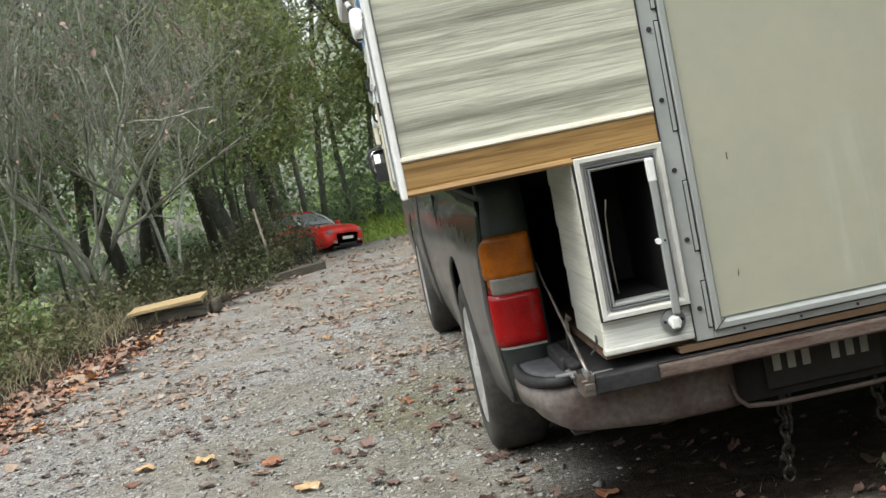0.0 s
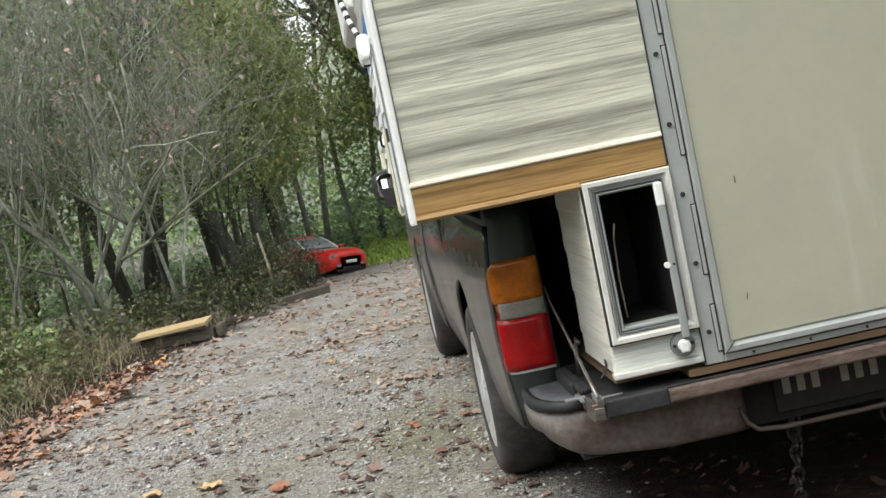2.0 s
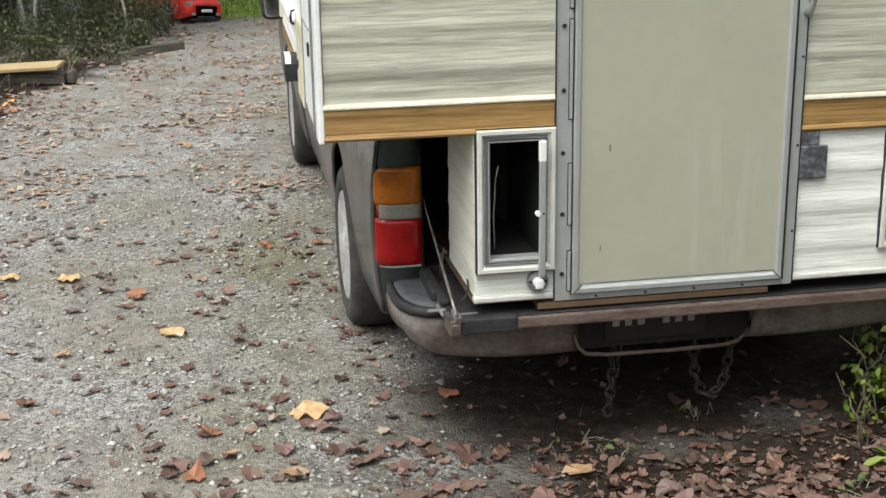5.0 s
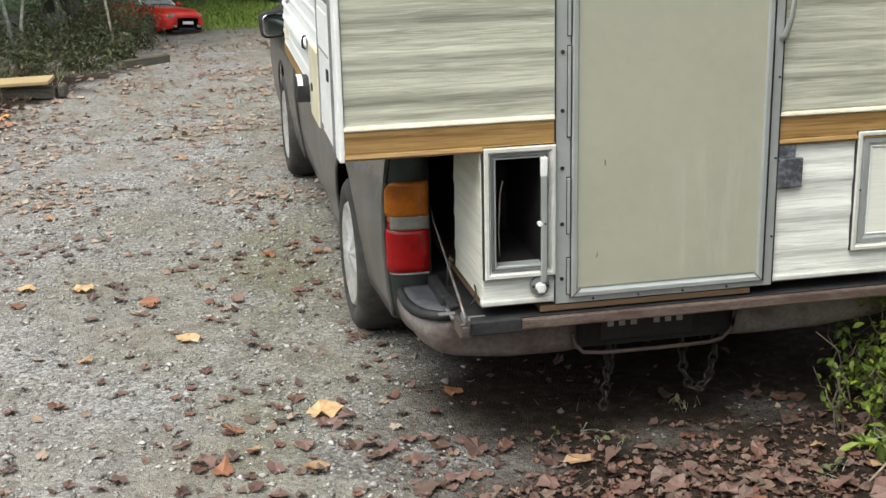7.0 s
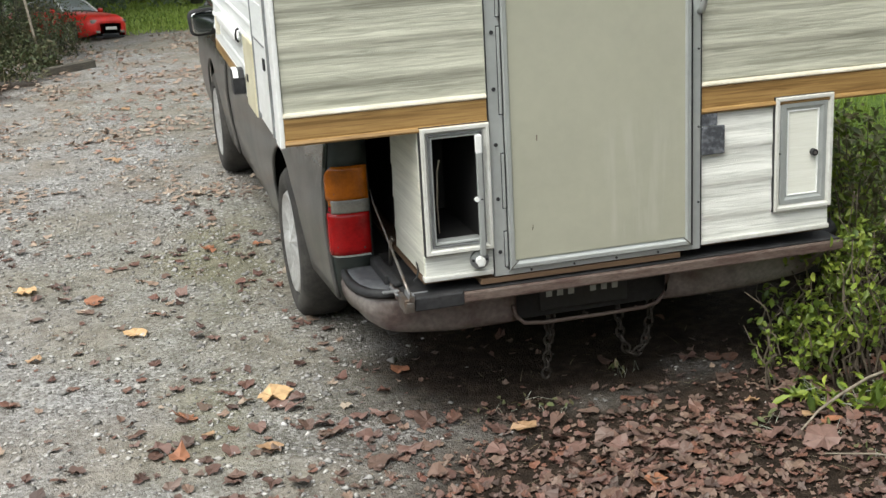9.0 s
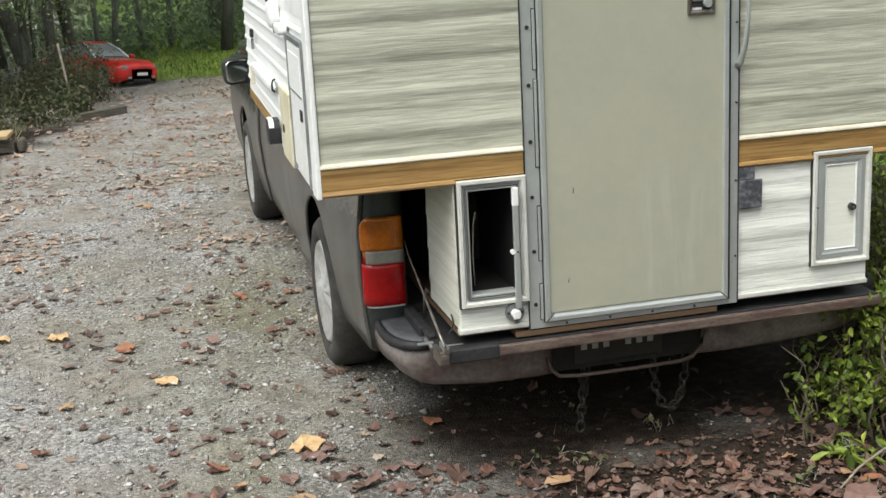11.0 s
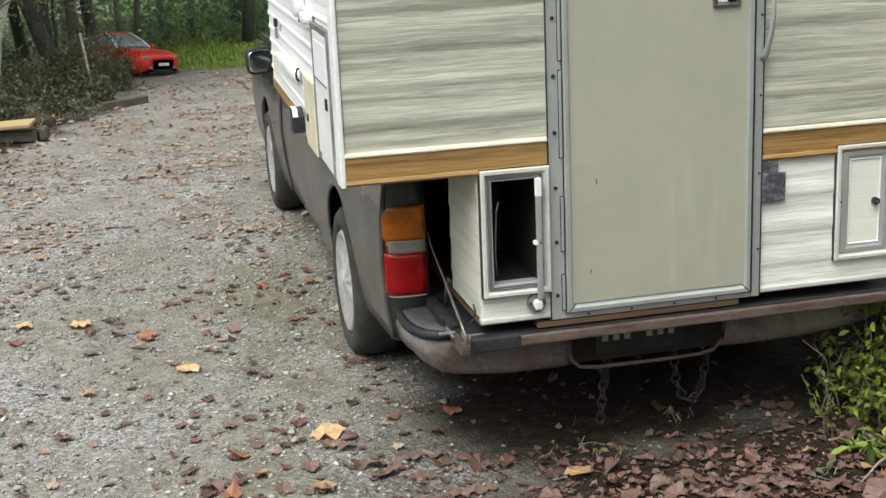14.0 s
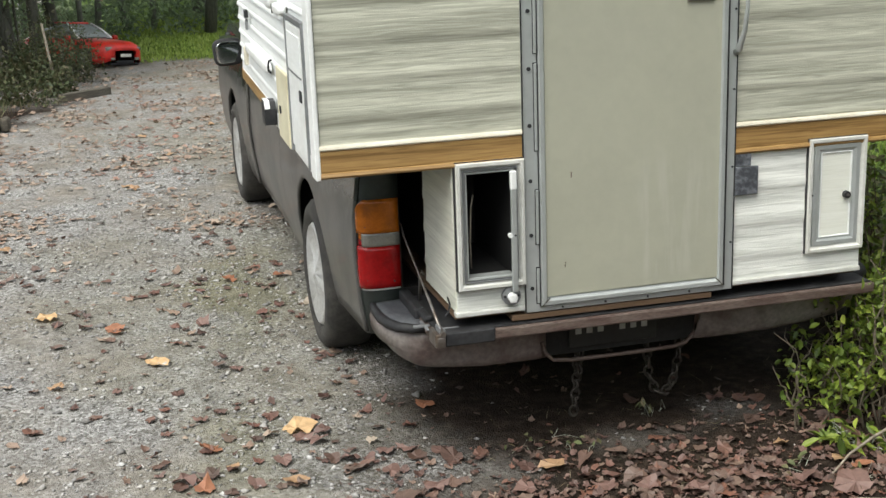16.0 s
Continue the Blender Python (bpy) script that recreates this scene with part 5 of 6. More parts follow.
def bush(name, label, spots, count, size, mat, stems_mat, seed, blob=0.12, twig=0.004, category="shrub", aspect=0.5, tufts=0):
    """A shrub: bent stems that leave the ground, with leaves gathered along their upper half. spots: x, y, height, reach."""
    rng = np.random.RandomState(seed)
    t = thing(name, label, category)
    V, F, L = [], [], []
    for x, y, h, reach in spots:
        z = float(on_ground(x, y))
        for k in range(max(3, int(6 * h / 0.5))):
            a = rng.rand() * 2 * math.pi
            d = np.array([math.cos(a), math.sin(a), 0]) * reach * rng.rand()
            p0 = np.array([x, y, z - 0.01]) + np.append(rng.randn(2) * 0.04, 0)
            pts = [p0]
            hh = h * (0.6 + 0.4 * rng.rand())
            for s in np.linspace(0.2, 1, 6):
                pts.append(p0 + d * s ** 1.4 + np.array([0, 0, hh * s]) + rng.randn(3) * 0.018)
            v, f = tube_arrays(pts, np.linspace(twig * 1.6, twig * 0.5, len(pts)), 5)
            o = len(V)
            V.extend(v)
            F.extend([tuple(i + o for i in g) for g in f])
            L.extend(pts[2:])
    tagged(raw("branch_work", V, F, stems_mat, t, "bare grey-brown stems", smooth=True), kind="stuff")
    L = np.array(L)
    hubs = L[rng.randint(0, len(L), tufts)] if tufts else L
    pick = hubs[rng.randint(0, len(hubs), count)] + rng.randn(count, 3) * blob
    pick[:, 2] = np.maximum(pick[:, 2], on_ground(pick[:, 0], pick[:, 1]) + 0.02)
    foliage("foliage", pick, size, mat, t, rng=rng, aspect=aspect)
    return t


def strewn(name, label, xs, ys, size, mat, lift=0.004, rng=SPREAD, curl=0.35, flat=0.25):
    """Dry leaves lying on the ground: lobed outlines, curled, each its own island."""
    n = len(xs)
    zs = on_ground(xs, ys)
    k = 14
    ang = np.linspace(0, 2 * math.pi, k, endpoint=False)
    oval = 0.5 + 0.5 * np.abs(np.cos(ang / 2)) ** 0.7 + np.where(np.arange(k) == 0, 0.22, 0.0)          # broad blade with a pointed tip
    lobed = np.array([1.15, 0.62, 0.72, 0.98, 0.58, 0.80, 0.55, 0.35, 0.55, 0.80, 0.58, 0.98, 0.72, 0.62])   # five-lobed blade
    V = np.zeros((n, k + 1, 3))
    s = size * (0.45 + 1.0 * rng.rand(n) ** 1.3) if n > 1 else np.array([size])
    turn = rng.rand(n) * 2 * math.pi
    kind = np.clip(rng.rand(n, 1) * 2.2 - 0.9, 0, 1) if n > 1 else np.array([[0.3]])
    r = (oval * (1 - kind) + lobed * kind) * (1 + 0.07 * rng.randn(n, k)) * s[:, None] * 0.5
    ax, ay = r * np.cos(ang), r * np.sin(ang) * (0.6 + 0.4 * rng.rand(n, 1))
    bend = curl * (rng.rand(n, 1) * 1.9 - 0.5)
    fold = curl * (rng.rand(n, 1) * 1.6 - 0.3)
    az = (bend * ax ** 2 + 0.5 * bend * ax * ay) / (s[:, None] * 0.5) + fold * 0.8 * np.abs(ay) + 0.05 * s[:, None] * rng.randn(n, k)
    tx, ty = rng.randn(n, 1) * flat, rng.randn(n, 1) * flat
    az = az + ax * tx + ay * ty
    c, q = np.cos(turn)[:, None], np.sin(turn)[:, None]
    V[:, :k, 0], V[:, :k, 1], V[:, :k, 2] = c * ax - q * ay, q * ax + c * ay, az
    low = V[:, :, 2].min(axis=1)
    V[:, :, 2] += (-low + lift)[:, None]
    V[:, :, 0] += np.asarray(xs)[:, None]
    V[:, :, 1] += np.asarray(ys)[:, None]
    V[:, :, 2] += zs[:, None]
    b = (np.arange(n) * (k + 1))[:, None]
    F = np.stack([np.broadcast_to(b + k, (n, k)), b + np.arange(k), b + (np.arange(k) + 1) % k], 2).reshape(-1, 3)
    me = bpy.data.meshes.new(name)
    me.from_pydata(V.reshape(-1, 3).tolist(), [], F.tolist())
    me.materials.append(mat)
    ob = new(name, me)
    return tagged(ob, label, "fallen leaves" if n > 1 else "fallen leaf", kind="stuff" if n > 1 else "", group="" if n > 1 else "bright fallen leaves")


def scatter(n, x0, x1, y0, y1, keep, rng=SPREAD):
    """Random places in a rectangle, kept with the chance that keep(x, y) gives."""
    x, y = x0 + (x1 - x0) * rng.rand(n), y0 + (y1 - y0) * rng.rand(n)
    ok = rng.rand(n) < keep(x, y)
    return x[ok], y[ok]


# fallen leaves
def clumps(x, y):
    return np.clip(0.5 + 0.5 * np.sin(2.9 * x + 1.7 * y + 0.6) * np.sin(2.1 * y - 1.9 * x) + 0.5 * np.sin(6.3 * x - 3.1 * y) * np.sin(4.7 * y + 2.2 * x), 0, 1)


def on_drive(x, y):
    return (1 - litter_shade_zone(x, y)) * (1 - grass_zone(x, y))


def litter_cover(x, y):
    """Thick away from the truck, thin on the shade-dark soil under and just behind the bumper."""
    return litter_shade_zone(x, y) * np.clip((x - 0.1 + 0.6 * wobble(x, y)) / 0.7, 0.1, 1) * (0.22 + 0.45 * clumps(x + 3, y)) * np.clip((0.10 * x + 0.02 - y) / 0.5, 0.03, 1)


x, y = scatter(8600, -2.3, 2.3, -6.0, 3.6, lambda x, y: on_drive(x, y) * (0.06 + 0.32 * clumps(x, y) ** 2) * np.clip(1.5 - 0.25 * y, 0.5, 1.5))
strewn("fallen_leaves", "brown and reddish leaves scattered over the gravel", x, y, 0.052, LEAF_FALLEN, curl=0.3, flat=0.1)
x, y = scatter(1500, -2.3, 2.3, -1.6, 3.6, lambda x, y: on_drive(x, y) * (0.08 + 0.5 * clumps(x + 5, y) ** 2))
strewn("fallen_leaves", "pale tan and pinkish leaves scattered over the gravel", x, y, 0.05, LEAF_TAN, curl=0.35, flat=0.12)
x, y = scatter(900, -0.9, 2.0, -1.6, 0.9, lambda x, y: on_drive(x, y) * np.clip((0.9 + 0.5 * x - y) / 1.2, 0, 1))
strewn("fallen_leaves", "reddish-brown leaves thinning out over the gravel", x, y, 0.07, LEAF_FALLEN, curl=0.35, flat=0.12)
x, y = scatter(2500, -2.3, 2.3, -1.6, 4.0, lambda x, y: on_drive(x, y) * (0.1 + 0.5 * clumps(x + 1, y + 2)))
strewn("leaf_crumbs", "small dark scraps of leaf on the gravel", x, y, 0.026, LEAF_FALLEN, curl=0.6, flat=0.3)
x, y = scatter(16500, -2.2, 2.6, 3.4, 12.4, lambda x, y: on_drive(x, y) * (0.05 + 0.75 * clumps(x * 0.8, y * 0.7) ** 2))
strewn("fallen_leaves", "drifts of brown leaves along the drive", x, y, 0.049, LEAF_TAN, curl=0.3, flat=0.12)
x, y = scatter(2000, -1.3, 1.0, 5.0, 10.2, lambda x, y: on_drive(x, y) * np.exp(-((x + 0.35 + 0.5 * wobble(x, y)) / 0.42) ** 2) * (0.25 + 0.75 * clumps(x * 1.5 + 2, y)))
strewn("fallen_leaves", "drift of reddish-brown leaves along the middle of the drive", x, y, 0.044, LEAF_DRIFT, curl=0.35, flat=0.14)
x, y = scatter(21000, -0.4, 3.4, -5.0, 1.4, lambda x, y: litter_cover(x, y) * np.clip((y + 5.0) / 3.2, 0, 1))
strewn("leaf_litter", "thick litter of reddish-brown leaves on dark soil", x, y, 0.054, LEAF_FALLEN, curl=0.3, flat=0.14)
x, y = scatter(40000, -0.2, 3.4, -5.0, 1.0, lambda x, y: litter_shade_zone(x, y) * np.clip((0.25 - y) / 0.5, 0.03, 1) * np.clip((y + 5.0) / 3.2, 0, 1))
strewn("leaf_crumbs", "broken dark brown leaf crumbs on the soil", x, y, 0.027, LEAF_FALLEN, curl=0.5, flat=0.25)
x, y = scatter(4200, -3.4, -0.4, -0.5, 10.5, lambda x, y: np.exp(-((x - verge_line(y) + 0.12) / 0.22) ** 2) * np.clip((7.8 - y) / 1.5, 0.15, 1))
strewn("leaf_litter", "band of orange-brown leaves along the verge", x, y, 0.08, LEAF_TAN, curl=0.45, flat=0.22)
x, y = scatter(2400, -3.4, -0.4, -0.5, 8.0, lambda x, y: np.exp(-((x - verge_line(y) + 0.2) / 0.25) ** 2))
strewn("leaf_litter", "brown leaves along the verge", x, y, 0.06, LEAF_FALLEN, curl=0.4, flat=0.2)
x, y = scatter(3200, -2.9, -1.5, 1.5, 6.4, lambda x, y: np.exp(-((x - verge_line(y) + 0.16) / 0.20) ** 2))
strewn("leaf_litter", "thick band of rusty-orange leaves on the verge", x, y, 0.06, LEAF_RUST, curl=0.4, flat=0.2)
x, y = scatter(130, -2.8, -1.5, 2.5, 7.0, lambda x, y: np.exp(-((x - verge_line(y) + 0.15) / 0.14) ** 2))
strewn("leaf_litter", "orange leaves on the verge", x, y, 0.075, LEAF_ORANGE, curl=0.4, flat=0.2)
GOLD = [(-0.05, 0.51, 0.115), (-0.47, 1.36, 0.10), (-0.91, 2.09, 0.10), (-1.14, 2.15, 0.085)]
PALE = [(0.68, -0.04, 0.105), (-1.14, 3.38, 0.08), (-0.84, 1.21, 0.07), (-0.28, 0.31, 0.045), (1.41, -0.13, 0.07), (1.53, -0.29, 0.07), (-0.43, 4.69, 0.10), (-0.51, 5.44, 0.09), (-0.48, 4.82, 0.08), (0.25, 7.31, 0.08), (0.26, 6.94, 0.08), (-0.13, 5.76, 0.08), (-0.3, 6.6, 0.08), (-0.10, 0.11, 0.09)]
MAUVE = [(0.01, 0.39, 0.080), (-0.13, 0.28, 0.088), (-0.23, 0.14, 0.096), (-0.45, 0.25, 0.096), (-0.05, 0.42, 0.080), (0.28, 0.22, 0.096), (0.37, 0.18, 0.088), (0.19, 0.23, 0.072), (0.28, -0.06, 0.096), (0.90, -0.26, 0.088), (1.46, -0.48, 0.152), (-0.63, 1.08, 0.064), (-0.74, 1.92, 0.080), (-0.26, 1.77, 0.072), (-0.18, 1.16, 0.072), (0.18, 0.08, 0.088), (0.08, 0.22, 0.080), (0.78, -0.22, 0.088), (1.03, -0.33, 0.104), (1.22, -0.29, 0.096), (0.55, -0.16, 0.088), (1.36, -0.36, 0.104)]
for gx_, gy_, gs_ in GOLD:
    strewn("golden_leaf", "curled golden-yellow leaf lying on the gravel", [gx_], [gy_], gs_ * 1.3, LEAF_GOLD, curl=0.28, flat=0.06)
for gx_, gy_, gs_ in PALE:
    strewn("pale_leaf", "curled bleached tan leaf lying on the ground", [gx_], [gy_], gs_ * 1.1, LEAF_PALE, curl=0.3, flat=0.08)
RED = [(-0.07, 2.42, 0.085), (0.16, 2.40, 0.075), (-0.63, 1.85, 0.10), (0.41, 0.57, 0.085), (-0.34, 0.45, 0.10), (-0.39, 0.16, 0.10), (-0.62, 1.80, 0.07), (1.55, -0.36, 0.09), (0.898, -0.50, 0.085)]
for gx_, gy_, gs_ in MAUVE:
    strewn("brown_leaf", "broad curled mauve-brown leaf lying on the ground", [gx_], [gy_], gs_, LEAF_MAUVE, curl=0.4, flat=0.14)
for gx_, gy_, gs_ in ((-1.95, 5.15, 0.11), (-1.92, 5.02, 0.10), (-1.99, 5.3, 0.09), (-1.96, 4.9, 0.08)):
    strewn("orange_leaf", "bright orange leaf on the verge", [gx_], [gy_], gs_, LEAF_ORANGE, curl=0.5, flat=0.2)
for gx_, gy_, gs_ in RED:
    strewn("orange_leaf", "curled rusty-orange leaf lying on the ground", [gx_], [gy_], gs_ * 1.0, LEAF_RED, curl=0.4, flat=0.12)


# gravel
def stones(name, label, xs, ys, size, rng=SPREAD):
    n = len(xs)
    octa = np.array([(1, 0, 0), (0, 1, 0), (-1, 0, 0), (0, -1, 0), (0, 0, 0.75), (0, 0, -0.6)], float)
    faces = np.array([(0, 1, 4), (1, 2, 4), (2, 3, 4), (3, 0, 4), (1, 0, 5), (2, 1, 5), (3, 2, 5), (0, 3, 5)])
    s = size * (0.45 + 1.1 * rng.rand(n) ** 2)
    V = octa[None] * (1 + 0.35 * rng.randn(n, 6, 1)) * s[:, None, None] * np.array([1, 1, 0.75]) * 0.5
    V[:, :, :2] += rng.randn(n, 6, 2) * s[:, None, None] * 0.1
    a = rng.rand(n) * 6.283
    c, q = np.cos(a)[:, None], np.sin(a)[:, None]
    X, Y = c * V[:, :, 0] - q * V[:, :, 1], q * V[:, :, 0] + c * V[:, :, 1]
    V[:, :, 0], V[:, :, 1] = X + np.asarray(xs)[:, None], Y + np.asarray(ys)[:, None]
    V[:, :, 2] += (on_ground(xs, ys) + 0.12 * s)[:, None]
    F = (faces[None] + (np.arange(n) * 6)[:, None, None]).reshape(-1, 3)
    me = bpy.data.meshes.new(name)
    v, f = V.reshape(-1, 3), F
    me.vertices.add(len(v))
    me.vertices.foreach_set("co", v.astype(np.float32).ravel())
    me.loops.add(f.size)
    me.loops.foreach_set("vertex_index", f.astype(np.int32).ravel())
    me.polygons.add(len(f))
    me.polygons.foreach_set("loop_start", np.arange(0, f.size, 3, dtype=np.int32))
    me.materials.append(STONE)
    me.update(calc_edges=True)
    return tagged(new(name, me), label, "gravel", kind="stuff")


x, y = scatter(70000, -2.4, 2.3, -5.0, 4.2, lambda x, y: 0.003 + 0.99 * (1 - litter_shade_zone(x, y)) ** 1.5 * (0.3 + 0.7 * clumps(x * 0.7 + 1, y * 0.8)))
stones("gravel_stones", "loose grey gravel of mixed sizes", x, y, 0.013)
x, y = scatter(9000, -2.4, 2.3, -4.0, 6.2, lambda x, y: 0.98 * (1 - litter_shade_zone(x, y)) ** 1.5)
stones("gravel_stones", "coarser pale grey stones in the drive", x, y, 0.023)

# right-hand shrub and plants beside the camper
bush("leafy_shrub", "low shrub with tufts of bright yellow-green leaves", [(1.64, -0.04, 0.30, 0.16), (1.74, 0.06, 0.36, 0.18), (1.84, -0.04, 0.34, 0.2), (1.70, 0.12, 0.42, 0.2), (1.76, -0.13, 0.50, 0.13), (1.86, -0.12, 0.60, 0.16)], 1000, 0.030, LEAF_LIME, TWIG_BROWN, 11, 0.026, 0.003, tufts=75, aspect=0.55)
bush("leafy_shrub", "taller shrub with sparse green leaves and bare stems", [(1.98, 0.26, 0.62, 0.25), (2.12, 0.45, 0.78, 0.28), (2.20, 0.2, 0.6, 0.3), (2.30, 0.55, 0.75, 0.3), (2.02, 0.05, 0.5, 0.25)], 1550, 0.029, LEAF_LIME, TWIG_BROWN, 12, 0.035, 0.0034, tufts=150, aspect=0.52)
bush("leafy_shrub", "thin tall stems with a few yellow-green leaves", [(2.22, 0.12, 1.15, 0.14), (2.12, -0.02, 0.95, 0.12), (2.35, 0.3, 1.2, 0.15)], 800, 0.028, LEAF_LIME, TWIG_BROWN, 16, 0.032, 0.0034, tufts=80, aspect=0.48)
bush("leafy_shrub", "sparse outer twigs of the shrub with small leaves", [(1.60, 0.06, 0.34, 0.16), (1.58, -0.04, 0.26, 0.14)], 90, 0.025, LEAF_LIME, TWIG_BROWN, 17, 0.022, 0.0028, tufts=14, aspect=0.55)
bush("leafy_shrub", "dark green bramble behind the shrub", [(2.3, 1.0, 0.55, 0.4), (2.7, 0.8, 0.5, 0.4), (2.6, 1.5, 0.55, 0.4), (3.0, 0.6, 0.45, 0.4)], 3600, 0.042, LEAF_WEED, TWIG_BROWN, 13, 0.09, tufts=260)
bush("weed", "small light green weed with pointed leaves", [(1.60, -0.20, 0.07, 0.07), (1.66, -0.22, 0.08, 0.08)], 80, 0.058, LEAF_LIME, TWIG, 14, 0.03, 0.002, "weed", 0.32)
bush("weed", "light green weed with broad pointed leaves", [(1.80, -0.30, 0.09, 0.08)], 46, 0.072, LEAF_LIME, TWIG, 15, 0.025, 0.002, "weed", 0.36)
for k, (wx, wy) in enumerate([(1.15, 0.22), (0.80, 0.10), (0.63, 0.13), (1.42, -0.30), (1.50, -0.42), (1.72, -0.55), (1.6, -0.62)]):
    bush("seedling", "tiny green seedling in the soil", [(wx, wy, 0.03, 0.04)], 7, 0.03, LEAF_WEED, TWIG, 30 + k, 0.014, 0.0012, "weed", 0.5)
tube("fallen_twig", [(1.42, -0.42, 0.012), (1.52, -0.35, 0.03), (1.62, -0.31, 0.05), (1.74, -0.27, 0.07), (1.95, -0.2, 0.07)], [0.003, 0.004, 0.005, 0.005, 0.006], DRY_TWIG, None, "", 6)
tagged(bpy.data.objects["fallen_twig"], "pale dry twig lying in the leaf litter", "twig")
tw = tube("fallen_twig", [(1.40, -0.58, 0.01), (1.52, -0.64, 0.014), (1.64, -0.72, 0.012)], [0.002, 0.003, 0.002], DRY_TWIG, None, "", 5)
tagged(tw, "thin pale twig on the litter", "twig")


def rock(name, label, centre, size, seed, mat):
    bm = bmesh.new()
    bmesh.ops.create_icosphere(bm, subdivisions=3, radius=0.5)
    for v in bm.verts:
        k = 1 + 0.28 * noise.noise(v.co * 2.3 + Vector((seed, 0, 0))) + 0.1 * noise.noise(v.co * 7 + Vector((seed, 3, 0)))
        v.co = Vector((v.co.x * size[0], v.co.y * size[1], v.co.z * size[2])) * k + Vector(centre)
    return tagged(part(name, bm, mat, smooth=True), label, "rock")


rock("rock", "pale weathered rock half sunk in the soil", (1.87, -0.50, 0.02), (0.28, 0.22, 0.22), 4, ROCK)

# left verge: weeds, bushes, boards
bush("verge_bush", "tangle of dull green weeds on the verge", [(-2.75, 6.9, 0.38, 0.45), (-3.1, 7.4, 0.5, 0.5), (-2.6, 7.7, 0.35, 0.4), (-3.4, 6.6, 0.55, 0.5), (-2.95, 6.2, 0.35, 0.4), (-3.7, 7.4, 0.7, 0.5), (-2.3, 8.2, 0.3, 0.3), (-2.35, 6.3, 0.22, 0.3), (-2.6, 5.6, 0.25, 0.3)], 6500, 0.042, LEAF_WEED, TWIG_BROWN, 41, 0.09, 0.003)
bush("verge_bush", "green bush with broad leaves on the verge", [(-3.05, 6.7, 0.5, 0.35), (-3.35, 7.1, 0.65, 0.4), (-2.75, 7.3, 0.36, 0.3), (-3.7, 6.6, 0.6, 0.4)], 1500, 0.062, LEAF_GREEN, TWIG_BROWN, 42, 0.06, tufts=160)
bush("verge_bush", "feathery evergreen bush beside the bare trees", [(-3.9, 8.2, 1.2, 0.5), (-4.4, 8.4, 1.4, 0.5), (-3.6, 8.6, 0.9, 0.4), (-4.2, 9.2, 1.9, 0.6), (-3.6, 9.6, 1.3, 0.5), (-4.6, 9.6, 2.1, 0.6)], 9500, 0.09, LEAF_GREEN, TWIG_BROWN, 45, 0.12, tufts=300, aspect=0.25)
bush("verge_bush", "low bush with shade painted into its leaves at the edge of the wood", [(-1.0, 9.35, 0.2, 0.25), (-1.35, 8.9, 0.18, 0.3), (-1.7, 8.5, 0.18, 0.3), (-1.75, 9.6, 0.26, 0.4), (-1.35, 9.9, 0.36, 0.35), (-2.2, 9.2, 0.22, 0.4), (-1.3, 10.9, 0.4, 0.4), (-1.7, 10.4, 0.35, 0.45), (-2.3, 10.4, 0.25, 0.4)], 6500, 0.045, LEAF_SHADED, BARK_DARK, 43, 0.09)
bush("verge_bush", "brownish thicket with thin upright stems", [(-0.92, 10.0, 0.55, 0.16), (-1.2, 10.1, 0.75, 0.2), (-1.05, 10.5, 0.72, 0.2), (-0.86, 10.9, 0.60, 0.14), (-0.74, 11.2, 0.46, 0.12), (-0.70, 10.4, 0.34, 0.12)], 2800, 0.036, LEAF_SHADED, BARK_DARK, 44, 0.08)


def blades(name, label, xs, ys, height, mat, rng=SPREAD, lean=0.45, width=0.006):
    """Single blades of grass: narrow bent triangles."""
    n = len(xs)
    z = on_ground(xs, ys)
    h = height * (0.5 + rng.rand(n))
    a = rng.rand(n) * 6.283
    l = lean * rng.rand(n) * h
    p = np.stack([xs, ys, z - 0.005], 1)
    side = np.stack([-np.sin(a), np.cos(a), np.zeros(n)], 1) * width
    out = np.stack([np.cos(a) * l, np.sin(a) * l, np.zeros(n)], 1)
    mid = p + out * 0.35 + np.stack([np.zeros(n), np.zeros(n), h * 0.6], 1)
    tip = p + out + np.stack([np.zeros(n), np.zeros(n), h], 1)
    V = np.stack([p - side, p + side, mid + side * 0.6, mid - side * 0.6, tip], 1).reshape(-1, 3)
    b = (np.arange(n) * 5)[:, None]
    quads, tris = (b + np.array([0, 1, 2, 3])).tolist(), (b + np.array([3, 2, 4])).tolist()
    me = bpy.data.meshes.new(name)
    me.from_pydata(V.tolist(), [], quads + tris)
    me.materials.append(mat)
    return tagged(new(name, me), label, "grass", kind="stuff")


x, y = scatter(34000, -5.4, -1.2, -6.0, 8.6, lambda x, y: np.clip((verge_line(y) - x - 0.15) / 0.45, 0, 1) * (0.25 + 0.75 * clumps(x * 1.3, y * 1.3)))
blades("dry_weeds", "tangled dry brown grass and weeds on the verge", x, y, 0.13, GRASS_DRY, lean=2.4, width=0.0035)
x, y = scatter(16000, -5.4, -1.4, -6.0, 9.0, lambda x, y: np.clip((verge_line(y) - x - 0.25) / 0.5, 0, 1) * (0.2 + 0.8 * clumps(x * 1.1 + 2, y)))
blades("verge_grass", "dull green grass among the weeds", x, y, 0.10, LEAF_WEED, lean=2.0, width=0.005)
x, y = scatter(30000, -1.2, 5.0, 10.2, 17.0, lambda x, y: grass_zone(x, y))
blades("grass", "bright green grass on the bank", x, y, 0.05, GRASS, lean=0.9, width=0.014)
x, y = scatter(14000, 2.3, 8.0, 0.6, 9.0, lambda x, y: grass_zone(x, y))
blades("grass", "green lawn beside the drive", x, y, 0.06, GRASS, lean=0.7, width=0.008)

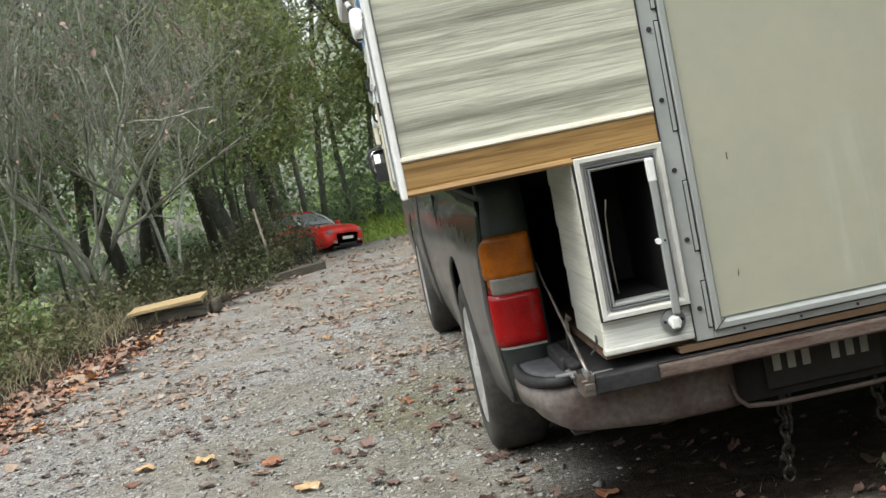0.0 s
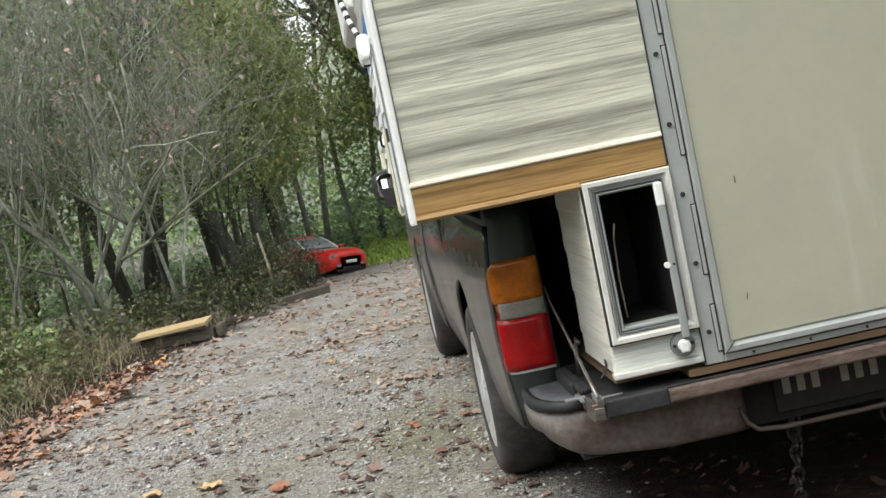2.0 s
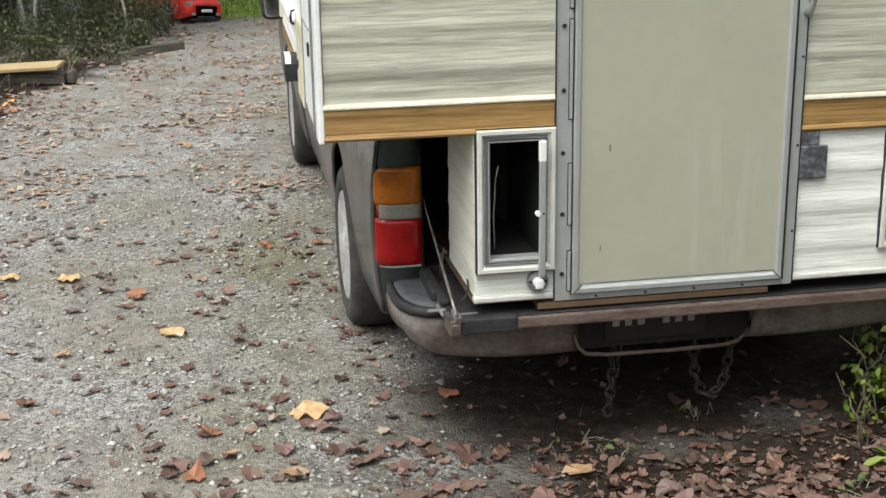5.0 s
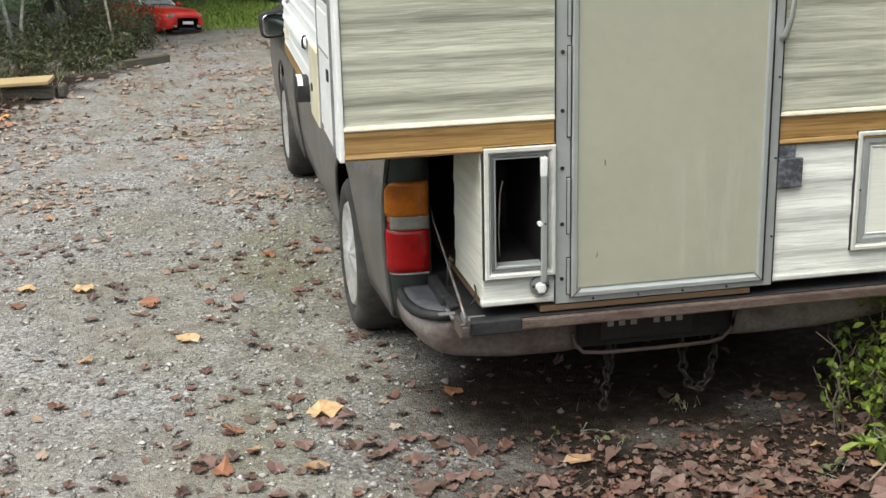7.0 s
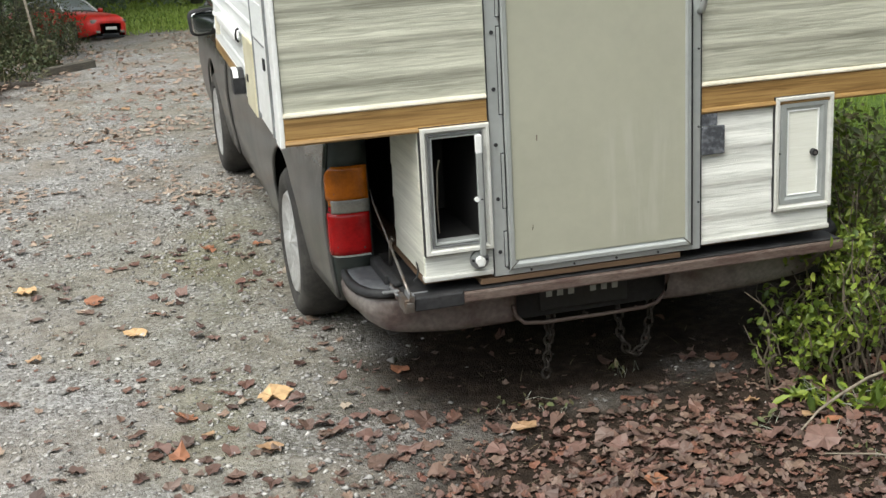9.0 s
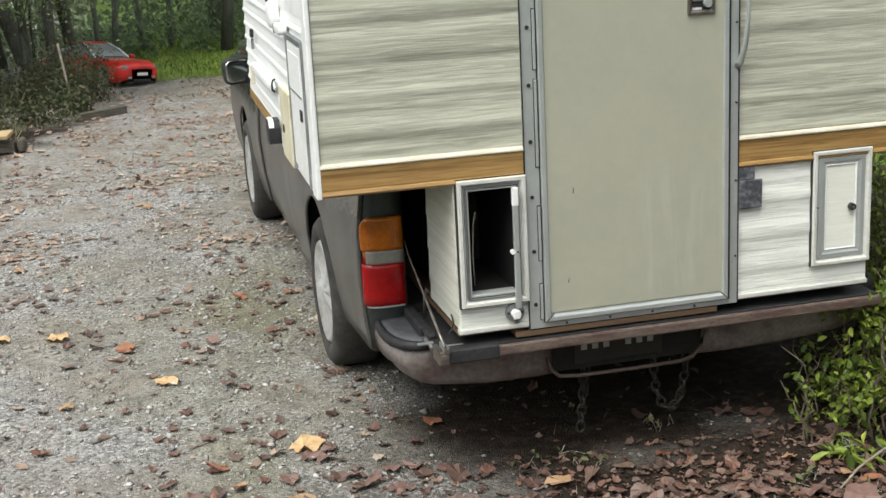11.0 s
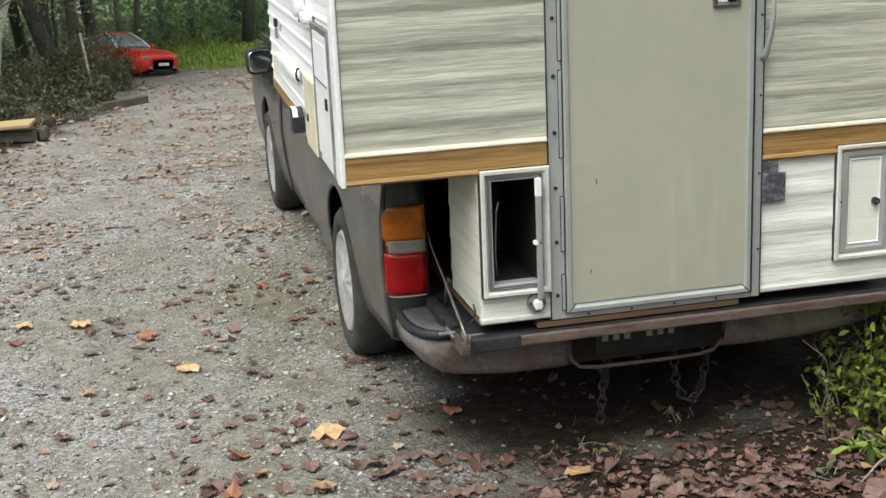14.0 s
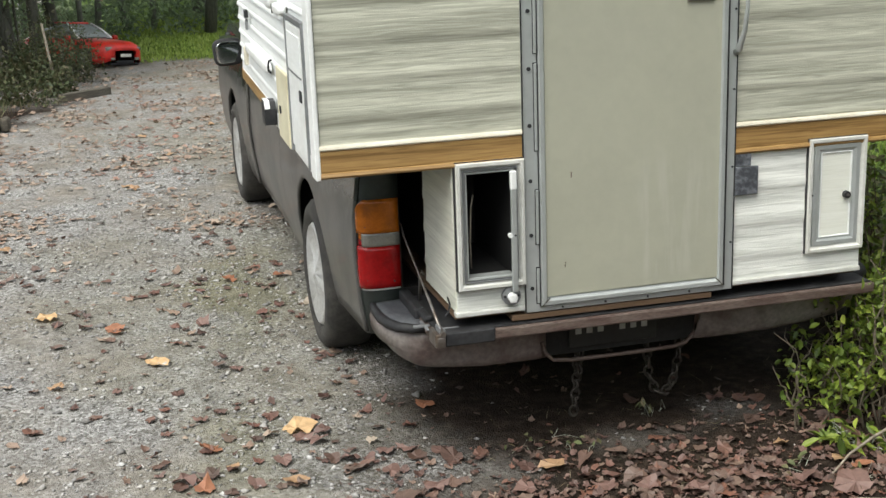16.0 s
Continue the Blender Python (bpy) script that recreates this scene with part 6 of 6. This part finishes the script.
x, y = scatter(14000, 2.4, 7.0, -6.0, 1.5, lambda x, y: np.clip((x - 2.4) / 1.2, 0, 1) * (0.25 + 0.75 * clumps(x, y)))
blades("verge_grass", "dull green grass beside the drive", x, y, 0.10, LEAF_WEED, lean=2.0, width=0.005)
x, y = scatter(2600, -0.3, 3.2, -3.0, 0.7, lambda x, y: litter_shade_zone(x, y) * np.clip((0.6 - y) / 0.5, 0.1, 1))
blades("twig_debris", "thin brown twigs and stalks on the litter", x, y, 0.012, GRASS_DRY, lean=9.0, width=0.0016)
# board on a low pile, timbers, post
board = thing("board", "pale yellow sawn board lying on weathered timbers", "board")
part("plank", boxes(((-0.30, -0.09, 0.0), (0.34, 0.09, 0.028)), bevel=0.004), PLANK, board)
board.matrix_world = pose(-1.76, 7.45, 0.105, 8, -3, -14)
pile = thing("timber_pile", "dark weathered timbers under the board", "timber")
part("timber", boxes(((-0.4, -0.07, 0.0), (0.34, 0.07, 0.092)), bevel=0.012), OLD_WOOD, pile)
part("timber", boxes(((0.35, -0.05, 0.0), (0.42, 0.06, 0.12)), bevel=0.03), OLD_WOOD, pile)
pile.matrix_world = pose(-1.73, 7.5, -0.02, 0, 0, -14)
edging = thing("edging_timber", "dark timber edging beside the drive", "timber")
part("beam", boxes(((-0.28, -0.04, -0.03), (0.28, 0.04, 0.075)), bevel=0.01), OLD_WOOD, edging)
edging.matrix_world = pose(-0.73, 9.02, -0.02, 0, 0, 38)
post = thing("leaning_post", "thin pale leaning post", "post")
v, f = tube_arrays([(-0.995, 9.45, -0.06), (-1.02, 9.45, 0.26), (-1.065, 9.45, 0.66)], [0.015, 0.013, 0.011], 8)
raw("pole", v, f, DRY_TWIG, post, smooth=True)

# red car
car = thing("red_car", "red coupe with painted sky glare on its windscreen parked behind the hedge", "car")


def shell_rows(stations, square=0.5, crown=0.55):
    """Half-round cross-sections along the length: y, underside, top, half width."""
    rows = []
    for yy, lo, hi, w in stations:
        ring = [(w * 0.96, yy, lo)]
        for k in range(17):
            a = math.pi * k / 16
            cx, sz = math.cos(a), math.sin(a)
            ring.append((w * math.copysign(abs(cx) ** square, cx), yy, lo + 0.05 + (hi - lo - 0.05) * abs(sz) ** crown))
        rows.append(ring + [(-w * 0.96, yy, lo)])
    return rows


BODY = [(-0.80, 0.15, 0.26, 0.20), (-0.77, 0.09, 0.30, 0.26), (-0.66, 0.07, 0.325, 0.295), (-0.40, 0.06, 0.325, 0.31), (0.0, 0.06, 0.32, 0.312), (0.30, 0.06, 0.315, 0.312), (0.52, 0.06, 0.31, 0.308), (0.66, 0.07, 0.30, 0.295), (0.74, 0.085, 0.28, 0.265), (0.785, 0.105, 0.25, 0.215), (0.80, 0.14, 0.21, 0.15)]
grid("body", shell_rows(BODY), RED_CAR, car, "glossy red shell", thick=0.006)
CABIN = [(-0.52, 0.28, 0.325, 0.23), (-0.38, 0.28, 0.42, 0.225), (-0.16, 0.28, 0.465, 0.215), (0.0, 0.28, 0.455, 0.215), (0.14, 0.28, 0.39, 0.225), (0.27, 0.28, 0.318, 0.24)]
grid("windscreen", shell_rows(CABIN, 0.42, 0.5), WINDSCREEN, car, "glass with the sky's reflection painted pale", thick=0.004)
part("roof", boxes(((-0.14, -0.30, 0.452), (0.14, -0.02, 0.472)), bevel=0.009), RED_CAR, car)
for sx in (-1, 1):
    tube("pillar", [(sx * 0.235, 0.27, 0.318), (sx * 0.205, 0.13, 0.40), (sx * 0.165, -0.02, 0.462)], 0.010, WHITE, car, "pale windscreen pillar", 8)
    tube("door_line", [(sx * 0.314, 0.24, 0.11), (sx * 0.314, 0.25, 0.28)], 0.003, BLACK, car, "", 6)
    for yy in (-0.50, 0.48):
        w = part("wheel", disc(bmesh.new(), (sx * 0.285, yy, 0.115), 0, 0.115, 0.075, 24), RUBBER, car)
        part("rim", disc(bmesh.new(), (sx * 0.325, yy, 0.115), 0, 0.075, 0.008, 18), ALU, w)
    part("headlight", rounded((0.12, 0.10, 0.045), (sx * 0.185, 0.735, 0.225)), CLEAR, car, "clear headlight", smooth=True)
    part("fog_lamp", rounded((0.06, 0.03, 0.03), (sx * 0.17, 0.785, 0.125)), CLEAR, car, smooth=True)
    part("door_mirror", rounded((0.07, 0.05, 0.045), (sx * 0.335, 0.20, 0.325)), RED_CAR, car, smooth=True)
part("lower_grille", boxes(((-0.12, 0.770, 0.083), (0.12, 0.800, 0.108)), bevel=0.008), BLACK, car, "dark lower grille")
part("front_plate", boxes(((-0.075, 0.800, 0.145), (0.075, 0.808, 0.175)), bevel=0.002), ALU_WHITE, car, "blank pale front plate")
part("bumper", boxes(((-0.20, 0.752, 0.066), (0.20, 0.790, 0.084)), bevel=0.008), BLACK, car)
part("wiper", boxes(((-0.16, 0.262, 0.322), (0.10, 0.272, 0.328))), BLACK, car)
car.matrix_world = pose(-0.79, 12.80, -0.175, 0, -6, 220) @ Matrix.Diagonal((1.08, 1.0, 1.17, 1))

# ---- trees ----
tree("bare_tree", "grey-green bare tree with many thin twigs and a few pinkish leaves", (-2.63, 9.0, -0.02), (-0.06, 0, 1), 2.3, 0.045, 101, BARK, LEAF_PINK, 150, 0.06, 0.10, 4, 4, 0.19, 0.55, 3)
tree("bare_tree", "slender bare tree with crooked limbs", (-3.2, 8.4, 0.0), (-0.1, 0, 1), 2.1, 0.024, 102, BARK, LEAF_PINK, 50, 0.05, 0.12, 4, 4, 0.19, 0.55, 2)
pink_tree = tree("bare_tree", "bare tree with fine grey twigs and pinkish leaves", (-1.95, 9.7, 0.0), (0.1, 0, 1), 2.4, 0.022, 103, TWIG, LEAF_PINK, 240, 0.07, 0.14, 4, 5, 0.19, 0.58, 2)
tree("bare_tree", "young bare tree with thin stems", (-3.7, 9.6, 0.0), (0.05, 0, 1), 2.8, 0.024, 104, TWIG, LEAF_PINK, 60, 0.05, 0.14, 4, 5, 0.19, 0.55, 2)
tree("bare_tree", "bare tree with a haze of thin twigs", (-3.0, 10.2, 0.0), (0.08, 0, 1), 3.0, 0.024, 106, TWIG, LEAF_PINK, 120, 0.06, 0.16, 4, 5, 0.19, 0.58, 2)
tree("bare_tree", "bare tree with thin twigs beside the verge", (-4.1, 8.8, 0.0), (0.1, 0, 1), 2.6, 0.022, 107, TWIG, LEAF_PINK, 60, 0.06, 0.16, 4, 5, 0.19, 0.58, 2)
tree("bare_tree", "small bare tree with clusters of reddish leaves", (-2.4, 10.6, 0.0), (-0.02, 0, 1), 3.0, 0.022, 108, TWIG, LEAF_PINK, 260, 0.07, 0.14, 4, 5, 0.19, 0.58, 2)
tree("bare_tree", "bare tree with a dense haze of grey twigs", (-3.45, 9.2, 0.0), (0.02, 0, 1), 2.6, 0.022, 109, TWIG, LEAF_PINK, 90, 0.05, 0.14, 4, 5, 0.2, 0.6, 2)
tree("bare_tree", "crooked bare tree with pale fine twigs", (-2.75, 9.6, 0.0), (-0.05, 0, 1), 2.7, 0.022, 110, TWIG, LEAF_PINK, 160, 0.06, 0.14, 4, 5, 0.2, 0.6, 2)
tree("dark_tree", "dark trunk in the shade of the wood", (-2.83, 12.0, -0.05), (-0.10, 0, 1), 5.5, 0.085, 111, BARK_DARK, LEAF_GREEN, 7000, 0.08, 0.45, 3, 4, mass=((-2.9, 12.3, 2.9), (0.9, 0.6, 1.3)))
tree("dark_tree", "thick dark trunk in the shade of the wood", (-2.62, 12.6, -0.05), (0.0, 0, 1), 7.0, 0.16, 112, BARK_DARK, LEAF_GREEN, 8000, 0.08, 0.5, 3, 4, mass=((-2.4, 12.9, 2.8), (1.0, 0.6, 1.2)))
tree("dark_tree", "leaning dark trunk at the edge of the wood", (-1.42, 11.5, -0.05), (-0.30, 0, 1), 5.5, 0.10, 113, BARK_DARK, LEAF_OLIVE, 9000, 0.06, 0.45, 3, 4, 0.08, mass=((-1.3, 11.9, 2.6), (0.9, 0.5, 1.1)))
tree("dark_tree", "dark trunk beside the leaning tree", (-1.22, 11.7, -0.05), (-0.02, 0, 1), 5.0, 0.07, 114, BARK_DARK, LEAF_OLIVE, 9000, 0.06, 0.5, 3, 4, mass=((-1.05, 12.0, 2.1), (0.6, 0.5, 1.0)))
for k, (tx, ty, tz, n_) in enumerate(((-3.3, 11.0, 1.5, 2600), (-2.3, 11.3, 1.6, 2600), (-1.5, 11.0, 1.45, 2200), (-3.9, 11.6, 1.9, 2600), (-1.45, 12.7, 1.25, 2400))):
    tree("sapling", "slender sapling with a thin haze of green leaves", (tx, ty, -0.05), (0.03, 0, 1), 2.2, 0.02, 400 + k, BARK_DARK, (LEAF_GREEN, LEAF_OLIVE)[k % 2], n_, 0.05, 0.2, 3, 4, 0.1, 0.6, mass=((tx, ty, tz), (0.6, 0.35, 0.65)))
for tx, ty, th, tr in ((-0.75, 14.2, 4.5, 0.04), (-0.55, 15.0, 5.0, 0.05), (-1.6, 13.4, 4.5, 0.05), (0.25, 15.8, 5.0, 0.045), (-3.5, 13.2, 4.5, 0.06)):
    tree("dark_tree", "slender grey trunk in the wood", (tx, ty, -0.05), (0.06, 0, 1), th, tr, int(300 + ty * 10), BARK_HAZE, LEAF_OLIVE, 1500, 0.06, 0.4, 3, 3, 0.06)
cluster = np.random.RandomState(55)
last_leaves = np.concatenate([np.array(centre) + cluster.randn(count, 3) * np.array([0.15, 0.10, 0.07])
                              for centre, count in (((-1.70, 9.7, 1.83), 150), ((-2.42, 9.2, 2.34), 60), ((-1.35, 10.0, 2.35), 70))])
tagged(foliage("foliage", last_leaves, 0.045, LEAF_PINK, pink_tree, rng=cluster), "last clusters of pinkish leaves", kind="stuff")
tree("leafy_tree", "tree with green leaves beyond the parked car", (-0.15, 15.6, 0.0), (0.02, 0, 1), 2.8, 0.05, 126, BARK_HAZE, LEAF_OLIVE, 6500, 0.06, 0.4, 3, 5, mass=((-0.1, 15.6, 1.7), (0.8, 0.6, 0.95)))
tree("leafy_tree", "tree with olive-green autumn leaves", (-1.05, 13.2, 0.0), (-0.06, 0, 1), 4.6, 0.08, 121, BARK_DARK, LEAF_OLIVE, 18000, 0.07, 0.5, 3, 5, mass=((-1.15, 13.2, 2.2), (0.75, 0.7, 1.5)))
tree("leafy_tree", "tree with green leaves over the drive's end", (0.95, 14.6, 0.0), (0.05, 0, 1), 5.0, 0.09, 122, BARK_DARK, LEAF_OLIVE, 18000, 0.075, 0.55, 3, 5, mass=((0.95, 14.6, 2.7), (0.8, 0.8, 1.5)))
tree("leafy_tree", "tree with dull green leaves in the wood", (-2.0, 14.2, 0.0), (0.0, 0, 1), 5.0, 0.08, 123, BARK_DARK, LEAF_GREEN, 16000, 0.08, 0.55, 3, 5, mass=((-2.0, 14.2, 2.6), (1.3, 0.8, 1.8)))
tree("leafy_tree", "tree with dull green leaves behind the bare trees", (-4.2, 13.0, 0.0), (0.05, 0, 1), 5.0, 0.09, 124, BARK_DARK, LEAF_GREEN, 16000, 0.085, 0.6, 3, 5, mass=((-4.2, 13.0, 2.3), (1.3, 0.8, 1.9)))
tree("leafy_tree", "green tree at the verge", (-4.7, 10.8, 0.0), (0.05, 0, 1), 4.5, 0.08, 125, BARK_DARK, LEAF_GREEN, 13000, 0.075, 0.55, 3, 5, mass=((-4.3, 11.0, 1.9), (1.2, 0.8, 1.5)))
for k, (tx, ty, th) in enumerate([(1.2, 18.5, 8), (1.0, 17.0, 7), (1.8, 18.6, 9), (-1.3, 19.5, 8), (-1.6, 18.0, 8), (2.8, 18.0, 9), (-6.0, 15.0, 8), (4.2, 17.0, 9), (5.8, 15.5, 8), (7.5, 13.0, 8)]):
    tree("conifer", "tall dark tree at the back of the wood", (tx, ty, float(hump(np.array(tx), np.array(ty))) - 0.05), (0.02 * (k % 3 - 1), 0, 1), th, 0.11, 200 + k, BARK_HAZE, LEAF_HAZE, 4500, 0.12, 0.8, 3, 5, 0.06, 0.8, mass=((tx, ty, 4.4), (1.0, 0.8, 2.2)))

# far woods all round
rng = np.random.RandomState(77)


def woods(n, r0, r1, h, size, mat, label, gap=None):
    a = rng.rand(n) * 2 * math.pi
    r = r0 + (r1 - r0) * rng.rand(n)
    px, py = r * np.cos(a), 6 + r * np.sin(a)
    thin = 1 - 0.8 * np.exp(-((a - 1.59) / 0.035) ** 2) - 0.25 * np.exp(-((a - 1.85) / 0.14) ** 2)
    top = h * thin * (0.65 + 0.25 * np.sin(5 * a + 1) + 0.2 * np.sin(13 * a) + 0.12 * np.sin(31 * a + 2))
    pz = on_ground(px, py) + top * rng.rand(n) ** 0.8
    ob = foliage("far_woods", np.stack([px, py, pz], 1), size, mat, rng=rng, aspect=0.6)
    return tagged(ob, label, "woods", kind="stuff")


woods(46000, 21, 28, 5.5, 0.16, LEAF_HAZE, "dark dense wood closing the view")
woods(24000, 19, 26, 5.0, 0.18, LEAF_GREEN, "green leaves of the surrounding wood")
# leaves behind the camera, never in view, added to block low sky light
n = 16000
a = math.pi * (1.05 + 0.9 * rng.rand(n))
r = 9.5 + 3.0 * rng.rand(n)
px, py = r * np.cos(a), r * np.sin(a) - 1.0
pz = on_ground(px, py) + (3.4 + 0.9 * np.sin(4 * a) + 0.6 * np.sin(11 * a)) * rng.rand(n)
tagged(foliage("near_woods", np.stack([px, py, pz], 1), 0.24, LEAF_GREEN, rng=rng, aspect=0.6), "unseen green wood added behind the camera to block low sky", "woods", kind="stuff")
# out-of-view hedge, added to darken the right siding and ground
n = 24000
px, py = 3.1 + 1.9 * rng.rand(n), -4.0 + 5.6 * rng.rand(n)
pz = on_ground(px, py) + (4.6 + 0.7 * np.sin(1.7 * py) + 0.5 * np.sin(4.1 * py + 1)) * rng.rand(n)
tagged(foliage("near_woods", np.stack([px, py, pz], 1), 0.17, LEAF_SHADED, rng=rng, aspect=0.6), "unseen hedge added to shade the camper's right side", "woods", kind="stuff")
n = 30000
px, py = -9 + 19 * rng.rand(n), 14.6 + 5.5 * rng.rand(n) ** 1.3
pz = on_ground(px, py) + np.where((px > -5.5) & (px < -2.2), 0.25, 1.0) * (0.55 + 0.25 * np.sin(1.9 * px) + 0.2 * np.sin(4.3 * px + 1) + 0.9 * rng.rand(n) ** 2) * rng.rand(n) ** 1.2
tagged(foliage("undergrowth", np.stack([px, py, pz], 1), 0.085, LEAF_HAZE, rng=rng, aspect=0.55), "dark undergrowth along the edge of the wood", "undergrowth", kind="stuff")
rows = []
for k in range(289):
    a = 2 * math.pi * k / 288
    px, py = 34 * math.cos(a), 6 + 34 * math.sin(a)
    h = 8.5 + 2.2 * math.sin(5 * a + 1) + 1.4 * math.sin(13 * a) + 0.9 * math.sin(37 * a) + 0.6 * math.sin(71 * a)
    h *= 1 - 0.65 * math.exp(-((a - 1.585) / 0.03) ** 2)
    z0 = float(hump(np.array(px), np.array(py))) - 0.1
    rows.append([(px, py, z0), (px, py, z0 + h * 0.5), (px * 1.01, py * 1.01, z0 + h)])
# pale base colours carry the haze over the distant trees
FAR = material("painted_haze_far_trees", (0.22, 0.25, 0.19), 1.0, vary=0.35, scale=0.5, second=(0.42, 0.46, 0.39), bump=0.0, bump_scale=6)
tagged(grid("backdrop", rows, FAR), "grey-green distant trees with painted haze", "backdrop", kind="structure")
